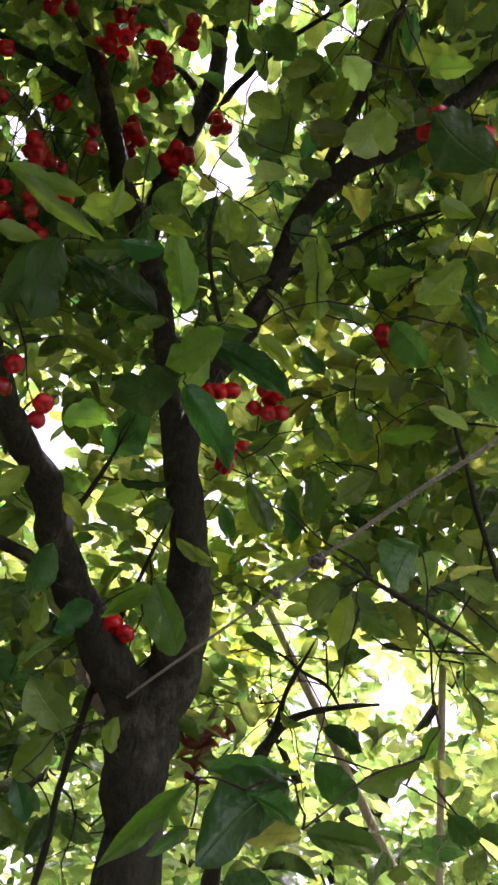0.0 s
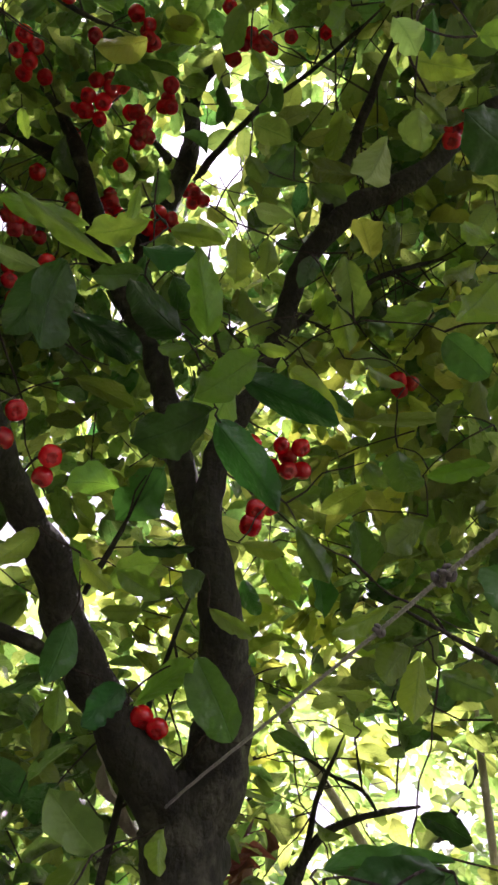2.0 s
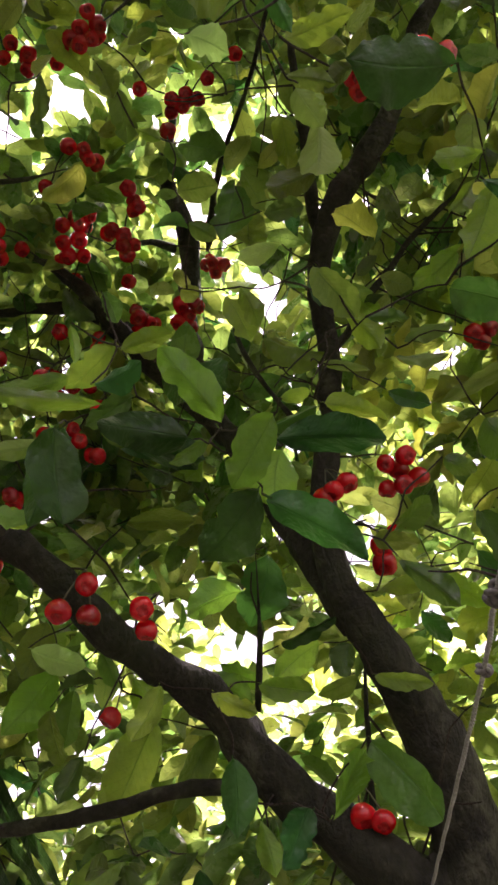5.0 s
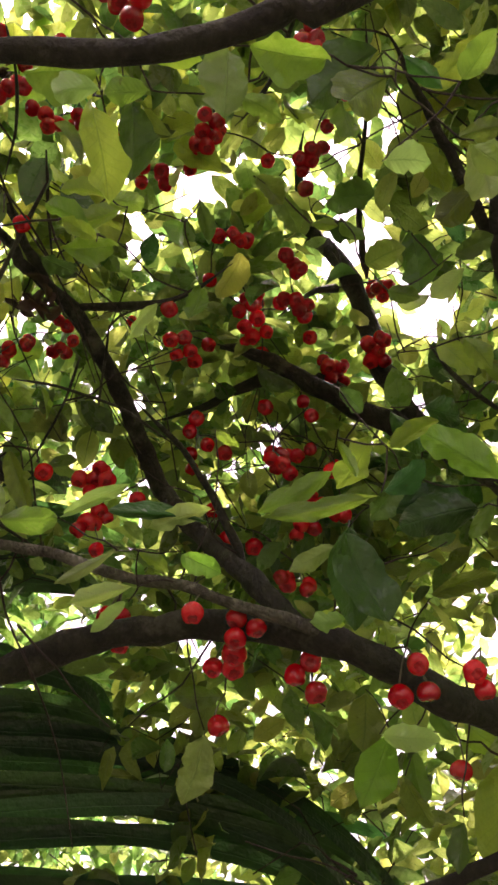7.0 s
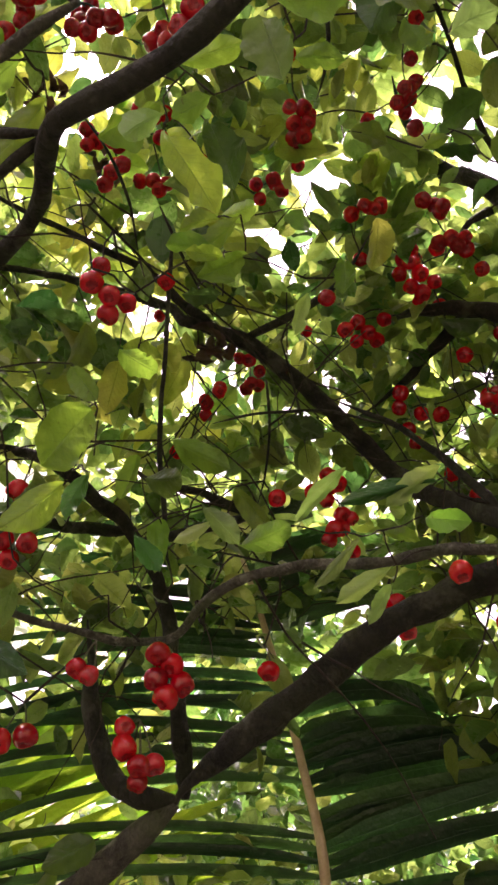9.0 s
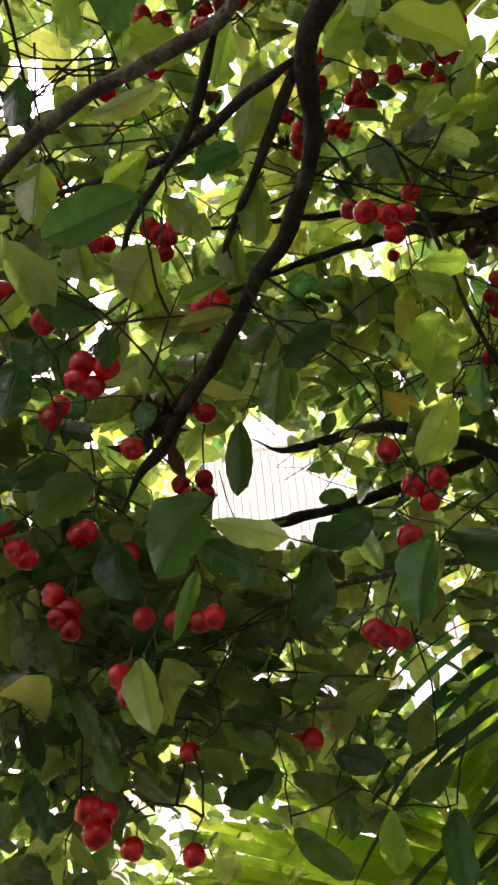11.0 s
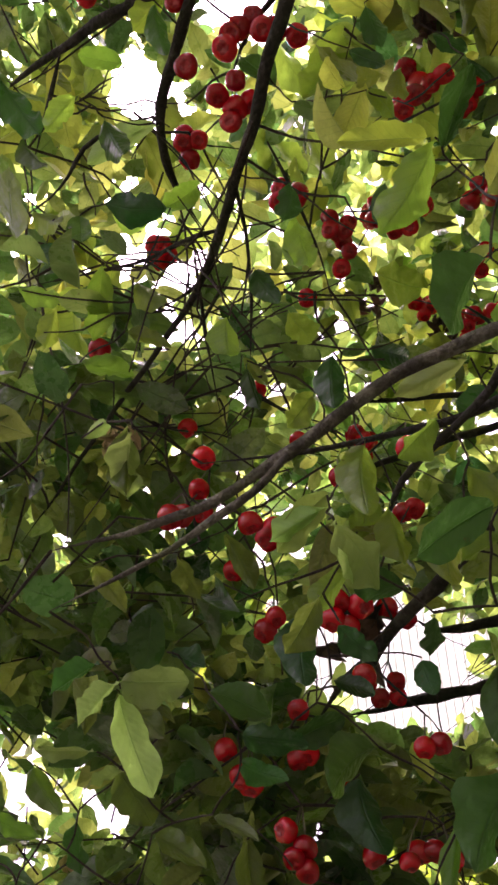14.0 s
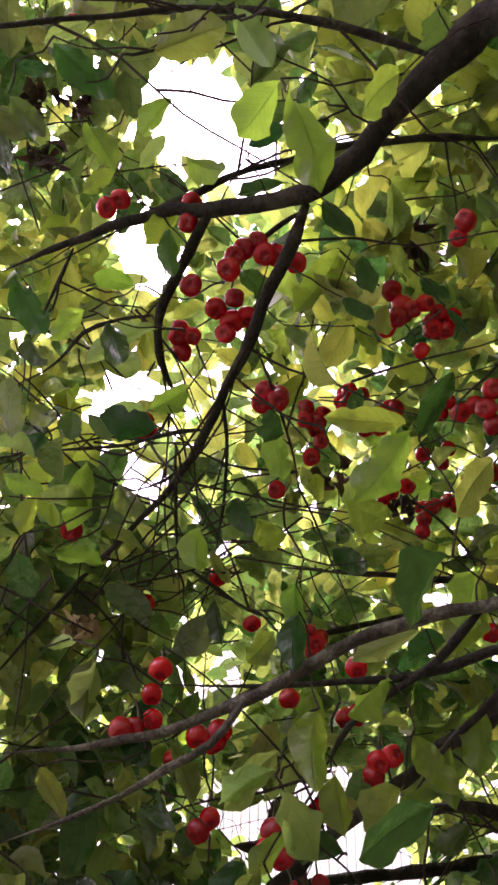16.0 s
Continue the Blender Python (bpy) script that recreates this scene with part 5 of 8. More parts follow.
blade((-0.464, -0.123, 2.521), (-0.033, 0.042, -0.028), 0.50, BACKLIT_FORM)
blade((-0.416, 0.043, 2.699), (0.005, -0.047, -0.026), 0.50)
blade((-0.344, -0.285, 2.297), (0.018, -0.051, -0.014), 0.35)
blade((-0.364, -0.305, 2.477), (0.013, -0.065, -0.022), 0.40)
blade((-0.446, -0.291, 2.513), (0.002, -0.046, -0.026), 0.60)
blade((-0.882, -0.223, 2.265), (-0.051, 0.054, -0.036), 0.25, WAXY_FORM)
blade((-0.933, -0.438, 2.309), (-0.024, 0.063, -0.020), 0.60, WAXY_FORM)
blade((-1.006, -0.305, 2.295), (0.008, -0.066, -0.028), 0.60)
blade((-0.980, -0.436, 2.283), (-0.031, -0.022, -0.041), 0.60, WAXY_FORM)
blade((-0.988, -0.522, 2.262), (-0.064, 0.046, -0.046), 0.40)
blade((-0.924, -0.441, 2.431), (0.005, -0.054, -0.029), 0.60)
blade((-0.963, -0.360, 2.425), (0.007, -0.071, -0.031), 0.50)
blade((-0.970, -0.031, 2.254), (-0.018, -0.057, -0.039), 0.60)
blade((-1.018, -0.400, 2.269), (-0.050, -0.020, -0.052), 0.50)
blade((-1.047, -0.324, 2.268), (-0.060, -0.032, -0.060), 0.50)
blade((-0.579, -0.089, 2.463), (-0.039, -0.023, -0.044), 0.40, WAXY_FORM)
blade((-0.78, -0.24, 2.9), (-0.03, 0.04, -0.07), 0.55, YELLOW_FORM)

# ---- fruit in bunches ----
PROFILE = ((0.001, 0.44), (0.08, 0.455), (0.2, 0.43), (0.32, 0.35), (0.42, 0.22), (0.48, 0.06), (0.5, -0.08), (0.49, -0.2), (0.45, -0.31), (0.38, -0.395), (0.29, -0.44), (0.21, -0.445), (0.15, -0.42), (0.09, -0.39), (0.001, -0.38))


def fruit_form(lobes, dent, squash):
    """A small bell of a fruit, ribbed towards its open end, where four calyx lobes curl into a hollow."""
    verts, faces, slots = [], [], []
    sides = 20
    for n, (r, z) in enumerate(PROFILE):
        for k in range(sides):
            a = 2 * math.pi * k / sides
            low = min(1.0, max(0.0, (0.35 - z) / 0.6))
            s = 1 + dent * (math.cos(lobes * a) + 0.35 * math.cos((2 * lobes + 1) * a + 1.0)) * (0.3 + 0.7 * low) * min(1.0, 2.5 * r)
            verts.append((r * s * math.cos(a), r * s * math.sin(a) * squash, z - 0.03 * math.cos(lobes * a) * (n > 7) * min(1.0, r * 3)))
    for i in range(len(PROFILE) - 1):
        for k in range(sides):
            j = (k + 1) % sides
            faces.append((i * sides + j, i * sides + k, (i + 1) * sides + k, (i + 1) * sides + j))
            slots.append(1 if i >= 11 else 0)
    for q in range(4):
        a, b = math.pi / 2 * q + 0.4, len(verts)
        for r, z, w in ((0.25, -0.45, 0.1), (0.19, -0.475, 0.1), (0.12, -0.46, 0.07), (0.07, -0.43, 0.02)):
            for side in (-1, 1):
                verts.append((r * math.cos(a) - side * w * math.sin(a), (r * math.sin(a) + side * w * math.cos(a)) * squash, z))
        for i in range(3):
            faces.append((b + 2 * i, b + 2 * i + 1, b + 2 * i + 3, b + 2 * i + 2))
            slots.append(1)
    return mesh_of("fruit", verts, faces, [FRUIT, CALYX], slots=slots)


fruit_places = []
FRUIT_FORMS = [fruit_form(4, 0.05, 1.0), fruit_form(3, 0.045, 0.95), fruit_form(5, 0.04, 1.04), fruit_form(4, 0.025, 0.94)]
more_rng = np.random.default_rng(5)


def bunch(*fruits):
    """A bunch of fruit hanging on short stalks from one point of a twig."""
    fruits = np.array(fruits)
    main = len(fruits)
    if len(fruits) > 1:
        more = int(rng.integers(0, 3))
        spread = fruits[rng.integers(0, len(fruits), more)] + rng.normal(0, 0.012, (more, 3)) + unit(fruits[0] - HUB) * 0.026
        if np.linalg.norm(fruits[0] - HUB) > 1.55:
            fruits = np.vstack([fruits, spread])
        main = len(fruits)
        for _ in range(int(more_rng.integers(1, 4)) if np.linalg.norm(fruits[0] - HUB) > 1.5 else 0):
            beside = fruits[int(more_rng.integers(len(fruits)))] + unit(more_rng.normal(0, 1, 3)) * 0.029 + unit(fruits[0] - HUB) * 0.012
            if np.linalg.norm(fruits - beside, axis=1).min() > 0.021:
                fruits = np.vstack([fruits, beside])
    middle = fruits.mean(0)
    anchor = middle + np.array((rng.normal(0, 0.008), rng.normal(0, 0.008), 0.045 + 0.012 * math.sqrt(len(fruits))))
    origin = Vector(fruit_tree.location)
    verts, faces = [], []
    made = []
    fruit_places.append(fruits)
    for n, p in enumerate(fruits):
        dice = rng if n < main else more_rng
        size = dice.uniform(0.028, 0.035) * (1.0 if np.linalg.norm(middle - HUB) < 1.3 else 1.14)
        out = unit((p - middle) * 9 + (0, 0, -0.8) + dice.normal(0, 0.22, 3))
        spin = Vector(-out).to_track_quat("Z", "Y").to_matrix().to_4x4()
        m = Matrix.Translation(Vector(p) - origin) @ spin @ Matrix.Rotation(dice.uniform(0, 6.3), 4, "Z") @ Matrix.Diagonal((size, size, size * dice.uniform(0.86, 1.0), 1))
        made.append(m)
        top = p - out * size * 0.42
        v, f = tube(spline([(*anchor, 0.0014), (*((anchor + top) / 2 + (0, 0, 0.006)), 0.0012), (*top, 0.0016)], 0.02), 5, 0, len(verts))
        verts += v
        faces += f
    ob = part("fruit_stalk", mesh_of("fruit_stalk", np.array(verts) - np.array(origin), faces, [STALK]), fruit_tree)
    for n, m in enumerate(made):
        part("fruit", FRUIT_FORMS[int((rng if n < main else more_rng).integers(4))], ob).matrix_local = m
    twig_ends.append((anchor, 0.0017))


bunch((-0.528, 0.653, 2.403), (-0.569, 0.652, 2.380), (-0.547, 0.682, 2.385))
bunch((-0.496, 0.723, 2.399), (-0.510, 0.752, 2.394))
bunch((-0.262, 0.881, 2.656), (-0.242, 0.886, 2.666), (-0.284, 0.886, 2.660))
bunch((-0.192, 0.963, 2.774), (-0.158, 0.969, 2.775), (-0.157, 1.006, 2.754), (-0.183, 0.996, 2.740))
bunch((-0.236, 0.950, 2.567), (-0.213, 0.954, 2.580), (-0.245, 0.971, 2.553))
bunch((-0.397, 1.067, 2.251), (-0.375, 1.077, 2.239))
bunch((-0.705, 0.906, 2.464))
bunch((-0.719, 0.787, 3.079))
bunch((-0.726, 0.619, 3.133), (-0.710, 0.639, 3.109))
bunch((-0.611, 0.636, 3.206))
bunch((-0.659, 0.712, 3.112))
bunch((-0.464, 0.718, 3.421), (-0.437, 0.734, 3.419), (-0.470, 0.756, 3.430))
bunch((-0.409, 0.770, 3.753), (-0.389, 0.795, 3.758), (-0.420, 0.802, 3.762))
bunch((-0.274, 0.413, 3.550))
bunch((-0.199, 0.379, 3.584), (-0.231, 0.370, 3.583), (-0.219, 0.394, 3.586))
bunch((-0.141, 0.381, 3.589))
bunch((-0.062, 0.376, 3.595))
bunch((-0.275, 0.313, 3.584))
bunch((-0.461, 0.340, 3.596), (-0.458, 0.381, 3.614))
bunch((-0.490, 0.315, 3.612))
bunch((-0.415, 0.457, 3.506), (-0.418, 0.499, 3.489))
bunch((-0.587, 0.355, 3.586))
bunch((-0.568, 0.426, 3.438), (-0.543, 0.443, 3.443), (-0.589, 0.454, 3.426), (-0.564, 0.472, 3.448), (-0.601, 0.484, 3.430), (-0.573, 0.503, 3.426))
bunch((-0.491, 0.498, 3.450), (-0.478, 0.524, 3.451), (-0.472, 0.552, 3.447), (-0.498, 0.562, 3.447))
bunch((-0.665, 0.559, 3.544))
bunch((-0.561, 0.636, 3.538))
bunch((-0.595, 0.717, 3.532), (-0.581, 0.746, 3.529))
bunch((0.090, 0.393, 2.727), (0.076, 0.408, 2.746), (0.073, 0.424, 2.741))
bunch((0.163, 0.422, 2.725))
bunch((0.183, 0.446, 2.723))
bunch((0.046, 0.952, 2.986), (0.052, 0.973, 2.984))
bunch((-0.445, -0.148, 2.777))
bunch((-0.461, -0.120, 2.774), (-0.475, -0.096, 2.790), (-0.489, -0.120, 2.772))
bunch((-0.947, 0.009, 2.564), (-0.960, 0.033, 2.556), (-0.972, 0.011, 2.535), (-0.979, 0.049, 2.538), (-0.987, 0.029, 2.517))
bunch((-1.068, 0.196, 2.678))
bunch((-0.910, 0.023, 3.380), (-0.892, 0.051, 3.394))
bunch((-1.022, -0.028, 3.320))
bunch((-0.858, 0.118, 3.524), (-0.878, 0.146, 3.511), (-0.911, 0.129, 3.511))
bunch((-0.807, 0.259, 3.639))
bunch((-0.523, 0.230, 3.072))
bunch((-0.693, 0.320, 3.380), (-0.679, 0.348, 3.396), (-0.690, 0.370, 3.372), (-0.710, 0.347, 3.361))
bunch((-0.688, 0.416, 3.464))
bunch((-0.257, 0.133, 3.479), (-0.256, 0.160, 3.492), (-0.288, 0.147, 3.492), (-0.281, 0.175, 3.476), (-0.307, 0.169, 3.474))
bunch((-0.341, 0.170, 3.525))
bunch((-0.377, 0.169, 3.526))
bunch((-0.440, 0.082, 3.566))
bunch((-0.423, 0.122, 3.560), (-0.443, 0.143, 3.557))
bunch((-0.469, 0.095, 3.558))
bunch((-0.389, 0.000, 3.405))
bunch((-0.390, -0.044, 3.472))
bunch((-0.887, -0.138, 3.833))
bunch((-0.144, -0.103, 3.192), (-0.133, -0.077, 3.181))
bunch((-0.010, 0.205, 3.189), (-0.028, 0.190, 3.194))
bunch((-0.126, -0.242, 3.275), (-0.124, -0.215, 3.276))
bunch((-0.160, 0.118, 3.508))
bunch((-0.795, 0.456, 3.293), (-0.823, 0.456, 3.278), (-0.822, 0.501, 3.259), (-0.865, 0.484, 3.265), (-0.885, 0.501, 3.242))
bunch((-0.802, 0.535, 3.226))
bunch((-0.743, 0.624, 3.225), (-0.729, 0.637, 3.204))
bunch((-0.722, 0.726, 3.303))
bunch((-0.698, 0.773, 3.234))
bunch((-0.909, 0.297, 3.097), (-0.912, 0.317, 3.072), (-0.952, 0.300, 3.067))
bunch((-0.997, 0.323, 3.031), (-1.013, 0.314, 3.015))
bunch((-0.957, 0.198, 3.060))
bunch((-0.946, 0.405, 3.112))
bunch((-0.992, 0.354, 2.951))
bunch((-0.759, 0.735, 3.159), (-0.757, 0.761, 3.140), (-0.755, 0.798, 3.133), (-0.813, 0.748, 3.124), (-0.811, 0.709, 3.152), (-0.839, 0.752, 3.120), (-0.808, 0.779, 3.126))
bunch((-0.901, 0.569, 3.148))
bunch((-0.926, 0.562, 3.084), (-0.927, 0.589, 3.072))
bunch((-0.886, 0.665, 3.065))
bunch((-0.854, 0.722, 2.941), (-0.841, 0.759, 2.937))
bunch((-0.715, 0.418, 2.540))
bunch((-0.710, 0.493, 2.568), (-0.700, 0.520, 2.553), (-0.723, 0.498, 2.539))
bunch((-0.766, 0.526, 2.562))
bunch((-0.829, 0.527, 2.585), (-0.809, 0.551, 2.579))
bunch((-0.913, 0.590, 2.560))
bunch((-0.886, 0.357, 2.656), (-0.880, 0.378, 2.664))
bunch((-0.944, 0.411, 2.675))
bunch((-0.704, 0.624, 2.543), (-0.728, 0.610, 2.528), (-0.726, 0.645, 2.509))
bunch((-0.649, 0.658, 3.360))
bunch((-0.726, 0.607, 3.398))
bunch((-0.616, 0.752, 3.608), (-0.598, 0.780, 3.616))
bunch((-0.782, -0.232, 2.589), (-0.786, -0.197, 2.592), (-0.809, -0.220, 2.577))
bunch((-0.745, -0.247, 2.428))
bunch((-0.905, -0.098, 2.473), (-0.904, -0.079, 2.461))
bunch((-1.031, -0.029, 2.490), (-1.044, -0.025, 2.465), (-1.054, 0.001, 2.442), (-1.063, 0.022, 2.455), (-1.081, 0.002, 2.436))
bunch((-0.997, -0.194, 2.413), (-1.004, -0.162, 2.433))
bunch((-0.952, -0.353, 2.502), (-0.935, -0.363, 2.501))
bunch((-0.991, -0.493, 2.396))
bunch((-0.818, -0.590, 2.511), (-0.819, -0.566, 2.506))
bunch((-0.834, -0.266, 2.800))
bunch((-0.361, -0.139, 3.545))
bunch((-0.419, -0.091, 3.549), (-0.429, -0.073, 3.539))
bunch((-0.455, -0.150, 3.545), (-0.471, -0.132, 3.531))
bunch((-0.398, 0.003, 3.436))
bunch((-0.539, -0.066, 3.103))
bunch((-0.391, -0.528, 2.517), (-0.408, -0.505, 2.517), (-0.402, -0.538, 2.500), (-0.419, -0.525, 2.500))
bunch((-0.544, -0.553, 2.564))
bunch((-0.752, -0.572, 2.796), (-0.778, -0.579, 2.789))
bunch((-0.638, -0.709, 2.436), (-0.658, -0.692, 2.422), (-0.655, -0.706, 2.407), (-0.675, -0.696, 2.401))
bunch((-0.700, -0.618, 2.307), (-0.716, -0.613, 2.291))
bunch((-0.760, -0.531, 2.435))
bunch((-0.742, -0.582, 2.432))
bunch((-0.732, -0.627, 2.448))
bunch((-0.866, -0.757, 2.277), (-0.878, -0.741, 2.276), (-0.882, -0.754, 2.255))
bunch((-0.957, -0.748, 2.278))
bunch((-0.994, -0.674, 2.271))
bunch((-1.021, -0.524, 2.425))
bunch((-0.980, -0.687, 2.433))
bunch((-0.715, -0.664, 2.592))
bunch((-0.875, -0.272, 2.853))
bunch((-1.008, -0.376, 2.559), (-1.017, -0.348, 2.558))
bunch((-0.435, -0.718, 2.775))
bunch((-0.209, -0.670, 2.535), (-0.219, -0.658, 2.545))
bunch((-0.254, -0.657, 2.612))
bunch((-0.284, -0.602, 2.595))
bunch((0.038, -0.674, 3.132), (0.014, -0.662, 3.129))
bunch((-0.367, -0.580, 3.025))
bunch((-0.628, -0.676, 2.550), (-0.629, -0.691, 2.549))
bunch((0.254, -0.463, 2.917))
bunch((0.270, -0.396, 2.999), (0.255, -0.407, 2.978))
bunch((0.205, -0.447, 2.978))
bunch((0.177, -0.430, 2.981), (0.175, -0.406, 2.992), (0.162, -0.444, 2.972), (0.210, -0.415, 2.980))
bunch((0.168, -0.540, 3.081), (0.161, -0.516, 3.082), (0.141, -0.541, 3.078))
bunch((0.032, -0.423, 3.067), (0.015, -0.408, 3.049))
bunch((-0.156, -0.465, 3.095))
bunch((-0.094, -0.391, 3.282), (-0.109, -0.370, 3.291))
bunch((-0.148, -0.376, 3.283))
bunch((-0.168, -0.401, 3.265))
bunch((-0.238, -0.597, 2.979))
bunch((-0.244, -0.729, 2.959))
bunch((-0.041, -0.759, 2.853))
bunch((0.277, -0.355, 3.038), (0.249, -0.334, 3.032))
bunch((0.228, -0.307, 3.041))
bunch((0.063, -0.166, 3.200), (0.067, -0.135, 3.210), (0.072, -0.113, 3.204))
bunch((0.043, -0.090, 3.226), (0.010, -0.089, 3.216), (0.022, -0.109, 3.210))
bunch((-0.121, -0.294, 3.510), (-0.148, -0.310, 3.508), (-0.136, -0.270, 3.510))
bunch((-0.359, -0.296, 3.517), (-0.378, -0.271, 3.503), (-0.373, -0.237, 3.495), (-0.385, -0.290, 3.492))
bunch((-0.300, -0.181, 3.468), (-0.307, -0.147, 3.450))
bunch((0.402, -0.554, 2.960), (0.407, -0.530, 2.974))
bunch((0.341, -0.443, 2.972))
bunch((-0.371, -0.461, 2.909), (-0.356, -0.470, 2.914))
bunch((-0.486, -0.446, 2.851), (-0.486, -0.427, 2.850))
bunch((-0.434, -0.392, 2.654), (-0.437, -0.373, 2.662), (-0.448, -0.402, 2.648))
bunch((-0.367, -0.619, 2.700), (-0.360, -0.609, 2.708))
bunch((-0.182, -0.619, 2.610))
bunch((-0.228, -0.653, 2.632))
bunch((-0.487, -0.666, 2.687), (-0.498, -0.686, 2.680))
bunch((-0.616, -0.530, 2.807), (-0.639, -0.508, 2.793))
bunch((-0.599, -0.678, 2.610))
bunch((0.173, -0.037, 3.123))
bunch((-0.619, -0.506, 2.485), (-0.628, -0.487, 2.493))
bunch((-0.590, -0.756, 2.503), (-0.605, -0.749, 2.498))
bunch((-0.557, -0.768, 2.525))
bunch((-0.389, -0.459, 2.949), (-0.406, -0.476, 2.944))
bunch((-0.083, -0.054, 3.071), (-0.112, -0.070, 3.072), (-0.143, -0.067, 3.067))
bunch((0.197, -0.021, 3.111))
bunch((0.657, -0.511, 2.982))
bunch((0.369, -0.433, 2.996))
bunch((-0.013, -0.141, 3.215))
bunch((-0.414, -0.219, 3.384), (-0.438, -0.229, 3.376))
bunch((-0.288, -0.476, 2.635))
bunch((-0.334, -0.389, 2.743))
bunch((-0.492, -0.171, 2.999))

# ---- twigs that carry the single leaves and the bunches ----
places, left = net_places, list(twig_ends)
verts, faces = [], []
nearest = [float(((places - e) ** 2).sum(1).min()) for e, _ in left]
while left:
    i = int(np.argmin(nearest))
    (end, r), _ = left.pop(i), nearest.pop(i)
    far = ((places - end) ** 2).sum(1)
    root = places[int(np.argmin(far))]
    gap = math.sqrt(float(far.min()))
    if gap > 0.01:
        bow = rng.normal(0, 0.035, 3) * gap + np.array((0, 0, 0.06 * gap))
        stops = np.linspace(0, 1, 4 + int(gap / 0.07))
        line = spline([(*(root + (end - root) * u + bow * math.sin(math.pi * u) + rng.normal(0, 0.0022, 3) * (0 < u < 1)), 1.2 * r * (1 - 0.2 * u) + 0.003 * min(gap, 0.5) * (1 - u) ** 2) for u in stops], 0.025)
        v, f = tube(line, 5, 0, len(verts), cap=False)
        verts += v
        faces += f
        fresh = line[1:, :3]
        places = np.vstack([places, fresh])
        for k, (e, _) in enumerate(left):
            nearest[k] = min(nearest[k], float(((fresh - e) ** 2).sum(1).min()))
slim = np.vstack([line[2:, :4] for _, line in bough_lines if line[len(line) // 2, 3] < 0.014])
for _ in range(170):
    q = slim[int(rng.integers(len(slim)))]
    way = unit(rng.normal(0, 1, 3) * (1, 1, 0.6) - (0, 0, 0.15))
    if np.linalg.norm(q[:3] - HUB) < 1.05:
        continue
    for k in range(int(rng.integers(1, 4))):
        long = rng.uniform(0.12, 0.5) * (1 if k == 0 else 0.5)
        start = q[:3] if k == 0 else q[:3] + way * rng.uniform(0.05, 0.2)
        to = way if k == 0 else unit(way + rng.normal(0, 0.6, 3))
        rows = [(*(start + to * long * u + rng.normal(0, 0.032, 3) * long * (u > 0) + (0, 0, -0.1 * long * u * u)), 0.0024 * (1 - 0.6 * u)) for u in (0, 0.25, 0.5, 0.75, 1.0)]
        if min(np.linalg.norm(np.array(r[:3]) - HUB) for r in rows) < 1.0:
            continue
        v, f = tube(spline(rows, 0.04), 5, 0, len(verts), cap=False)
        verts += v
        faces += f
tagged(part("twig", mesh_of("twig", np.array(verts) - np.array(fruit_tree.location), faces, [TWIG]), fruit_tree, "thin dark twigs"), kind="stuff")

# ---- the crown: sprigs of leaves, with openings to the sky ----
OPENINGS = []


def opening(start, through_crown, reach, share=0.0):
    """A widening way up through the crown to the sky, in which only that share of the leaves grows."""
    OPENINGS.append((np.array(start), unit(np.subtract(through_crown, start)), reach, share))


opening((-0.05, -0.06, 1.41), (-0.43, 0.76, 4.27), 0.030)
opening((-0.05, -0.06, 1.41), (-1.01, 1.84, 3.52), 0.030)
opening((-0.05, -0.06, 1.41), (-0.55, 1.04, 4.16), 0.015)
opening((-0.05, -0.06, 1.41), (-0.09, 2.46, 3.04), 0.034)
opening((-0.05, -0.06, 1.41), (0.18, 2.43, 3.07), 0.040)
opening((-0.05, -0.06, 1.41), (0.20, 2.59, 2.79), 0.040)
opening((-0.05, -0.06, 1.41), (0.33, 2.46, 2.99), 0.034)
opening((-0.05, -0.06, 1.41), (-0.20, 2.33, 3.22), 0.027)
opening((-0.04, 0.26, 1.55), (-0.37, 0.57, 4.52), 0.026)
opening((-0.04, 0.26, 1.55), (-0.46, 1.13, 4.39), 0.024)
opening((-0.04, 0.26, 1.55), (-0.61, 0.25, 4.50), 0.028)
opening((-0.04, 0.26, 1.55), (-0.41, 0.86, 4.46), 0.020)
opening((-0.01, 0.08, 1.60), (-0.48, 0.82, 4.47), 0.026)
opening((-0.01, 0.08, 1.60), (-0.28, 0.63, 4.54), 0.020)
opening((-0.01, 0.08, 1.60), (-0.51, 0.41, 4.54), 0.019)
opening((-0.01, 0.08, 1.60), (-0.88, 0.23, 4.47), 0.024)
opening((-0.01, 0.08, 1.60), (-2.23, 0.13, 3.62), 0.040)
opening((-0.01, 0.08, 1.60), (-2.38, 0.11, 3.44), 0.040)
opening((-0.01, 0.08, 1.60), (-2.08, -0.03, 3.78), 0.030)
opening((-0.01, 0.08, 1.60), (-0.81, 0.12, 4.49), 0.020)
opening((0.00, 0.00, 1.60), (-0.10, 0.74, 4.51), 0.026)
opening((0.00, 0.00, 1.60), (-0.50, 1.19, 4.31), 0.027)
opening((0.00, 0.00, 1.60), (-0.44, 0.87, 4.44), 0.026)
opening((0.00, 0.00, 1.60), (-0.54, 0.45, 4.52), 0.017)
opening((-0.10, -0.04, 1.57), (-1.42, -0.81, 4.15), 0.030)
opening((-0.10, -0.04, 1.57), (-1.59, -0.85, 4.04), 0.040)
opening((-0.10, -0.04, 1.57), (-0.60, 0.36, 4.50), 0.027)
opening((-0.10, -0.04, 1.57), (-2.46, -0.15, 3.42), 0.034)
opening((-0.10, -0.04, 1.57), (-2.36, -1.27, 3.11), 0.034)
opening((-0.05, -0.24, 1.59), (-0.17, -0.94, 4.51), 0.028)
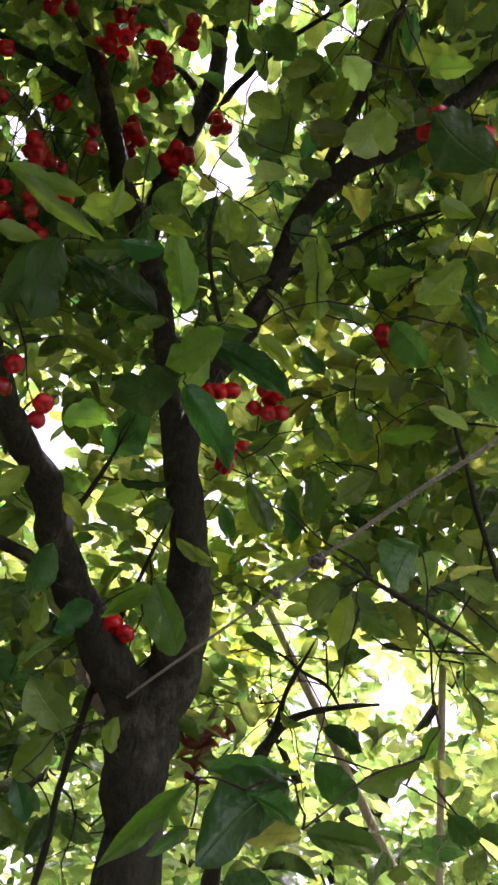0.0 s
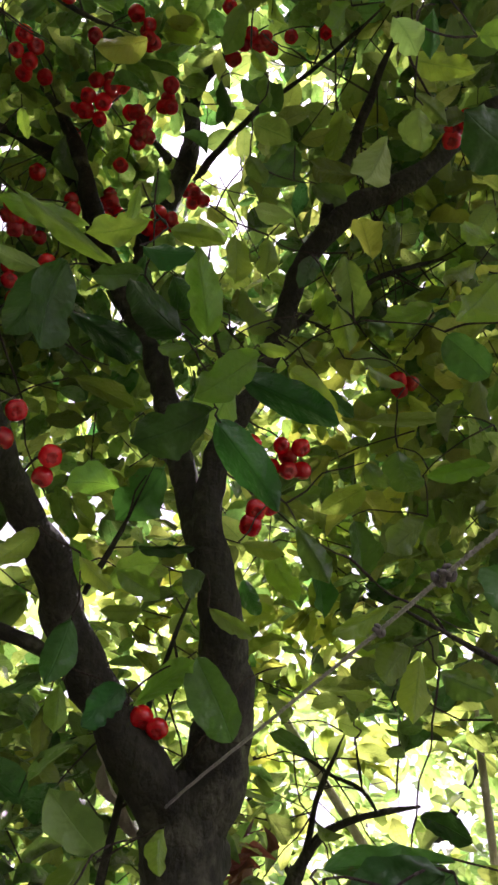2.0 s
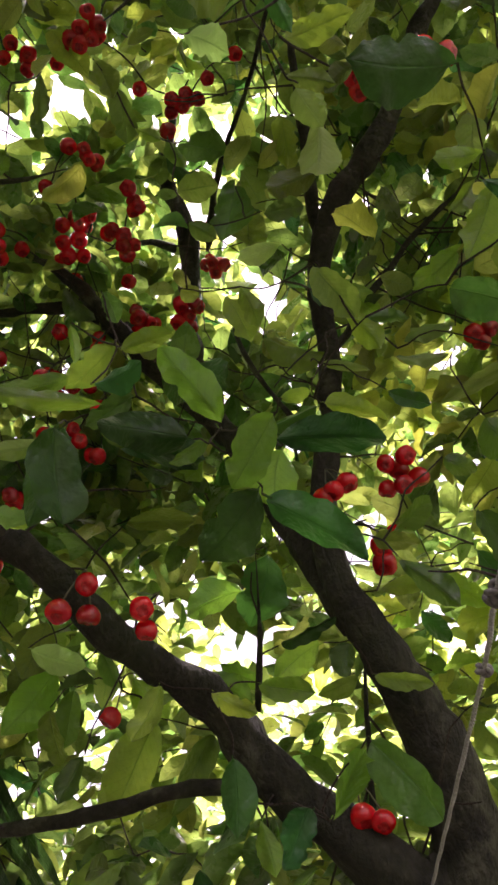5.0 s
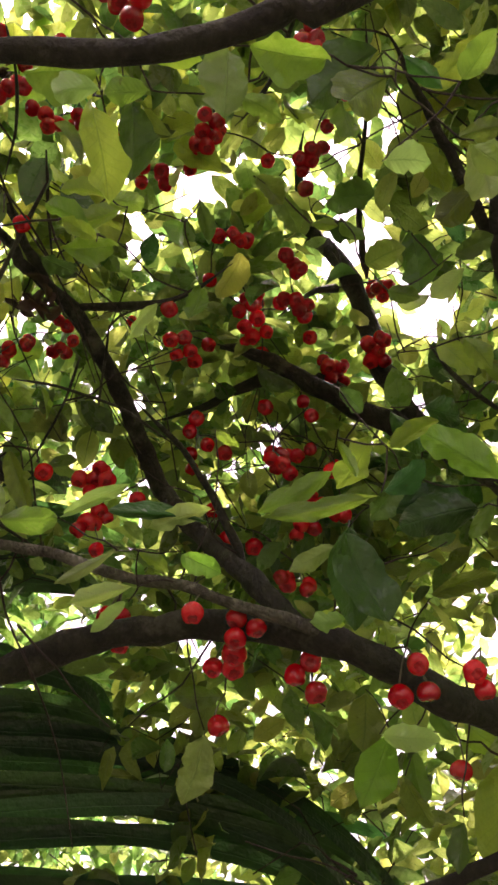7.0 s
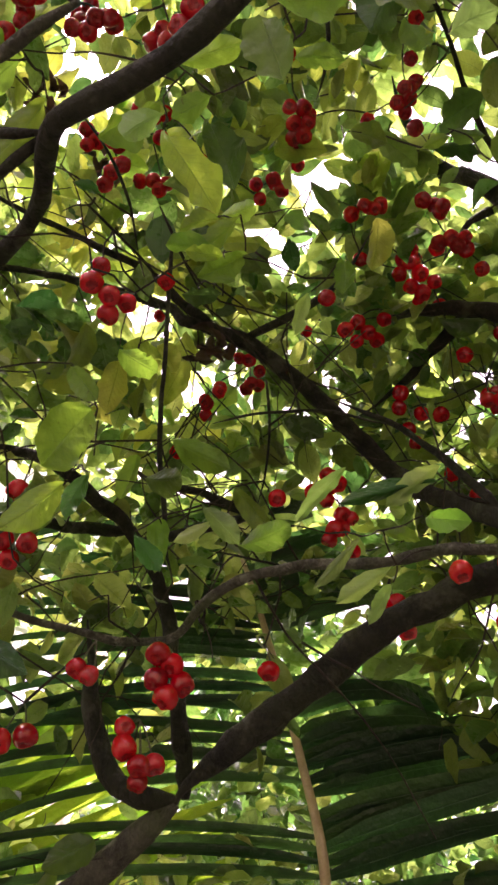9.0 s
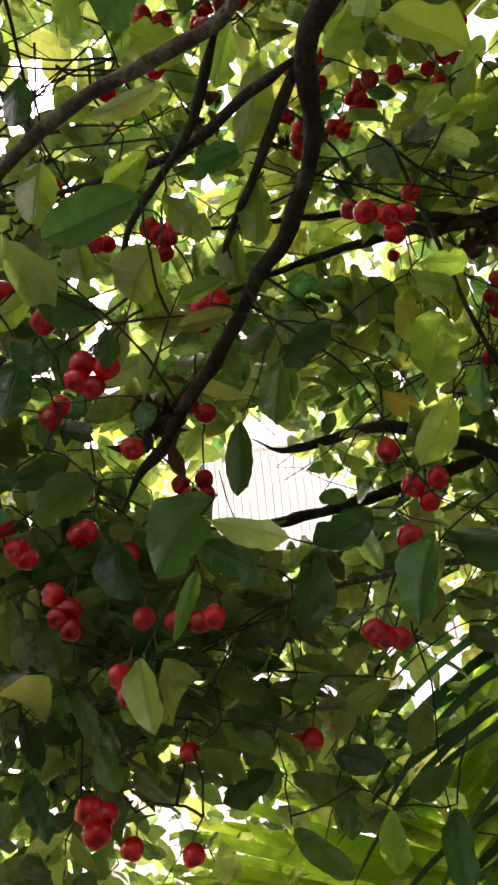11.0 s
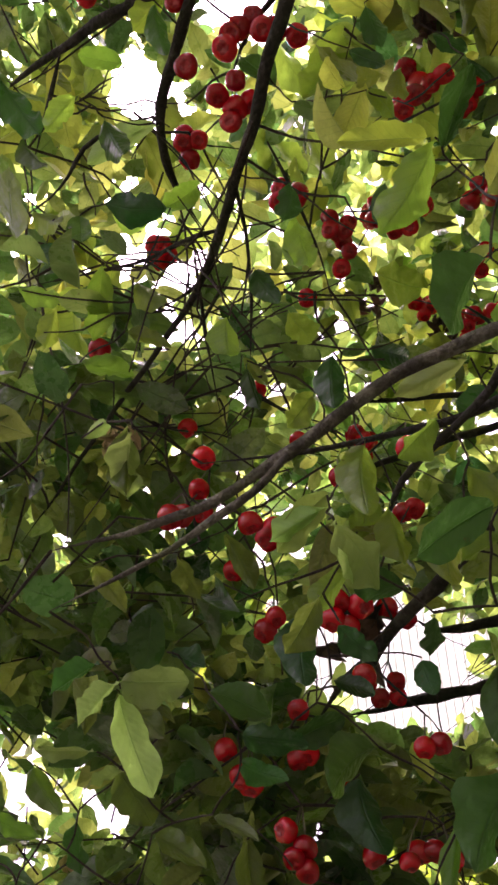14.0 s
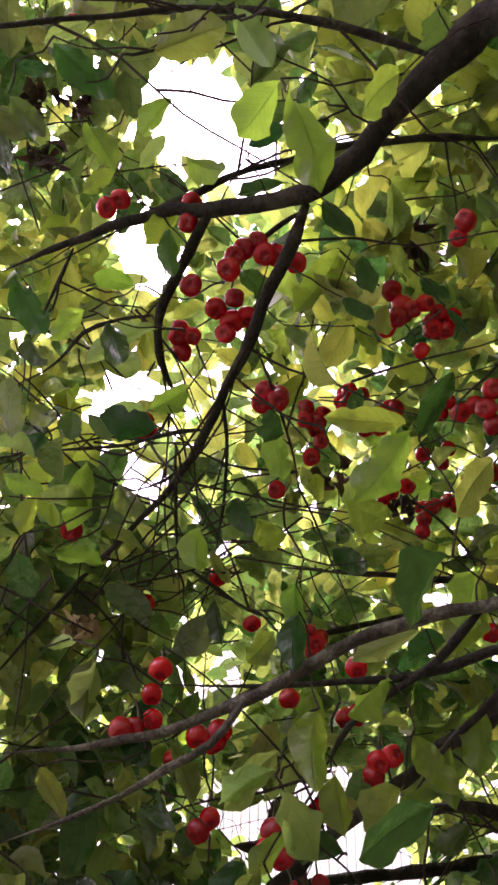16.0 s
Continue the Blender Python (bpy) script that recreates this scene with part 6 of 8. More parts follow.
opening((-0.05, -0.24, 1.59), (0.12, -1.01, 4.49), 0.024)
opening((-0.05, -0.24, 1.59), (-0.18, -1.19, 4.43), 0.027)
opening((-0.05, -0.24, 1.59), (-1.30, -2.02, 3.66), 0.019)
opening((-0.05, -0.24, 1.59), (-1.47, -0.84, 4.16), 0.040)
opening((0.22, -0.33, 1.64), (0.36, -0.83, 4.60), 0.040)
opening((0.22, -0.33, 1.64), (0.44, -0.40, 4.63), 0.040)
opening((0.22, -0.33, 1.64), (-1.62, -0.80, 3.97), 0.054)
opening((0.22, -0.33, 1.64), (-1.48, -1.03, 4.01), 0.030)
opening((0.22, -0.33, 1.64), (-1.51, -1.78, 3.62), 0.034)
opening((0.22, -0.33, 1.64), (-0.68, -0.94, 4.44), 0.020)
opening((0.34, -0.26, 1.65), (0.67, -0.54, 4.62), 0.067)
opening((0.34, -0.26, 1.65), (0.25, -0.84, 4.59), 0.037)
opening((0.34, -0.26, 1.65), (-0.14, -1.07, 4.50), 0.030)
opening((0.34, -0.26, 1.65), (-0.43, -1.10, 4.42), 0.030)
opening((0.00, -0.23, 1.60), (-1.47, -2.37, 3.10), 0.054)
opening((0.00, -0.23, 1.60), (-1.69, -2.17, 3.14), 0.040)
opening((-0.01, 0.08, 1.60), (-2.13, 1.06, 3.49), 0.134, 0.40)
opening((-0.01, 0.08, 1.60), (-2.21, 0.14, 3.65), 0.081, 0.25)
opening((0.00, 0.00, 1.60), (-0.79, -0.15, 4.49), 0.114, 0.65)
opening((0.00, 0.00, 1.60), (-1.34, 0.11, 4.28), 0.101, 0.55)
opening((0.00, 0.00, 1.60), (-1.44, 0.42, 4.19), 0.101, 0.55)
opening((0.00, 0.00, 1.60), (-2.01, 0.79, 3.68), 0.074, 0.20)
opening((0.00, 0.00, 1.60), (-0.95, 1.00, 4.26), 0.101, 0.75)
opening((0.00, 0.00, 1.60), (-0.49, 0.39, 4.53), 0.114, 0.80)
opening((-0.01, 0.08, 1.60), (-1.38, -0.21, 4.26), 0.107, 0.70)
opening((-0.10, -0.04, 1.57), (-0.44, -0.21, 4.55), 0.134, 0.70)
opening((-0.10, -0.04, 1.57), (-1.22, -0.31, 4.34), 0.114, 0.75)
opening((-0.10, -0.04, 1.57), (-2.48, -0.25, 3.38), 0.128, 0.25)
opening((-0.10, -0.04, 1.57), (-2.49, -0.83, 3.20), 0.101, 0.25)
opening((-0.10, -0.04, 1.57), (-2.17, -0.49, 3.70), 0.074, 0.40)
opening((-0.05, -0.24, 1.59), (-0.70, -0.31, 4.52), 0.121, 0.80)
opening((0.00, -0.23, 1.60), (-1.52, -2.28, 3.17), 0.114, 0.12)
opening((-0.05, -0.24, 1.59), (-1.27, -2.07, 3.64), 0.054, 0.30)
opening((0.22, -0.33, 1.64), (-0.00, -0.25, 4.63), 0.101, 0.85)
opening((0.34, -0.26, 1.65), (0.55, -0.07, 4.64), 0.134, 0.75)
opening((0.34, -0.26, 1.65), (-0.68, -0.36, 4.47), 0.101, 0.85)
opening((-0.01, 0.03, 1.60), (-2.30, 0.69, 3.41), 0.134, 0.06)
opening((-0.04, 0.26, 1.55), (-0.42, 1.99, 3.97), 0.154, 0.75)
opening((-0.04, 0.26, 1.55), (-0.80, 2.32, 3.59), 0.114, 0.75)
opening((-0.04, 0.26, 1.55), (-0.00, 1.46, 4.30), 0.087, 0.80)
opening((-0.11, -0.06, 1.57), (-1.13, -1.10, 4.19), 0.074, 0.60)
opening((-0.01, 0.03, 1.60), (-2.03, 0.34, 3.79), 0.067, 0.15)
opening((-0.10, -0.19, 1.57), (-1.73, -2.08, 3.24), 0.074, 0.15)
opening((-0.10, -0.19, 1.57), (-2.38, -0.86, 3.40), 0.081, 0.15)
opening((-0.10, -0.19, 1.57), (-2.23, -1.33, 3.35), 0.060, 0.30)
opening((-0.05, -0.06, 1.41), (0.01, 2.47, 3.02), 0.134, 0.80)
opening((0.03, 0.14, 1.58), (-1.06, 2.11, 3.56), 0.101, 0.50)
opening((-0.01, 0.08, 1.60), (-2.02, 0.73, 3.74), 0.087, 0.80)
opening((-0.10, -0.15, 1.57), (-2.30, -1.18, 3.34), 0.107, 0.25)
opening((-0.10, -0.15, 1.57), (-2.29, -0.59, 3.58), 0.081, 0.30)
opening((-0.04, 0.26, 1.55), (-1.28, 0.94, 4.19), 0.040, 0.40)
opening((-0.04, 0.26, 1.55), (-0.74, 1.28, 4.28), 0.040, 0.35)
opening((-0.11, -0.13, 1.57), (-0.83, -1.40, 4.19), 0.044, 0.20)
opening((-0.11, -0.13, 1.57), (-0.94, -1.22, 4.24), 0.044, 0.20)
opening((-0.11, -0.13, 1.57), (-1.15, -1.33, 4.12), 0.040, 0.20)
opening((-0.11, -0.13, 1.57), (-1.26, -1.14, 4.15), 0.040, 0.35)
opening((-0.11, -0.13, 1.57), (-1.73, -1.36, 3.77), 0.047, 0.20)
opening((-0.01, 0.03, 1.60), (-1.15, 0.95, 4.22), 0.040, 0.15)
opening((0.09, -0.23, 1.61), (-1.31, -1.57, 3.90), 0.040, 0.15)
opening((0.09, -0.23, 1.61), (-1.52, -1.20, 3.95), 0.040, 0.15)
opening((0.09, -0.23, 1.61), (-1.14, -2.10, 3.61), 0.044, 0.20)
opening((0.09, -0.23, 1.61), (-1.75, -1.81, 3.39), 0.044, 0.20)
opening((0.09, -0.23, 1.61), (-0.83, -1.09, 4.34), 0.040, 0.30)
opening((-0.07, -0.23, 1.58), (-1.23, -1.54, 4.02), 0.037, 0.25)
opening((-0.07, -0.23, 1.58), (-1.79, -1.95, 3.34), 0.037, 0.20)
opening((-0.07, -0.23, 1.58), (-1.98, -1.19, 3.69), 0.044, 0.30)
opening((0.30, -0.28, 1.65), (-1.15, -1.03, 4.17), 0.040, 0.25)
opening((0.30, -0.28, 1.65), (-1.42, -1.40, 3.84), 0.074, 0.55)
opening((0.30, -0.28, 1.65), (-0.72, -0.90, 4.40), 0.037, 0.40)
opening((0.30, -0.28, 1.65), (0.83, -0.78, 4.56), 0.034, 0.30)
opening((-0.12, 0.01, 1.43), (-0.71, 2.63, 2.76), 0.040, 0.40)
opening((-0.12, 0.01, 1.43), (-1.08, 0.73, 4.18), 0.040, 0.50)
opening((-0.01, 0.07, 1.60), (-1.64, 0.01, 4.12), 0.034, 0.30)
opening((-0.01, 0.07, 1.60), (-1.78, 1.06, 3.81), 0.034, 0.30)
opening((-0.01, 0.07, 1.60), (-2.40, 0.23, 3.41), 0.032, 0.40)
opening((-0.01, 0.07, 1.60), (-1.99, 0.57, 3.80), 0.054, 0.06)
opening((-0.01, 0.03, 1.60), (-2.01, 0.62, 3.75), 0.030, 0.10)


LATE_OPENINGS = OPENINGS[-27:]
del OPENINGS[-27:]
# places where the leaves in front of the palms and the roof sheet are few, and how deep they reach
SHALLOW = (
    ((-0.11, -0.06, 1.57), (-2.55, -0.33, 3.63), 0.070, 0.15, 2.4),
    ((-0.11, -0.06, 1.57), (-2.77, -0.18, 3.53), 0.060, 0.15, 2.4),
    ((-0.11, -0.06, 1.57), (-2.85, -0.58, 3.41), 0.075, 0.15, 2.4),
    ((-0.11, -0.06, 1.57), (-2.73, -0.94, 3.41), 0.055, 0.15, 2.4),
    ((-0.10, -0.19, 1.57), (-2.16, -0.99, 3.81), 0.055, 0.20, 2.4),
    ((-0.10, -0.19, 1.57), (-2.39, -1.28, 3.60), 0.060, 0.20, 2.4),
    ((-0.10, -0.19, 1.57), (-2.68, -1.24, 3.48), 0.065, 0.20, 2.4),
    ((-0.10, -0.19, 1.57), (-2.46, -1.64, 3.45), 0.060, 0.20, 2.4),
    ((0.21, -0.33, 1.64), (-1.70, -0.90, 4.09), 0.062, 0.08, 9.0),
    ((0.21, -0.33, 1.64), (-1.82, -0.73, 4.08), 0.062, 0.08, 9.0),
    ((0.21, -0.33, 1.64), (-1.56, -1.11, 4.10), 0.036, 0.08, 9.0),
    ((-0.01, 0.07, 1.60), (-2.27, 1.48, 3.62), 0.070, 0.15, 1.95),
    ((-0.01, 0.07, 1.60), (-2.38, 1.05, 3.65), 0.060, 0.10, 1.95),
    ((-0.01, 0.07, 1.60), (-2.74, 0.41, 3.58), 0.060, 0.30, 1.95),
    ((0.00, 0.00, 1.60), (-2.25, 1.49, 3.51), 0.060, 0.20, 1.95),
    ((0.00, 0.00, 1.60), (-2.43, 1.00, 3.59), 0.060, 0.20, 1.95),
    ((0.03, 0.14, 1.58), (-2.25, 1.61, 3.57), 0.080, 0.20, 1.95),
    ((0.00, -0.23, 1.60), (-1.67, -2.61, 3.32), 0.060, 0.05, 99.0),
    ((0.00, -0.23, 1.60), (-1.90, -2.45, 3.29), 0.060, 0.05, 99.0),
    ((0.00, -0.23, 1.60), (-2.07, -2.26, 3.30), 0.040, 0.05, 99.0),
    ((-0.10, -0.22, 1.57), (-1.75, -2.54, 3.43), 0.050, 0.05, 99.0),
    ((-0.01, 0.07, 1.60), (-2.50, 0.68, 3.65), 0.045, 0.03, 2.15),
    ((-0.01, 0.07, 1.60), (-2.36, 0.86, 3.69), 0.045, 0.03, 2.15),
    ((-0.01, 0.07, 1.60), (-2.40, 1.05, 3.64), 0.040, 0.05, 2.15),
    ((-0.01, 0.07, 1.60), (-2.64, 0.82, 3.56), 0.050, 0.03, 2.15),
    ((-0.01, 0.07, 1.60), (-2.55, 1.09, 3.56), 0.050, 0.03, 2.15),
    ((-0.01, 0.07, 1.60), (-2.44, 1.33, 3.56), 0.050, 0.05, 2.15),
    ((-0.01, 0.07, 1.60), (-2.19, 1.49, 3.66), 0.050, 0.10, 2.15),
    ((-0.01, 0.07, 1.60), (-2.28, 1.75, 3.57), 0.050, 0.05, 2.15),
    ((-0.01, 0.07, 1.60), (-2.68, 0.34, 3.63), 0.050, 0.10, 2.15),
    ((-0.11, -0.06, 1.57), (-2.21, -0.21, 3.85), 0.045, 0.08, 2.30),
    ((-0.11, -0.06, 1.57), (-2.22, -0.42, 3.80), 0.040, 0.08, 2.30),
    ((-0.11, -0.06, 1.57), (-2.33, -0.04, 3.81), 0.040, 0.08, 2.30),
    ((-0.11, -0.06, 1.57), (-2.00, -0.11, 3.99), 0.035, 0.15, 2.30),
    ((-0.11, -0.06, 1.57), (-2.03, -0.45, 3.90), 0.030, 0.15, 2.30),
    ((-0.11, -0.06, 1.57), (-2.54, -0.43, 3.62), 0.045, 0.08, 2.30),
    ((-0.11, -0.06, 1.57), (-2.53, -0.64, 3.58), 0.030, 0.08, 2.30),
    ((-0.11, -0.06, 1.57), (-2.82, -0.38, 3.47), 0.045, 0.10, 2.30),
    ((-0.11, -0.06, 1.57), (-2.21, -0.80, 3.73), 0.030, 0.15, 2.30),
    ((-0.11, -0.06, 1.57), (-2.70, -1.29, 3.36), 0.040, 0.10, 2.30),
    ((-0.01, 0.07, 1.60), (-2.14, 0.04, 3.94), 0.030, 0.15, 2.30),
    ((-0.01, 0.07, 1.60), (-2.16, 0.24, 3.90), 0.030, 0.15, 2.30),
    ((-0.01, 0.07, 1.60), (-2.36, 0.13, 3.82), 0.035, 0.10, 2.30),
    ((-0.01, 0.07, 1.60), (-1.94, 0.11, 4.03), 0.025, 0.20, 2.30),
    ((-0.01, 0.07, 1.60), (-2.02, 0.45, 3.93), 0.030, 0.20, 2.30),
    ((-0.11, -0.06, 1.57), (-2.05, 0.04, 3.99), 0.035, 0.15, 2.30),
    ((-0.11, -0.06, 1.57), (-2.23, 0.12, 3.90), 0.035, 0.15, 2.30),
    ((0.21, -0.33, 1.64), (-1.62, -1.04, 4.09), 0.050, 0.05, 9.00),
    ((0.21, -0.33, 1.64), (-1.72, -0.82, 4.10), 0.050, 0.05, 9.00),
    ((0.21, -0.33, 1.64), (-1.85, -0.68, 4.08), 0.045, 0.05, 9.00),
    ((0.30, -0.28, 1.65), (-1.85, -0.91, 4.09), 0.050, 0.05, 9.00),
    ((0.09, -0.23, 1.61), (-1.73, -0.78, 4.10), 0.050, 0.08, 9.00),
    ((0.21, -0.33, 1.64), (-1.35, -1.43, 4.12), 0.028, 0.05, 9.00),
    ((-0.05, -0.24, 1.59), (-1.07, -1.48, 4.13), 0.030, 0.05, 9.00),
    ((-0.05, -0.24, 1.59), (-1.39, -2.08, 3.74), 0.030, 0.10, 9.00),
    ((-0.11, -0.13, 1.57), (-2.55, -0.59, 3.67), 0.045, 0.10, 2.30),
    ((-0.11, -0.13, 1.57), (-2.81, -0.63, 3.53), 0.045, 0.10, 2.30),
    ((-0.11, -0.13, 1.57), (-2.34, -0.58, 3.78), 0.035, 0.15, 2.30),
    ((-0.11, -0.13, 1.57), (-2.46, -0.39, 3.78), 0.035, 0.15, 2.30),
    ((-0.11, -0.13, 1.57), (-2.73, -1.13, 3.43), 0.040, 0.15, 2.30),
    ((0.30, -0.28, 1.65), (0.49, 0.37, 4.96), 0.050, 0.50, 99.00),
    ((0.30, -0.28, 1.65), (0.19, 0.36, 4.87), 0.045, 0.50, 99.00),
    ((0.30, -0.28, 1.65), (0.61, 0.25, 4.97), 0.040, 0.50, 99.00),
    ((0.30, -0.28, 1.65), (-0.11, 0.22, 4.76), 0.040, 0.60, 99.00),
    ((0.30, -0.28, 1.65), (0.91, -0.97, 4.87), 0.040, 0.50, 99.00),
)


def thinned(points, scale=1.0):
    """Which points keep their leaf in the smaller thin places."""
    dice = np.random.default_rng(41)
    keep = np.ones(len(points), dtype=bool)
    for start, c, reach, share, deep in [(*o, 99.0) for o in LATE_OPENINGS] + [(np.array(a), unit(np.subtract(b, a)), r, q, d) for a, b, r, q, d in SHALLOW]:
        way = points - start
        far = np.linalg.norm(way, axis=1)
        way /= far[:, None]
        inside = (np.arccos(np.clip(way @ c, -1, 1)) < reach * scale * dice.uniform(0.75, 1.2, len(points))) & (far < deep)
        keep &= ~inside | (dice.random(len(points)) < share)
    return keep


def broken(points):
    """Which points lie clear of the last few openings."""
    keep = np.ones(len(points), dtype=bool)
    for start, c, reach, share in LATE_OPENINGS[24:27]:
        way = points - start
        way /= np.linalg.norm(way, axis=1)[:, None]
        keep &= np.arccos(np.clip(way @ c, -1, 1)) > reach * 0.55
    return keep


def shut(points, scale=1.0, whole=True):
    """Which points keep their leaf: clear of the full openings, or thinned out in the others."""
    keep = np.ones(len(points), dtype=bool)
    for start, c, reach, share in OPENINGS:
        if whole != (share == 0):
            continue
        way = points - start
        way /= np.linalg.norm(way, axis=1)[:, None]
        inside = np.arccos(np.clip(way @ c, -1, 1)) < reach * scale * rng.uniform(0.75, 1.2, len(points))
        keep &= ~inside | (rng.random(len(points)) < share)
    return keep


# standing places under the tree and the way in which the boughs show clear of leaves from there
STANDS = (
    ((-0.12, 0.01, 1.43), (-0.07, 0.62, 0.78)),
    ((-0.04, 0.24, 1.54), (-0.19, 0.46, 0.86)),
    ((0.01, 0.06, 1.60), (-0.37, 0.33, 0.87)),
    ((-0.01, 0.07, 1.60), (-0.44, 0.16, 0.89)),
    ((-0.11, -0.06, 1.57), (-0.49, -0.17, 0.86)),
    ((-0.10, -0.22, 1.57), (-0.35, -0.35, 0.87)),
    ((0.16, -0.31, 1.63), (-0.33, -0.24, 0.92)),
    ((0.30, -0.28, 1.65), (-0.27, -0.15, 0.95)),
)


def clear(points):
    """Which points do not hide a bough or a bunch of fruit that hangs free."""
    marks = np.vstack([line[::4, :3] for _, line in bough_lines if line[len(line) // 2, 3] > 0.005] + fruit_places)
    keep = np.ones(len(points), dtype=bool)
    for stand, heading in STANDS:
        to, at = points - np.array(stand), marks - np.array(stand)
        far, deep = np.linalg.norm(to, axis=1), np.linalg.norm(at, axis=1)
        to, at = to / far[:, None], at / deep[:, None]
        some, these = np.where(to @ np.array(heading) > 0.84)[0], np.where(at @ np.array(heading) > 0.82)[0]
        near = (to[some] @ at[these].T > math.cos(0.03)) & (far[some][:, None] < deep[these][None] + 0.02)
        keep[some[near.any(1)]] = False
    return keep | (rng.random(len(points)) < 0.1)


THICKETS = []


def thicket(near, far, spread, count):
    """Sprigs crowded together between two places."""
    u = rng.random(count)[:, None]
    THICKETS.append(np.array(near) * (1 - u) + np.array(far) * u + rng.normal(0, spread, (count, 3)))


thicket((-0.472, 1.416, 2.132), (-0.647, 2.026, 2.428), 0.20, 30)
thicket((0.089, 1.381, 2.085), (0.140, 1.924, 2.337), 0.20, 20)
thicket((0.658, -0.605, 3.073), (0.806, -0.766, 3.738), 0.20, 30)
thicket((-0.780, -0.812, 2.430), (-1.218, -1.155, 2.933), 0.22, 70)
thicket((-0.752, -0.823, 2.654), (-1.052, -1.073, 3.109), 0.20, 50)
thicket((-0.362, -0.925, 2.772), (-0.539, -1.317, 3.447), 0.30, 55)
thicket((-0.586, -1.008, 2.632), (-0.893, -1.446, 3.227), 0.25, 35)
thicket((-0.512, -1.162, 2.539), (-0.775, -1.689, 3.080), 0.22, 35)
thicket((-0.227, -0.825, 2.672), (-0.577, -1.173, 3.301), 0.25, 45)
thicket((-0.375, -0.822, 2.576), (-0.761, -1.125, 3.076), 0.22, 5)
thicket((0.136, 0.732, 3.184), (0.196, 0.997, 3.775), 0.30, 45)
thicket((0.156, 1.048, 2.545), (0.244, 1.535, 3.041), 0.30, 35)
thicket((-0.085, 1.185, 2.844), (-0.099, 1.646, 3.371), 0.30, 8)
thicket((0.119, 0.503, 3.324), (0.184, 0.731, 4.088), 0.30, 70)
thicket((-0.546, 0.262, 3.999), (-0.686, 0.264, 4.685), 0.30, 30)
thicket((0.051, -0.039, 3.513), (-0.056, 0.042, 4.200), 0.35, 60)
thicket((0.615, -0.567, 3.194), (0.752, -0.722, 3.967), 0.30, 60)
thicket((-0.775, -0.408, 3.448), (-0.993, -0.459, 4.005), 0.30, 50)
thicket((-1.105, 0.041, 3.411), (-1.345, 0.061, 3.850), 0.30, 50)
thicket((-0.481, -0.187, 3.513), (-0.690, -0.144, 4.073), 0.30, 50)
thicket((-0.817, 0.590, 3.479), (-0.985, 0.733, 3.927), 0.30, 50)
thicket((-0.754, 0.806, 3.656), (-0.916, 0.964, 4.102), 0.28, 60)
thicket((-1.168, 0.061, 3.110), (-1.533, 0.055, 3.586), 0.25, 10)
thicket((-0.947, 0.617, 3.288), (-1.181, 0.751, 3.708), 0.25, 20)
thicket((-0.743, 0.701, 3.370), (-0.917, 0.812, 3.825), 0.25, 50)
thicket((-0.446, 1.091, 3.209), (-0.552, 1.311, 3.645), 0.20, 10)
thicket((-0.275, -0.970, 2.908), (-0.471, -1.226, 3.413), 0.22, 20)
thicket((-0.714, -0.497, 2.537), (-1.142, -0.575, 2.949), 0.25, 45)
thicket((-0.635, -0.794, 2.654), (-0.999, -0.993, 3.087), 0.20, 35)


def sprigs(starts, ways, lengths, count, size):
    """Leaf places, axes, normals and lengths along many sprigs, and the rows of their stems."""
    n = len(starts)
    sides = np.cross(ways, (0, 0, 1.0))
    sides /= np.linalg.norm(sides, axis=1)[:, None] + 1e-9
    where, axes, normals, longs = [], [], [], []
    for k in range(count):
        u = (k + 0.6) / count
        hand = 1 if k % 2 else -1
        axis = ways * (0.55 + 0.5 * u) + sides * hand * (1.15 - 0.55 * u) + rng.normal(0, 0.3, (n, 3)) - (0, 0, 0.25)
        axis /= np.linalg.norm(axis, axis=1)[:, None]
        where.append(starts + ways * (lengths * u)[:, None] - np.array((0, 0, 1.0)) * (0.16 * lengths * u * u)[:, None])
        axes.append(axis)
        normals.append(np.array((0, 0, 1.0)) + rng.normal(0, 0.62, (n, 3)))
        longs.append(size * rng.uniform(0.6, 1.25, n))
    return np.vstack(where), np.vstack(axes), np.vstack(normals), np.concatenate(longs)


rng = np.random.default_rng(17)
SMALL_LEAVES = [leaf_form(6, 2, 0.2, 0.18, 0.6, 0.5, 0), leaf_form(6, 2, 0.5, 0.35, 0.8, 0.8, 0), leaf_form(6, 2, 0.05, -0.15, 1.2, 0.3, 0)]
FAR_LEAF = leaf_form(4, 2, 0.25, 0.2, 0.5, 0.5, 0)
n = 3850
spots = rng.normal(0, 1, (n * 3, 3))
spots /= np.linalg.norm(spots, axis=1)[:, None]
spots *= (rng.random(n * 3) ** 0.4)[:, None]
spots = np.array((-0.35, 0.1, 3.5)) + spots * np.array((2.5, 2.5, 1.75))
far = np.linalg.norm(spots - HUB, axis=1)
spots = spots[((far > 1.9) | ((far > 1.45) & (rng.random(n * 3) < 0.12))) & (spots[:, 2] > 2.3)][:n]
# No sprigs on the unseen open side, so daylight reaches the undersides.
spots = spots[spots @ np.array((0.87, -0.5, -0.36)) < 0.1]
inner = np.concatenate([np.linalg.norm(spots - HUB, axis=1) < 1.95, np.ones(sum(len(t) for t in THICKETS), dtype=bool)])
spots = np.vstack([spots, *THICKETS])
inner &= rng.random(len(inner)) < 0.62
ways = rng.normal(0, 1, spots.shape) * (1, 1, 0.45)
ways += unit((0.2, 0.1, 0.1)) * 0.1
ways /= np.linalg.norm(ways, axis=1)[:, None]
lengths = rng.uniform(0.16, 0.36, len(spots))
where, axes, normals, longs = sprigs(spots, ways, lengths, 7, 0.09)
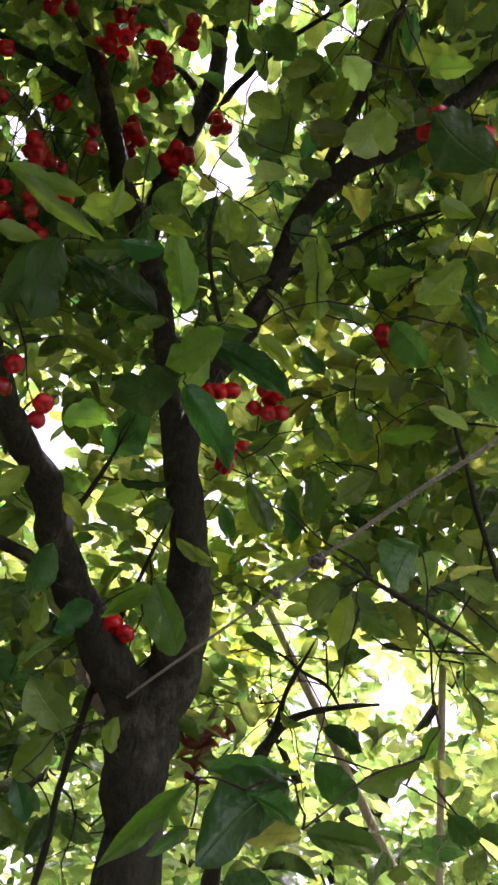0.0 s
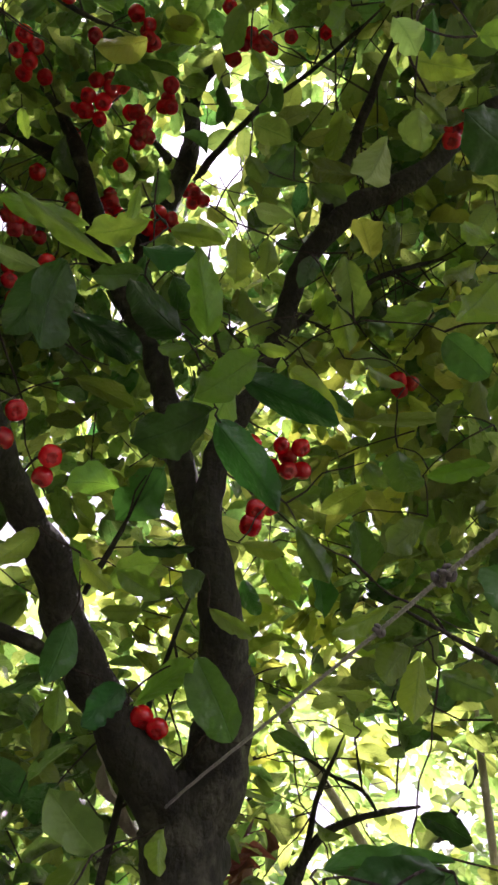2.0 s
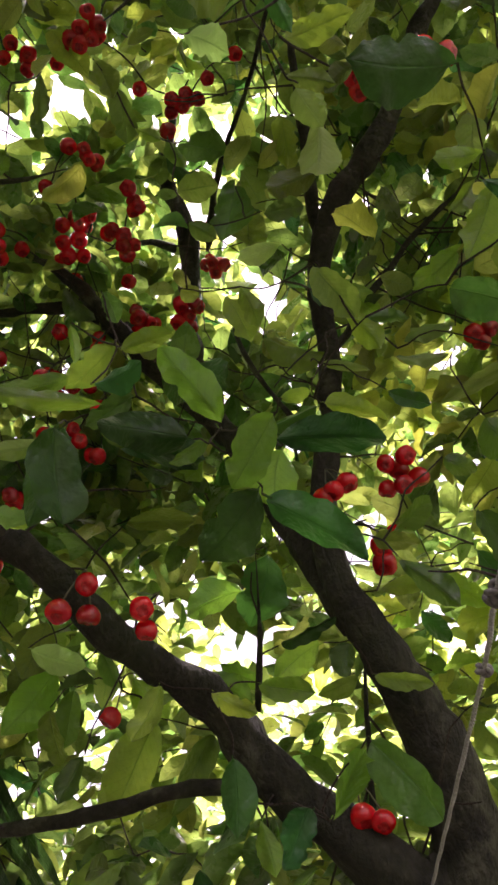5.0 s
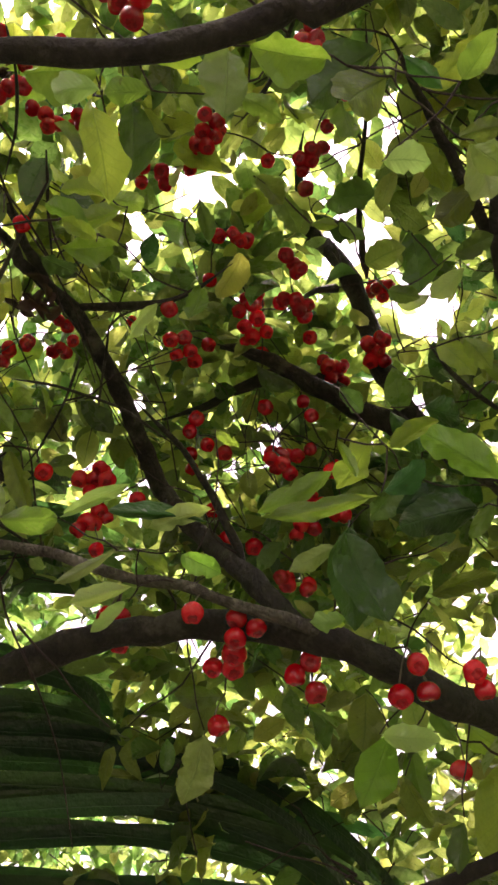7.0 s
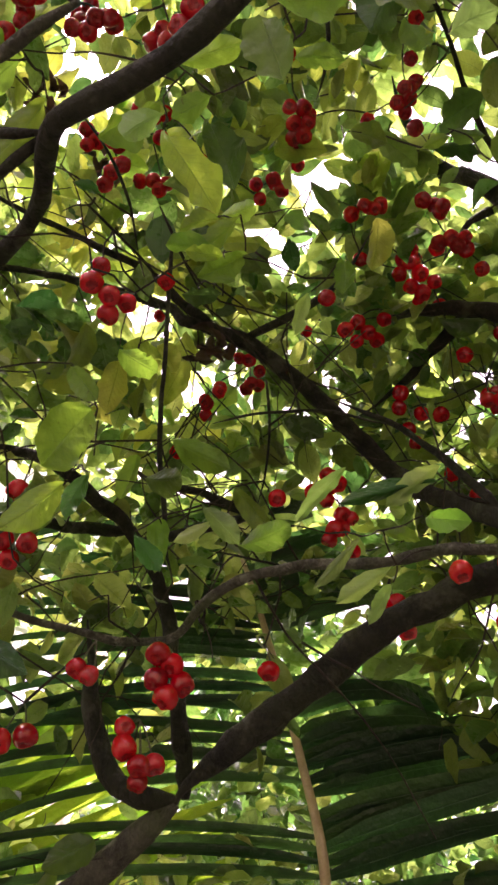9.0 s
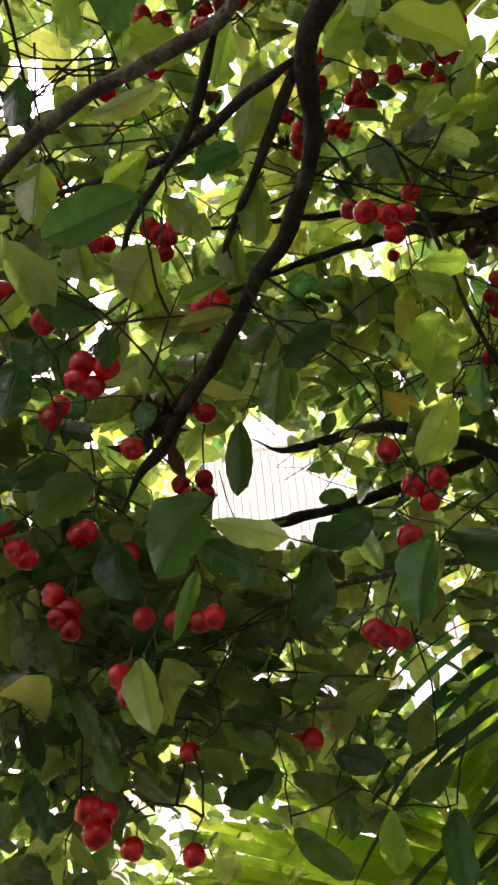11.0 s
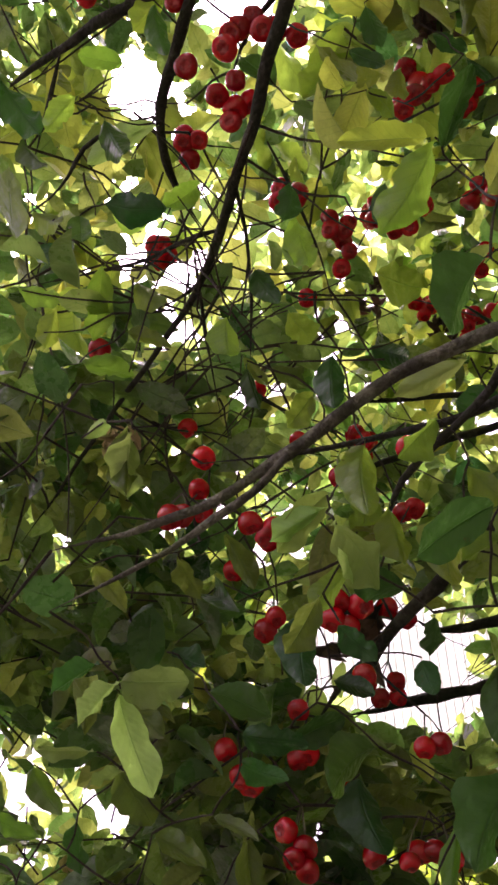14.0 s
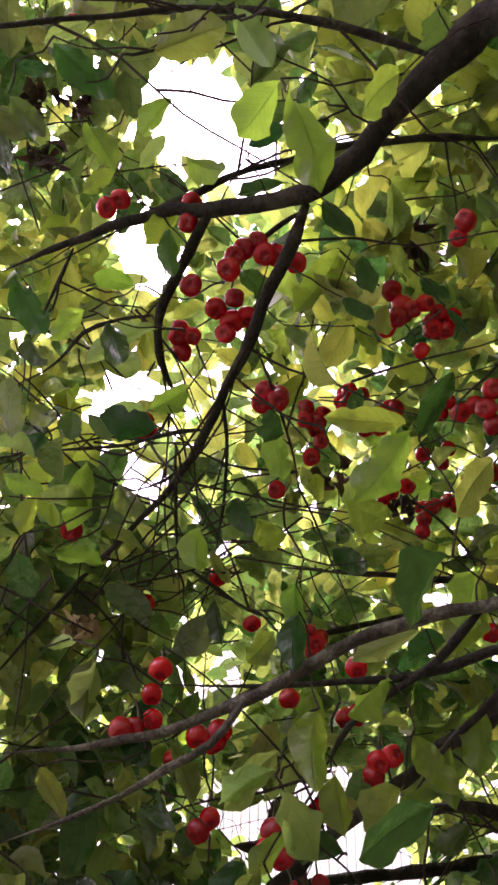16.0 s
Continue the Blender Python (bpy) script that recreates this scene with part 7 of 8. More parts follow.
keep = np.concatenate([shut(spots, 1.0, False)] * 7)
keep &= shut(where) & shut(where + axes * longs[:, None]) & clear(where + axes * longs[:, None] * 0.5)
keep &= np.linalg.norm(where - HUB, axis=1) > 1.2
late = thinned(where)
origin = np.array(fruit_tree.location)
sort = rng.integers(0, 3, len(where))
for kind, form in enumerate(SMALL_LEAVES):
    # Inner sprigs get the colour with shade put in.
    for deep, material in ((True, SHADED_FOLIAGE), (False, FOLIAGE)):
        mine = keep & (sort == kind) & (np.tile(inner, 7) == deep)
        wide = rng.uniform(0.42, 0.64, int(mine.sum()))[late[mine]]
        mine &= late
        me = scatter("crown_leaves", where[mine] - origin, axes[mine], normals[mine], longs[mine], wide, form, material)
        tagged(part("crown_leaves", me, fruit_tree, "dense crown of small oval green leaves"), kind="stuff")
verts, faces = [], []
for s, w, l in zip(spots[keep[: len(spots)]], ways[keep[: len(spots)]], lengths[keep[: len(spots)]]):
    if rng.random() < 0.5:
        end = s + w * l - (0, 0, 0.16 * l)
        bow = rng.normal(0, 0.02, 3)
        v, f = tube([(*(s - w * 0.08), 0.0022), (*(s * 0.66 + end * 0.34 + (0, 0, 0.02) + bow), 0.0019), (*(s * 0.33 + end * 0.67 + (0, 0, 0.02) - bow), 0.0016), (*end, 0.001)], 3, 0, len(verts), cap=False)
        verts += v
        faces += f
tagged(part("fine_twig", mesh_of("fine_twig", np.array(verts) - origin, faces, [TWIG]), fruit_tree, "fine twigs within the crown"), kind="stuff")

# a thin crown on the neighbouring stem
high = np.array((1.05, 0.0, 4.7)) + rng.normal(0, 0.36, (190, 3)) * (1.1, 1.1, 0.8)
ways = rng.normal(0, 1, high.shape) * (1, 1, 0.45)
ways /= np.linalg.norm(ways, axis=1)[:, None]
where, axes, normals, longs = sprigs(high, ways, rng.uniform(0.16, 0.36, len(high)), 7, 0.09)
keep = shut(where)
me = scatter("crown_leaves", where[keep] - np.array(neighbour_tree.location), axes[keep], normals[keep], longs[keep], rng.uniform(0.42, 0.64, int(keep.sum())), SMALL_LEAVES[0], FOLIAGE)
tagged(part("crown_leaves", me, neighbour_tree, "crown of small oval green leaves"), kind="stuff")

# ---- withered clumps caught among the branches ----
DRY_FORM = leaf_form(8, 4, 0.7, 0.5, 1.5)
DRY_MESH = mesh_of("dry_leaf", DRY_FORM[0], DRY_FORM[1], [DRY_LEAF], DRY_FORM[2])


def dry_clump(at, count, size, label="dark brown clump of withered curled leaves on a branch", category="dead leaves", me=None, name="dry_leaf_clump", slim=0.5):
    clump = thing(name, label, category, at)
    for _ in range(count):
        y = unit(rng.normal(0, 1, 3) + (0, 0, -0.7))
        z = unit(np.cross(y, rng.normal(0, 1, 3)))
        x = np.cross(y, z)
        m = Matrix.Identity(4)
        o, l = rng.normal(0, size * 0.3, 3), size * rng.uniform(0.6, 1.1)
        for i in range(3):
            m[i][0], m[i][1], m[i][2], m[i][3] = x[i] * l * slim, y[i] * l, z[i] * l, o[i]
        part("dry_leaf", me or DRY_MESH, clump).matrix_local = m


dry_clump((-0.616, -0.591, 2.8), 26, 0.065)
dry_clump((-0.736, 0.019, 3.315), 12, 0.06)
dry_clump((-0.307, -0.39, 3.521), 18, 0.045)
dry_clump((0.15, -0.08, 3.379), 26, 0.055)
dry_clump((-0.444, -0.263, 3.578), 18, 0.045)
dry_clump((0.642, -0.680, 3.314), 14, 0.05, "dark purple-brown withered leaves on thin twigs")
dry_clump((0.615, -0.616, 3.369), 14, 0.05, "dark purple-brown withered leaves on thin twigs")
dry_clump((0.532, -0.689, 3.228), 14, 0.05, "dark purple-brown withered leaves on thin twigs")

STRAW_MESH = mesh_of("dry_leaf", DRY_FORM[0], DRY_FORM[1], [STRAW_LEAF], DRY_FORM[2])
for at, count, size in (((-0.151, -0.758, 2.725), 34, 0.03), ((-0.865, -1.235, 2.704), 30, 0.04), ((-0.938, -1.176, 2.699), 30, 0.032)):
    dry_clump(at, count, size, "straw-coloured withered flower cluster on a thin twig", "dead flowers", STRAW_MESH, "withered_flowers", 0.3)
RED_DRY_MESH = mesh_of("dry_leaf", DRY_FORM[0], DRY_FORM[1], [RED_DRY_LEAF], DRY_FORM[2])
dry_clump((-0.282, 1.56, 2.33), 12, 0.075, "reddish-brown withered leaves hanging behind the trunk", "dead leaves", RED_DRY_MESH)

# pale strips of lifted bark on the limb above the fork
for at, way in (((-0.462, 1.15, 2.29), (0.012, 0.03, -0.055)), ((-0.468, 1.178, 2.258), (0.02, 0.03, -0.05)), ((-0.44, 1.215, 2.225), (0.03, 0.04, -0.06))):
    flake = tagged(new("bark_flake", mesh_of("bark_flake", DRY_FORM[0], DRY_FORM[1], [PALE_BARK], DRY_FORM[2])), "pale grey curled strip of bark on the limb", "bark")
    y = unit(way)
    z = unit(np.cross(y, (0.6, -0.5, 0.3)))
    x = np.cross(y, z)
    m = Matrix.Identity(4)
    for i in range(3):
        m[i][0], m[i][1], m[i][2], m[i][3] = x[i] * 0.026, y[i] * 0.075, z[i] * 0.05, at[i]
    flake.matrix_world = m

# ---- rope tied round the fork ----
rope = thing("rope", "grey twisted rope with knots tied to the trunk", "rope", (-0.335, 1.13, 2.145))
line = spline([(-0.4, 1.2, 2.15, 0.0028), (-0.352, 1.115, 2.148, 0.0028), (-0.212, 0.87, 2.077, 0.0028), (-0.102, 0.678, 2.021, 0.0028), (-0.055, 0.58, 1.985, 0.003), (0.027, 0.434, 1.939, 0.003), (0.088, 0.321, 1.898, 0.003), (0.22, 0.05, 1.82, 0.003), (0.6, -0.3, 1.78, 0.003), (1.08, 0.06, 1.8, 0.003)], 0.006)
line[:, 3] *= 0.72
verts, faces = [], []
ahead = np.gradient(line[:, :3], axis=0)
ahead /= np.linalg.norm(ahead, axis=1)[:, None]
for strand in range(3):
    rows = []
    for i, q in enumerate(line):
        a = strand * 2.094 + i * 0.006 * 380
        s = unit(np.cross(ahead[i], (0, 0, 1)))
        o = np.cross(s, ahead[i])
        rows.append((*(q[:3] + (math.cos(a) * s + math.sin(a) * o) * q[3] * 0.7), q[3] * 0.56))
    v, f = tube(rows, 6, 0, len(verts))
    verts += v
    faces += f
part("rope_line", mesh_of("rope_line", np.array(verts) - np.array(rope.location), faces, [ROPE]), rope)


def knot(at, size, seed):
    rows = []
    for i in range(64):
        a = 2 * math.pi * i / 63
        rows.append((at[0] + size * math.sin(2 * a + seed) * (1 + 0.4 * math.cos(3 * a)), at[1] + size * math.cos(2 * a) * (1 + 0.4 * math.cos(3 * a)), at[2] + size * math.sin(3 * a), 0.0022))
    v, f = tube(rows, 7, 0.1)
    part("knot", mesh_of("knot", np.array(v) - np.array(rope.location), f, [KNOT]), rope, "tight dark grey rope knot")


knot((-0.055, 0.58, 1.985), 0.0045, 0.0)
knot((-0.06, 0.59, 1.989), 0.0036, 2.1)
knot((-0.102, 0.678, 2.021), 0.0034, 0.8)

# ---- palms ----
LEAFLETS = []
for droop in (0.35, 0.55, 0.75):
    verts, uvs, faces = [], [], []
    for i in range(13):
        u = i / 12
        w = 0.5 * min(1.0, u * 7 + 0.35) * (1 - u**2.2) ** 0.6 + 0.015
        for k, v in enumerate((-1, 0, 1)):
            verts.append((w * v, math.sin(u * (1 + droop)) / (1 + droop) * 1.15, -droop * u * u + abs(v) * w * 0.012))
            uvs.append((0.5 + 0.5 * v, u))
    for i in range(12):
        for k in range(2):
            b = i * 3 + k
            faces.append((b, b + 1, b + 4, b + 3))
    # Each form twice: coloured as in shade, and coloured as backlit.
    LEAFLETS.append((mesh_of("leaflet", verts, faces, [SHADED_PALM_LEAF], uvs), mesh_of("leaflet", verts, faces, [BACKLIT_PALM_LEAF], uvs)))


def frond(palm, rows, side, long, count, lean=0.1, bare=0.2, broad=0.042, bright=0, bare_side=2.0, hang=0.0, lean_other=None, broad_other=None):
    """A feather frond along rows of place and radius, with leaflets to both sides."""
    line = spline(rows, 0.03)
    base = np.array(palm.location)
    v, f = tube(line, 8, 0.05)
    stalk = part("frond", mesh_of("frond", np.array(v) - base, f, [GREEN_STALK if bright else RACHIS]), palm, "feather frond with a pale stalk")
    ahead = np.gradient(line[:, :3], axis=0)
    ahead /= np.linalg.norm(ahead, axis=1)[:, None]
    for k in range(count):
        u = bare + (1 - bare) * (k + rng.uniform(-0.2, 0.2)) / count
        i = min(len(line) - 1, max(0, int(u * (len(line) - 1))))
        for hand in (-1, 1):
            s = unit(np.array(side) * hand)
            y = unit(s + ahead[i] * ((lean if hand > 0 or lean_other is None else lean_other) + 0.25 * u) + rng.normal(0, 0.05, 3) + (0, 0, 0.12))
            x = unit(np.cross(y, (0, 0, 1)) + rng.normal(0, 0.12, 3))
            x = unit(ahead[i] - y * (ahead[i] @ y)) * 0.75 + x * 0.25 * np.sign(x @ ahead[i] + 1e-6)
            x = unit(x - y * (x @ y))
            z = np.cross(x, y)
            if z[2] < 0:
                x, z = -x, -z
            if hang:
                y = unit(y + np.array((0, 0, 0.3 * hang)))
                z = unit(z * (1 - hang) + (0, 0, 1.2 * hang))
                z = unit(z - y * (z @ y))
                x = np.cross(y, z)
            fat = broad if hand > 0 else (broad_other or broad)
            l = long * (0.65 + 0.5 * math.sin(math.pi * min(1.0, u * 1.05))) * rng.uniform(0.9, 1.05)
            if hand > 0 and u > bare_side:
                l *= 0.45
            m = Matrix.Identity(4)
            q = line[i, :3] - base + (0, 0, 0.8 * line[i, 3])
            for c in range(3):
                m[c][0], m[c][1], m[c][2], m[c][3] = x[c] * fat * rng.uniform(0.85, 1.1), y[c] * l, z[c] * l, q[c]
            form = LEAFLETS[int(rng.integers(3))][bright]
            if hang:
                # leaflets broken off where the frond has a gap, or broken short of it
                us = np.linspace(0.1, 0.95, 12)[:, None]
                along = line[i, :3] + y * l * us * 1.05 - z * l * 0.55 * us * us
                hit = np.where(~broken(along))[0]
                if len(hit) and us[hit[0], 0] < 0.4:
                    continue
                if len(hit):
                    m = m @ Matrix.Diagonal((1, us[hit[0], 0], us[hit[0], 0], 1))
            part("leaflet", form, stalk).matrix_local = m
    return stalk


def palm_at(x, y, height, radius):
    palm = thing("palm_tree", "young palm with ringed trunk and feather fronds", "palm", (x, y, 0), "palms behind the fruit tree")
    rows = [(x, y, -0.05, radius * 1.3), (x, y, height * 0.3, radius), (x, y, height * 0.7, radius), (x, y, height, radius * 0.7)]
    line = spline(rows, 0.04)
    line[:, 3] *= 1 + 0.06 * (np.arange(len(line)) % 3 == 0)
    v, f = tube(line, 14, 0.06)
    part("trunk", mesh_of("trunk", np.array(v) - np.array(palm.location), f, [PALM_TRUNK]), palm)
    return palm


def outer_fronds(palm, x, y, height, headings, bright):
    """Fronds that arch away from the fruit tree."""
    for angle in headings:
        a = radians(angle)
        c, s = math.cos(a), math.sin(a)
        rows = [(x + c * 0.02, y + s * 0.02, height - 0.05, 0.02), (x + c * 0.2, y + s * 0.2, height + 0.55, 0.015), (x + c * 0.55, y + s * 0.55, height + 0.95, 0.012), (x + c * 1.0, y + s * 1.0, height + 0.95, 0.008), (x + c * 1.4, y + s * 1.4, height + 0.6, 0.004)]
        frond(palm, rows, (-s, c, 0.0), 0.5, 20, lean=0.5, broad=0.045, bright=bright)


palm = palm_at(-2.3, 0.35, 1.75, 0.09)
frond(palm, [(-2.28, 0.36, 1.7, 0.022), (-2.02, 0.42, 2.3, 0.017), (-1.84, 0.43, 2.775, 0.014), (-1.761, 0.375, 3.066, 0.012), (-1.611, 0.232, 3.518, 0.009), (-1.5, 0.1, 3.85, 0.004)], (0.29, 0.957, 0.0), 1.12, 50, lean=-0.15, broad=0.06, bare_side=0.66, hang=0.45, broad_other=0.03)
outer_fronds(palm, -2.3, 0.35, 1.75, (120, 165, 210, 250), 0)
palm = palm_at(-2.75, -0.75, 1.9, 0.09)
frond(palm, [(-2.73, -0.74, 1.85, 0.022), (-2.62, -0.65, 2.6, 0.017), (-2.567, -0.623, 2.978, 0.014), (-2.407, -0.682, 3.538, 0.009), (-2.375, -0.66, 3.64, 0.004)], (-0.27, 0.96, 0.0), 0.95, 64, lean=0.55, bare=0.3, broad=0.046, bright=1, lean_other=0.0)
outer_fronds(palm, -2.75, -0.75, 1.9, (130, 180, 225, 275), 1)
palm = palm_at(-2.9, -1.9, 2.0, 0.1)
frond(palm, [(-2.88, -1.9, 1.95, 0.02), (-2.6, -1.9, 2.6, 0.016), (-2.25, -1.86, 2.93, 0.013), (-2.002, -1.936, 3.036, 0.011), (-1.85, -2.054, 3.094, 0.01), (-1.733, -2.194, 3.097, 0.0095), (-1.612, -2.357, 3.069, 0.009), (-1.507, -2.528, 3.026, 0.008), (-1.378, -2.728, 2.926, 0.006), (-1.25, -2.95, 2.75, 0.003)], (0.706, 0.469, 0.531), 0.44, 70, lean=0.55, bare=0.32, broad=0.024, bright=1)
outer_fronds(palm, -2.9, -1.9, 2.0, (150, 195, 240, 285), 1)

# ---- a banana plant behind the palms ----
banana = thing("banana_plant", "banana plant with broad bright yellow-green leaves", "plant", (-0.6, -3.3, 0))
base = np.array(banana.location)
v, f = tube(spline([(-0.6, -3.3, -0.05, 0.11), (-0.6, -3.3, 0.9, 0.1), (-0.61, -3.3, 1.8, 0.08), (-0.6, -3.3, 2.55, 0.05)], 0.06), 14, 0.05)
part("stem", mesh_of("stem", np.array(v) - base, f, [GREEN_STALK]), banana, "smooth green stem")


def banana_leaf(rows, side, width):
    """A broad leaf along rows of place and radius, its edges torn in places."""
    line = spline(rows, 0.02)
    n = len(line)
    v, f = tube(line, 7, 0.04)
    rib = part("midrib", mesh_of("midrib", np.array(v) - base, f, [GREEN_STALK]), banana)
    verts, faces, uvs = [], [], []
    for i in range(n):
        u = i / (n - 1)
        w = width * max(0.02, math.sin(math.pi * min(1, max(0.0, (u - 0.22) / 0.78)) ** 0.8)) ** 0.5
        for k in range(9):
            c = k / 4 - 1
            torn = 1 - 0.3 * max(0.0, noise.noise(Vector((u * 46.0, c > 0, 3.3)))) * abs(c)
            q = line[i, :3] + np.array(side) * w * 0.5 * c * torn + (0, 0, 0.006 - 0.06 * c * c + 0.012 * math.sin(u * 60 + 3 * c) * abs(c))
            verts.append(q - base)
            uvs.append((0.5 + 0.5 * c, u))
    for i in range(n - 1):
        for k in range(8):
            a = i * 9 + k
            faces.append((a, a + 1, a + 10, a + 9))
    part("blade", mesh_of("blade", verts, faces, [BANANA_LEAF], uvs), rib)


banana_leaf([(-0.6, -3.3, 2.5, 0.02), (-0.78, -3.15, 3.15, 0.016), (-1.024, -2.999, 3.473, 0.013), (-1.36, -2.795, 3.549, 0.011), (-1.703, -2.545, 3.593, 0.009), (-1.996, -2.281, 3.61, 0.007), (-2.251, -2.057, 3.556, 0.004)], (0.706, 0.469, 0.531), 0.34)
for angle in (250, 300, 350, 30):
    c, s = math.cos(radians(angle)), math.sin(radians(angle))
    banana_leaf([(-0.6, -3.3, 2.5, 0.02), (-0.6 + 0.15 * c, -3.3 + 0.15 * s, 3.0, 0.016), (-0.6 + 0.5 * c, -3.3 + 0.5 * s, 3.3, 0.012), (-0.6 + 0.95 * c, -3.3 + 0.95 * s, 3.2, 0.008), (-0.6 + 1.25 * c, -3.3 + 1.25 * s, 2.9, 0.004)], (-s, c, 0.0), 0.42)

# ---- pale sheet roofing seen through the leaves ----
eye, middle = np.array((0.215, -0.329, 1.643)), np.array((-2.48, -1.07, 5.13))
centre = eye + (middle - eye) * 1.25
canopy = thing("roof_canopy", "white translucent corrugated roof sheet on timber posts", "canopy", (*centre[:2], 0))
across = unit((0.284, -0.96, 0.0))
slope = unit((0.62, 0.18, 0.76))
out = np.cross(across, slope)
verts, faces = [], []
wide, tall, waves = 1.7, 1.5, 32
for i in range(waves * 8 + 1):
    u = i / (waves * 8) - 0.5
    for k in range(2):
        verts.append(centre + across * wide * u + slope * tall * (k - 0.5) + out * 0.011 * math.cos(2 * math.pi * waves * u))
    if i:
        b = len(verts) - 4
        faces.append((b, b + 2, b + 3, b + 1))
b = len(verts)
verts += [q - out * 0.002 for q in verts]
faces += [tuple(b + i for i in reversed(f)) for f in faces]
base = np.array(canopy.location)
part("roof_sheet", mesh_of("roof_sheet", np.array(verts) - base, faces, [SHEETING]), canopy)
# Strips added under the sheet; they stand for the shading of its corrugations.
for i in range(1, waves):
    q = centre + across * wide * (i / waves - 0.5) - out * 0.016
    v, f = tube([(*(q - slope * tall * 0.5), 0.008), (*q, 0.008), (*(q + slope * tall * 0.5), 0.008)], 4)
    part("seam", mesh_of("seam", np.array(v) - base, f, [SHEET_STRIP], smooth=False), canopy)
for k in (-0.42, 0.42):
    q = centre + slope * tall * k - out * 0.035
    v, f = tube([(*(q - across * wide * 0.5), 0.02), (*q, 0.02), (*(q + across * wide * 0.5), 0.02)], 4)
    part("batten", mesh_of("batten", np.array(v) - base, f, [SHEET_STRIP], smooth=False), canopy)
for k in (-0.46, 0.46):
    for h in (-0.42, 0.42):
        q = centre + across * wide * k + slope * tall * h - out * 0.06
        v, f = tube([(q[0], q[1], -0.1, 0.05), (q[0], q[1], q[2] * 0.5, 0.05), (*q, 0.05)], 6, 0.05)
        part("post", mesh_of("post", np.array(v) - base, f, [TIMBER]), canopy)

# ---- pale poles leaning into the trees ----
for top, foot, r in (((-0.26, 2.15, 3.2), (1.4, 2.35, -0.05), 0.013), ((0.312, 2.03, 3.09), (0.2, 3.19, -0.05), 0.011)):
    top, foot = np.array(top), np.array(foot)
    pole = thing("pole", "pale weathered wooden pole leaning into the trees", "pole", foot, "poles leaning into the trees")
    line = spline([(*(foot + (top - foot) * u), r * (1.25 - 0.3 * u)) for u in (0, 0.3, 0.6, 0.85, 1.0)], 0.05)
    v, f = tube(line, 9, 0.1)
    part("shaft", mesh_of("shaft", np.array(v) - foot, f, [PALE_BARK]), pole)

# ---- trees round about ----
for n, (angle, away, high, wide) in enumerate(((88, 4.6, 4.4, 1.9), (62, 5.6, 5.6, 2.1), (112, 5.2, 5.2, 2.0), (138, 5.8, 4.6, 2.0), (168, 5.4, 5.6, 2.2), (196, 6.0, 5.0, 2.2), (222, 5.4, 4.4, 2.0), (248, 5.2, 5.2, 2.2), (40, 6.4, 4.6, 2.2))):
    a = radians(angle)
    foot = np.array((away * math.cos(a), away * math.sin(a), 0.0))
    tree = thing("tree", "leafy tree with yellow-green sunlit crown behind the fruit tree", "tree", foot, "trees round about")
    v, f = tube(spline([(0, 0, -0.1, 0.14), (0.05, 0.03, high * 0.3, 0.1), (-0.05, 0.05, high * 0.65, 0.07), (0.0, 0.0, high, 0.03)], 0.12), 12, 0.12)
    part("trunk", mesh_of("trunk", v, f, [BARK]), tree)
    for k in range(6):
        b = k * 1.05 + n
        z = high * (0.38 + 0.08 * k)
        v, f = tube(spline([(0, 0, z, 0.045), (0.5 * math.cos(b), 0.5 * math.sin(b), z + 0.4, 0.03), (1.3 * math.cos(b), 1.3 * math.sin(b), z + 0.8, 0.012)], 0.1), 8, 0.12)
        part("limb", mesh_of("limb", v, f, [BARK]), tree)
    count = 1300
    spots = rng.normal(0, 1, (count, 3))
    spots /= np.linalg.norm(spots, axis=1)[:, None]
    spots = spots * (rng.random(count) ** 0.35)[:, None] * (wide, wide, high * 0.42) + (0, 0, high * 0.72)
    ways = unit((1, 0, 0)) + rng.normal(0, 1, (count, 3)) * (1, 1, 0.4)
    ways /= np.linalg.norm(ways, axis=1)[:, None]
    where, axes, normals, longs = sprigs(spots, ways, rng.uniform(0.25, 0.5, count), 8, 0.11)
    keep = shut(where + foot, 0.6)
    wide = np.ones(len(keep))
    wide[keep] = rng.uniform(0.42, 0.6, int(keep.sum()))
    keep &= thinned(where + foot, 0.7)
    me = scatter("crown", where[keep], axes[keep], normals[keep], longs[keep], wide[keep], FAR_LEAF, FAR_LIT_FOLIAGE)
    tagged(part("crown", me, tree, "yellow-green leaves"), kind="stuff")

# ---- sprigs that fill the crown's thin places ----
THICKETS.clear()
origin = np.array(fruit_tree.location)
thicket((-0.313, 0.332, 3.528), (-0.410, 0.357, 4.221), 0.09, 12)
thicket((-0.703, 0.448, 3.425), (-0.936, 0.515, 4.082), 0.09, 9)
thicket((-0.472, 0.592, 3.472), (-0.624, 0.709, 4.145), 0.09, 10)
thicket((-0.865, 0.988, 3.216), (-1.155, 1.244, 3.800), 0.09, 12)
thicket((-0.902, 1.056, 3.166), (-1.205, 1.335, 3.731), 0.09, 8)
thicket((-1.143, 1.437, 2.726), (-1.530, 1.850, 3.138), 0.09, 12)
thicket((-0.916, 1.596, 2.747), (-1.224, 2.064, 3.166), 0.09, 8)
thicket((-1.123, 1.199, 2.939), (-1.503, 1.528, 3.426), 0.09, 7)
thicket((-0.323, 1.217, 3.280), (-0.424, 1.552, 3.886), 0.09, 10)
thicket((-0.701, 1.715, 2.747), (-0.934, 2.225, 3.166), 0.09, 20)
thicket((-0.138, 1.457, 3.146), (-0.174, 1.877, 3.705), 0.09, 6)
thicket((-0.741, 0.011, 3.463), (-0.964, 0.061, 4.125), 0.09, 9)
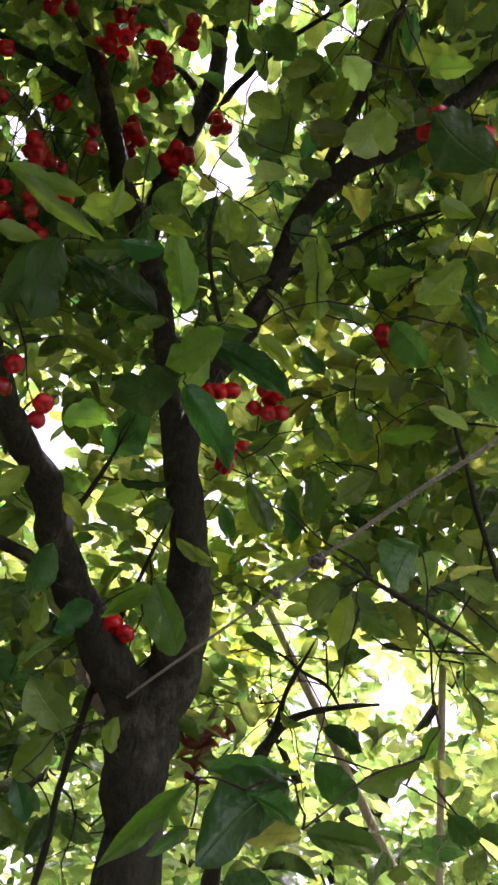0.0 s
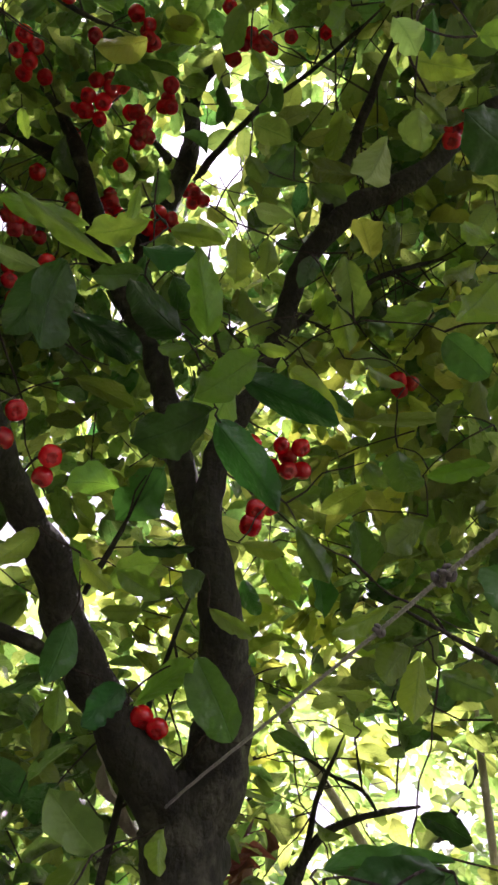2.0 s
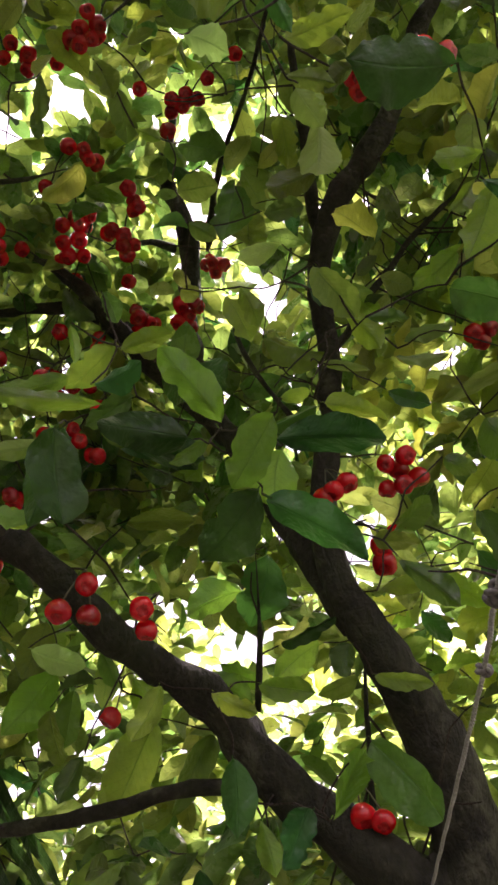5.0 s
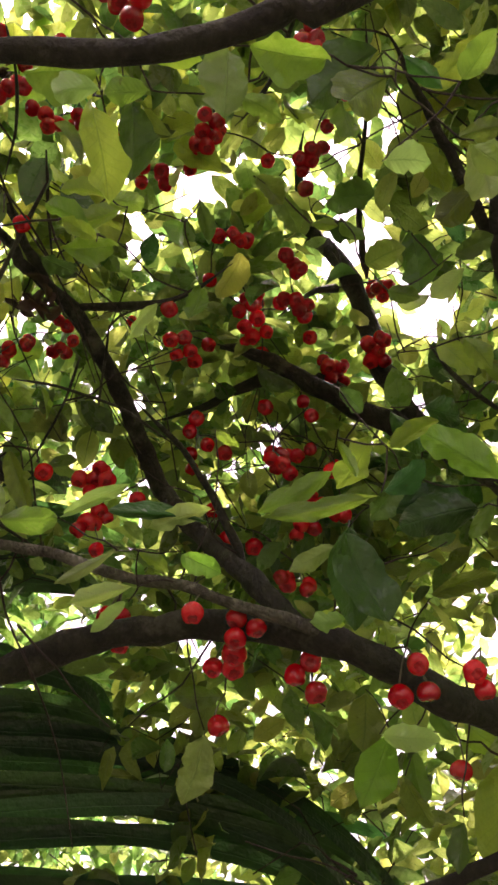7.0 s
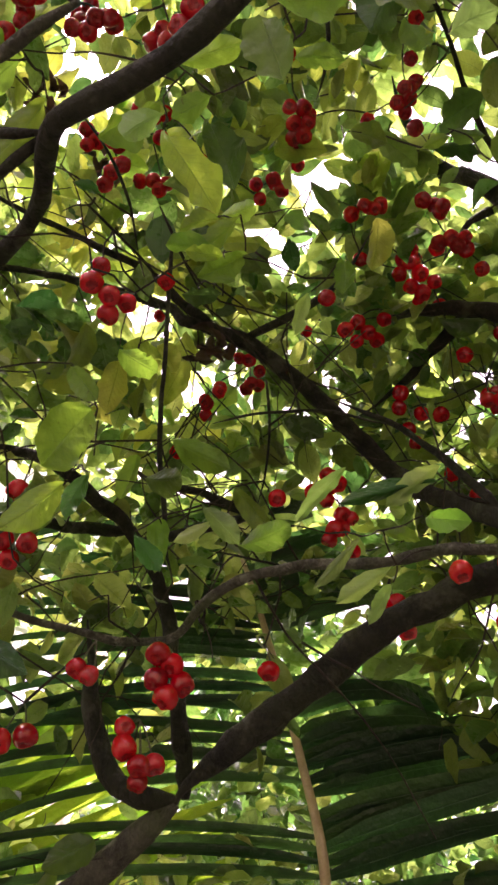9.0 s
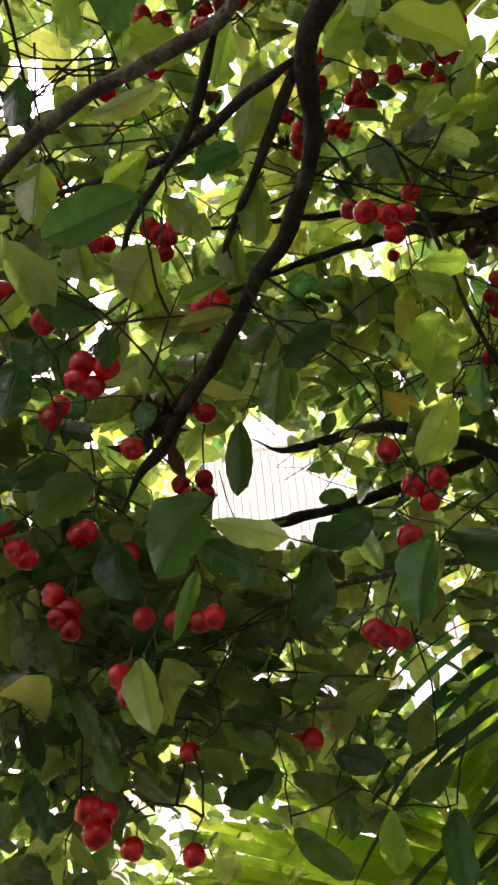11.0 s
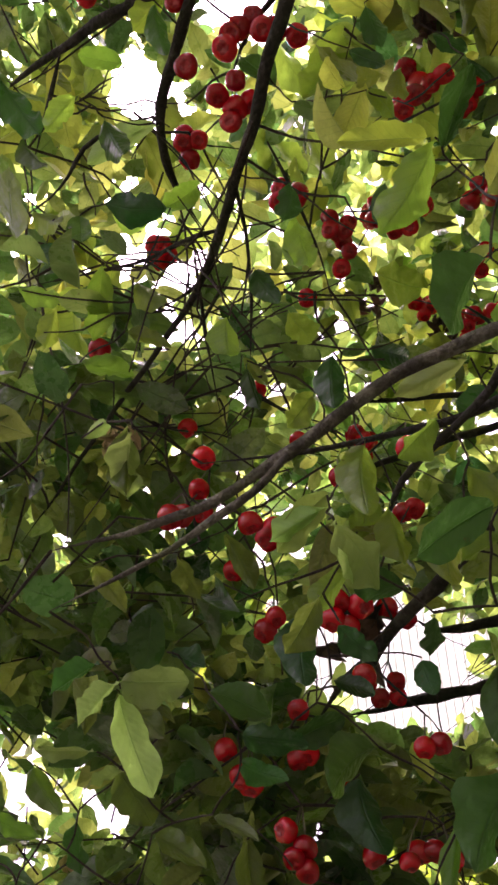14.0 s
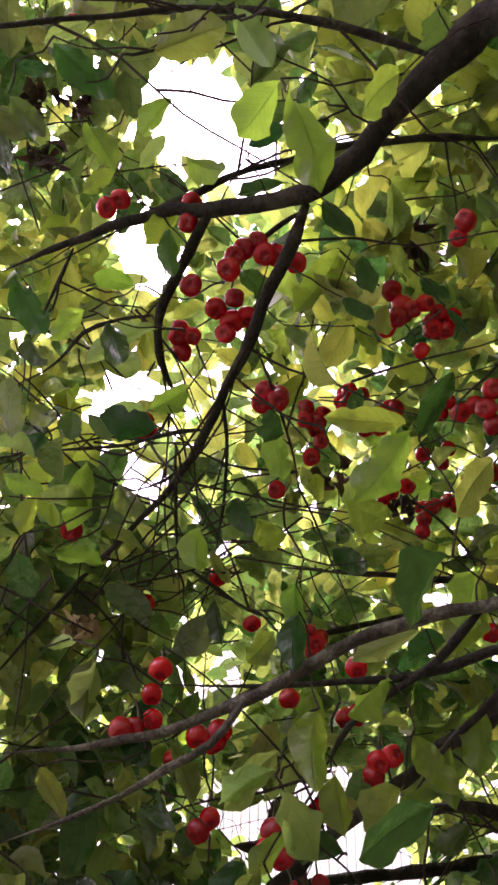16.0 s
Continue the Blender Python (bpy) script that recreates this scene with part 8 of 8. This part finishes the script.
thicket((-1.036, -0.083, 3.342), (-1.362, -0.066, 3.961), 0.09, 8)
thicket((-1.592, -0.752, 2.759), (-2.112, -0.969, 3.174), 0.09, 14)
thicket((-1.576, -0.512, 2.873), (-2.091, -0.645, 3.329), 0.09, 10)
thicket((-1.239, 0.639, 3.053), (-1.671, 0.854, 3.560), 0.09, 9)
thicket((-1.324, 0.913, 2.817), (-1.786, 1.224, 3.241), 0.09, 10)
thicket((-0.410, 0.453, 3.515), (-0.551, 0.602, 4.184), 0.09, 9)
thicket((-1.036, 0.779, 3.143), (-1.397, 1.042, 3.682), 0.09, 4)
thicket((-0.223, -1.244, 3.310), (-0.333, -1.597, 3.905), 0.09, 9)
thicket((-0.334, -1.188, 3.318), (-0.484, -1.522, 3.915), 0.09, 8)
thicket((-0.924, -0.526, 3.310), (-1.280, -0.628, 3.904), 0.09, 9)
thicket((-0.236, 0.515, 3.359), (-0.277, 0.693, 4.035), 0.09, 9)
thicket((0.066, 0.791, 3.259), (0.130, 1.066, 3.900), 0.09, 7)
thicket((-0.624, 1.097, 3.027), (-0.800, 1.479, 3.587), 0.09, 8)
thicket((-0.640, 1.439, 2.723), (-0.823, 1.941, 3.176), 0.09, 8)
thicket((-0.420, 1.603, 2.595), (-0.526, 2.162, 3.004), 0.09, 8)
thicket((0.125, 1.353, 2.888), (0.210, 1.824, 3.399), 0.09, 11)
thicket((0.263, 1.329, 2.880), (0.396, 1.792, 3.388), 0.09, 8)
thicket((0.144, 1.576, 2.641), (0.236, 2.125, 3.065), 0.09, 8)
thicket((0.022, -0.816, 3.554), (-0.074, -1.004, 4.221), 0.09, 8)
thicket((-0.218, -1.084, 3.403), (-0.398, -1.366, 4.018), 0.09, 8)
thicket((-0.603, 0.159, 3.488), (-0.821, 0.175, 4.153), 0.09, 8)
thicket((-0.336, 0.478, 3.521), (-0.460, 0.606, 4.198), 0.09, 8)
thicket((-1.244, 0.739, 3.005), (-1.686, 0.959, 3.502), 0.09, 16)
thicket((0.160, 0.928, 3.234), (0.320, 1.311, 4.068), 0.12, 14)
thicket((0.191, 1.102, 3.125), (0.365, 1.567, 3.907), 0.12, 14)
thicket((0.108, 1.248, 3.026), (0.243, 1.782, 3.762), 0.12, 14)
thicket((0.234, 1.298, 3.001), (0.428, 1.856, 3.725), 0.12, 14)
thicket((-0.707, -0.802, 2.826), (-1.013, -1.064, 3.402), 0.12, 14)
thicket((-0.801, -0.826, 2.777), (-1.151, -1.099, 3.330), 0.12, 14)
thicket((-0.866, -0.697, 2.807), (-1.246, -0.911, 3.373), 0.12, 14)
thicket((-0.895, -0.823, 2.740), (-1.289, -1.095, 3.276), 0.12, 14)
thicket((-0.569, -0.671, 3.052), (-0.771, -0.939, 3.701), 0.12, 12)
thicket((-0.756, -0.690, 2.943), (-1.039, -0.965, 3.544), 0.12, 12)
thicket((-0.949, -0.655, 2.841), (-1.317, -0.914, 3.397), 0.12, 12)
thicket((-1.093, -0.817, 2.727), (-1.524, -1.148, 3.233), 0.12, 12)
thicket((-0.690, -0.792, 3.053), (-0.933, -1.042, 3.663), 0.12, 12)
thicket((-0.841, -0.811, 2.978), (-1.146, -1.068, 3.556), 0.12, 12)
thicket((-0.852, 1.216, 2.457), (-1.200, 1.634, 2.849), 0.10, 7)
thicket((-0.795, 1.295, 2.427), (-1.118, 1.747, 2.807), 0.10, 7)
thicket((-0.718, 1.329, 2.426), (-1.008, 1.796, 2.805), 0.10, 7)
thicket((-0.812, 1.127, 2.514), (-1.142, 1.507, 2.930), 0.10, 7)
thicket((-0.647, 1.379, 2.415), (-0.907, 1.866, 2.790), 0.10, 7)
thicket((-0.787, 1.005, 2.585), (-1.107, 1.332, 3.032), 0.10, 7)
thicket((-0.185, -0.991, 3.102), (-0.360, -1.281, 3.741), 0.10, 9)
thicket((-0.306, -0.952, 3.067), (-0.533, -1.225, 3.690), 0.10, 9)
thicket((-0.337, -1.042, 3.040), (-0.579, -1.354, 3.651), 0.10, 9)
thicket((-0.426, -0.913, 3.032), (-0.706, -1.169, 3.640), 0.10, 9)
thicket((-0.090, -0.959, 3.141), (-0.224, -1.235, 3.797), 0.10, 9)
thicket((-0.619, -0.849, 2.846), (-0.824, -1.135, 3.355), 0.10, 9)
thicket((-0.738, -0.884, 2.776), (-0.991, -1.184, 3.258), 0.10, 9)
thicket((-0.879, -0.973, 2.680), (-1.188, -1.310, 3.124), 0.10, 9)
thicket((-1.024, -0.976, 2.607), (-1.391, -1.314, 3.020), 0.10, 9)
thicket((-0.846, -0.596, 2.673), (-1.357, -0.724, 3.169), 0.12, 14)
thicket((-0.903, -0.538, 2.664), (-1.441, -0.639, 3.155), 0.12, 14)
thicket((-0.868, -0.660, 2.654), (-1.389, -0.820, 3.140), 0.12, 14)
thicket((-0.893, -0.440, 2.685), (-1.427, -0.493, 3.187), 0.12, 14)
thicket((-0.812, -0.718, 2.663), (-1.306, -0.905, 3.154), 0.12, 14)
thicket((-0.864, -0.372, 2.708), (-1.383, -0.393, 3.221), 0.12, 14)
thicket((-0.837, 0.500, 3.538), (-1.088, 0.673, 4.276), 0.12, 8)
thicket((-0.823, 0.637, 3.430), (-1.070, 0.858, 4.131), 0.12, 8)
thicket((-0.641, 0.718, 3.381), (-0.824, 0.966, 4.065), 0.12, 8)
thicket((-0.713, 0.803, 3.307), (-0.921, 1.082, 3.964), 0.12, 8)
thicket((-0.563, 0.558, 3.515), (-0.719, 0.751, 4.246), 0.12, 8)
thicket((-0.629, 0.631, 3.516), (-0.809, 0.811, 4.063), 0.12, 11)
thicket((-0.689, 0.804, 3.428), (-0.886, 1.034, 3.950), 0.12, 11)
thicket((-0.825, 0.690, 3.405), (-1.060, 0.888, 3.920), 0.12, 11)
thicket((-0.864, 0.850, 3.331), (-1.111, 1.093, 3.825), 0.12, 11)
thicket((-0.769, 0.554, 3.478), (-0.989, 0.712, 4.014), 0.12, 11)
spots = np.vstack(THICKETS)
ways = rng.normal(0, 1, spots.shape) * (1, 1, 0.45)
ways /= np.linalg.norm(ways, axis=1)[:, None]
where, axes, normals, longs = sprigs(spots, ways, rng.uniform(0.16, 0.36, len(spots)), 7, 0.09)
keep = shut(where) & thinned(where) & clear(where + axes * longs[:, None] * 0.5) & (np.linalg.norm(where - HUB, axis=1) > 1.2)
me = scatter("crown_leaves", where[keep] - origin, axes[keep], normals[keep], longs[keep], rng.uniform(0.42, 0.64, int(keep.sum())), SMALL_LEAVES[0], FOLIAGE)
tagged(part("crown_leaves", me, fruit_tree, "dense crown of small oval green leaves"), kind="stuff")

# ---- leaves deep in the crown ----
dice = np.random.default_rng(23)
count = 5400
spots = dice.normal(0, 1, (count, 3))
spots /= np.linalg.norm(spots, axis=1)[:, None]
spots = HUB + spots * (2.3 + 1.5 * dice.random(count) ** 0.8)[:, None] * (1, 1, 0.95)
# Bare again on the unseen side, to let the daylight in.
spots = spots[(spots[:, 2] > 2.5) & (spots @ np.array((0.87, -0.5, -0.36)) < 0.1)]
ways = dice.normal(0, 1, spots.shape) * (1, 1, 0.45)
ways /= np.linalg.norm(ways, axis=1)[:, None]
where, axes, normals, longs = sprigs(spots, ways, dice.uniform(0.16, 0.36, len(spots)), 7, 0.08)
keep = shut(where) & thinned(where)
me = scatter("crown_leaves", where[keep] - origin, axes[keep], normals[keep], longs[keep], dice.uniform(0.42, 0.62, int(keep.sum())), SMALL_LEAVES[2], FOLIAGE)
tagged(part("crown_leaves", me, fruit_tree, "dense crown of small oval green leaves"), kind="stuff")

# ---- yellow-green sprays, the light shining through put into their colour ----
THICKETS.clear()
thicket((-0.392, -0.223, 3.387), (-0.504, -0.309, 3.912), 0.07, 4)
thicket((-0.405, -0.033, 3.347), (-0.522, -0.064, 3.860), 0.07, 4)
thicket((-0.165, 0.081, 3.445), (-0.212, 0.084, 3.987), 0.07, 4)
thicket((-0.064, 0.286, 3.459), (-0.081, 0.349, 4.004), 0.07, 4)
thicket((-0.525, 0.076, 3.268), (-0.677, 0.077, 3.757), 0.07, 4)
thicket((-0.729, -0.114, 3.201), (-0.941, -0.168, 3.671), 0.07, 4)
thicket((-0.359, 0.280, 3.314), (-0.462, 0.342, 3.817), 0.07, 4)
thicket((-0.076, 0.451, 3.423), (-0.096, 0.562, 3.959), 0.07, 4)
thicket((0.375, -0.744, 3.204), (0.426, -0.915, 3.828), 0.07, 4)
thicket((0.192, -0.739, 3.148), (0.170, -0.908, 3.751), 0.07, 4)
thicket((0.050, -0.827, 3.092), (-0.029, -1.031, 3.672), 0.07, 4)
thicket((0.258, -0.634, 3.184), (0.261, -0.761, 3.800), 0.07, 4)
thicket((0.196, -0.209, 3.226), (0.175, -0.167, 3.859), 0.07, 4)
thicket((0.093, -0.052, 3.217), (0.030, 0.053, 3.847), 0.07, 4)
thicket((0.032, -0.262, 3.168), (-0.054, -0.240, 3.779), 0.07, 4)
thicket((-0.288, -0.436, 3.241), (-0.357, -0.549, 3.867), 0.07, 4)
thicket((-0.402, -0.311, 3.218), (-0.513, -0.379, 3.836), 0.07, 4)
thicket((-0.479, -0.051, 3.251), (-0.620, -0.020, 3.881), 0.07, 4)
thicket((-0.635, -0.220, 3.127), (-0.833, -0.254, 3.709), 0.07, 4)
thicket((-0.778, -0.099, 3.088), (-1.030, -0.086, 3.656), 0.07, 4)
thicket((0.178, 0.757, 3.165), (0.247, 0.918, 3.672), 0.07, 4)
thicket((0.130, 0.603, 3.236), (0.184, 0.717, 3.766), 0.07, 4)
thicket((0.150, 0.897, 3.083), (0.210, 1.102, 3.565), 0.07, 4)
thicket((0.113, 0.646, 2.862), (0.190, 0.859, 3.340), 0.07, 4)
thicket((0.035, 0.869, 2.678), (0.086, 1.156, 3.094), 0.07, 4)
thicket((0.089, 0.804, 2.734), (0.158, 1.070, 3.169), 0.07, 4)
thicket((-0.036, 0.759, 2.759), (-0.009, 1.010, 3.202), 0.07, 4)
thicket((-0.226, 1.625, 2.950), (-0.265, 2.214, 3.502), 0.10, 6)
thicket((-0.387, 1.489, 3.044), (-0.485, 2.028, 3.631), 0.10, 6)
thicket((-0.238, 1.799, 2.810), (-0.281, 2.451, 3.312), 0.10, 6)
thicket((-0.526, 1.573, 2.965), (-0.674, 2.143, 3.524), 0.10, 6)
thicket((-0.154, 1.902, 2.735), (-0.167, 2.591, 3.210), 0.10, 6)
thicket((0.343, 0.013, 3.178), (0.360, 0.116, 3.725), 0.07, 4)
thicket((0.410, 0.064, 3.205), (0.451, 0.186, 3.762), 0.07, 4)
thicket((0.348, -0.085, 3.164), (0.367, -0.016, 3.706), 0.07, 4)
thicket((0.154, -0.070, 3.111), (0.103, 0.004, 3.634), 0.07, 4)
thicket((0.242, 0.029, 3.152), (0.223, 0.138, 3.689), 0.07, 4)
thicket((0.475, -0.122, 3.195), (0.539, -0.066, 3.748), 0.07, 4)
thicket((-1.092, -1.247, 3.705), (-1.457, -1.504, 4.282), 0.08, 8)
thicket((-1.125, -1.294, 3.685), (-1.500, -1.564, 4.256), 0.08, 8)
thicket((-0.935, -1.313, 3.792), (-1.140, -1.560, 4.299), 0.09, 9)
spots = np.vstack(THICKETS)
ways = dice.normal(0, 1, spots.shape) * (1, 1, 0.45)
ways /= np.linalg.norm(ways, axis=1)[:, None]
where, axes, normals, longs = sprigs(spots, ways, dice.uniform(0.12, 0.24, len(spots)), 5, 0.1)
keep = shut(where) & shut(where + axes * longs[:, None]) & clear(where + axes * longs[:, None] * 0.5) & (np.linalg.norm(where - HUB, axis=1) > 1.2)
me = scatter("young_leaves", where[keep] - origin, axes[keep], normals[keep], longs[keep], dice.uniform(0.44, 0.6, int(keep.sum())), leaf_form(12, 4, 0.15, 0.2, 1.4, 0.5, 0), BACKLIT_FOLIAGE)
tagged(part("young_leaves", me, fruit_tree, "yellow-green leaves coloured as if light shines through"), kind="stuff")

# ---- low sprays of the neighbouring trees behind the dark palm ----
THICKETS.clear()
thicket((-2.678, 0.448, 3.831), (-3.513, 0.580, 4.528), 0.28, 22)
thicket((-2.790, 0.724, 3.709), (-3.660, 0.943, 4.367), 0.28, 22)
thicket((-2.995, 0.613, 3.634), (-3.930, 0.796, 4.269), 0.28, 22)
thicket((-2.693, 1.037, 3.681), (-3.533, 1.354, 4.331), 0.28, 22)
thicket((-2.480, 0.297, 3.966), (-3.253, 0.382, 4.704), 0.28, 22)
thicket((-2.613, 1.359, 3.643), (-3.428, 1.776, 4.280), 0.28, 22)
thicket((-2.510, 0.652, 3.865), (-3.293, 0.847, 4.572), 0.28, 22)
thicket((-2.439, 1.535, 3.687), (-3.199, 2.006, 4.338), 0.28, 22)
thicket((-1.868, 0.504, 3.681), (-2.422, 0.653, 4.298), 0.20, 22)
thicket((-1.860, 0.628, 3.642), (-2.411, 0.815, 4.247), 0.20, 22)
thicket((-1.964, 0.502, 3.638), (-2.546, 0.650, 4.241), 0.20, 22)
thicket((-2.643, 0.176, 3.671), (-3.697, 0.217, 4.498), 0.26, 34)
thicket((-2.725, 0.360, 3.598), (-3.812, 0.475, 4.395), 0.26, 34)
thicket((-2.875, 0.267, 3.540), (-4.022, 0.346, 4.314), 0.26, 34)
thicket((-2.539, 0.395, 3.683), (-3.552, 0.524, 4.515), 0.26, 34)
thicket((-2.781, 0.512, 3.543), (-3.890, 0.688, 4.319), 0.26, 34)
spots = np.vstack(THICKETS)
ways = dice.normal(0, 1, spots.shape) * (1, 1, 0.45)
ways /= np.linalg.norm(ways, axis=1)[:, None]
where, axes, normals, longs = sprigs(spots, ways, dice.uniform(0.2, 0.4, len(spots)), 7, 0.1)
# The shade-coloured leaves again, so the gaps between the leaflets read dark.
me = scatter("crown_leaves", where - origin, axes, normals, longs, dice.uniform(0.44, 0.6, len(where)), SMALL_LEAVES[1], SHADED_FOLIAGE)
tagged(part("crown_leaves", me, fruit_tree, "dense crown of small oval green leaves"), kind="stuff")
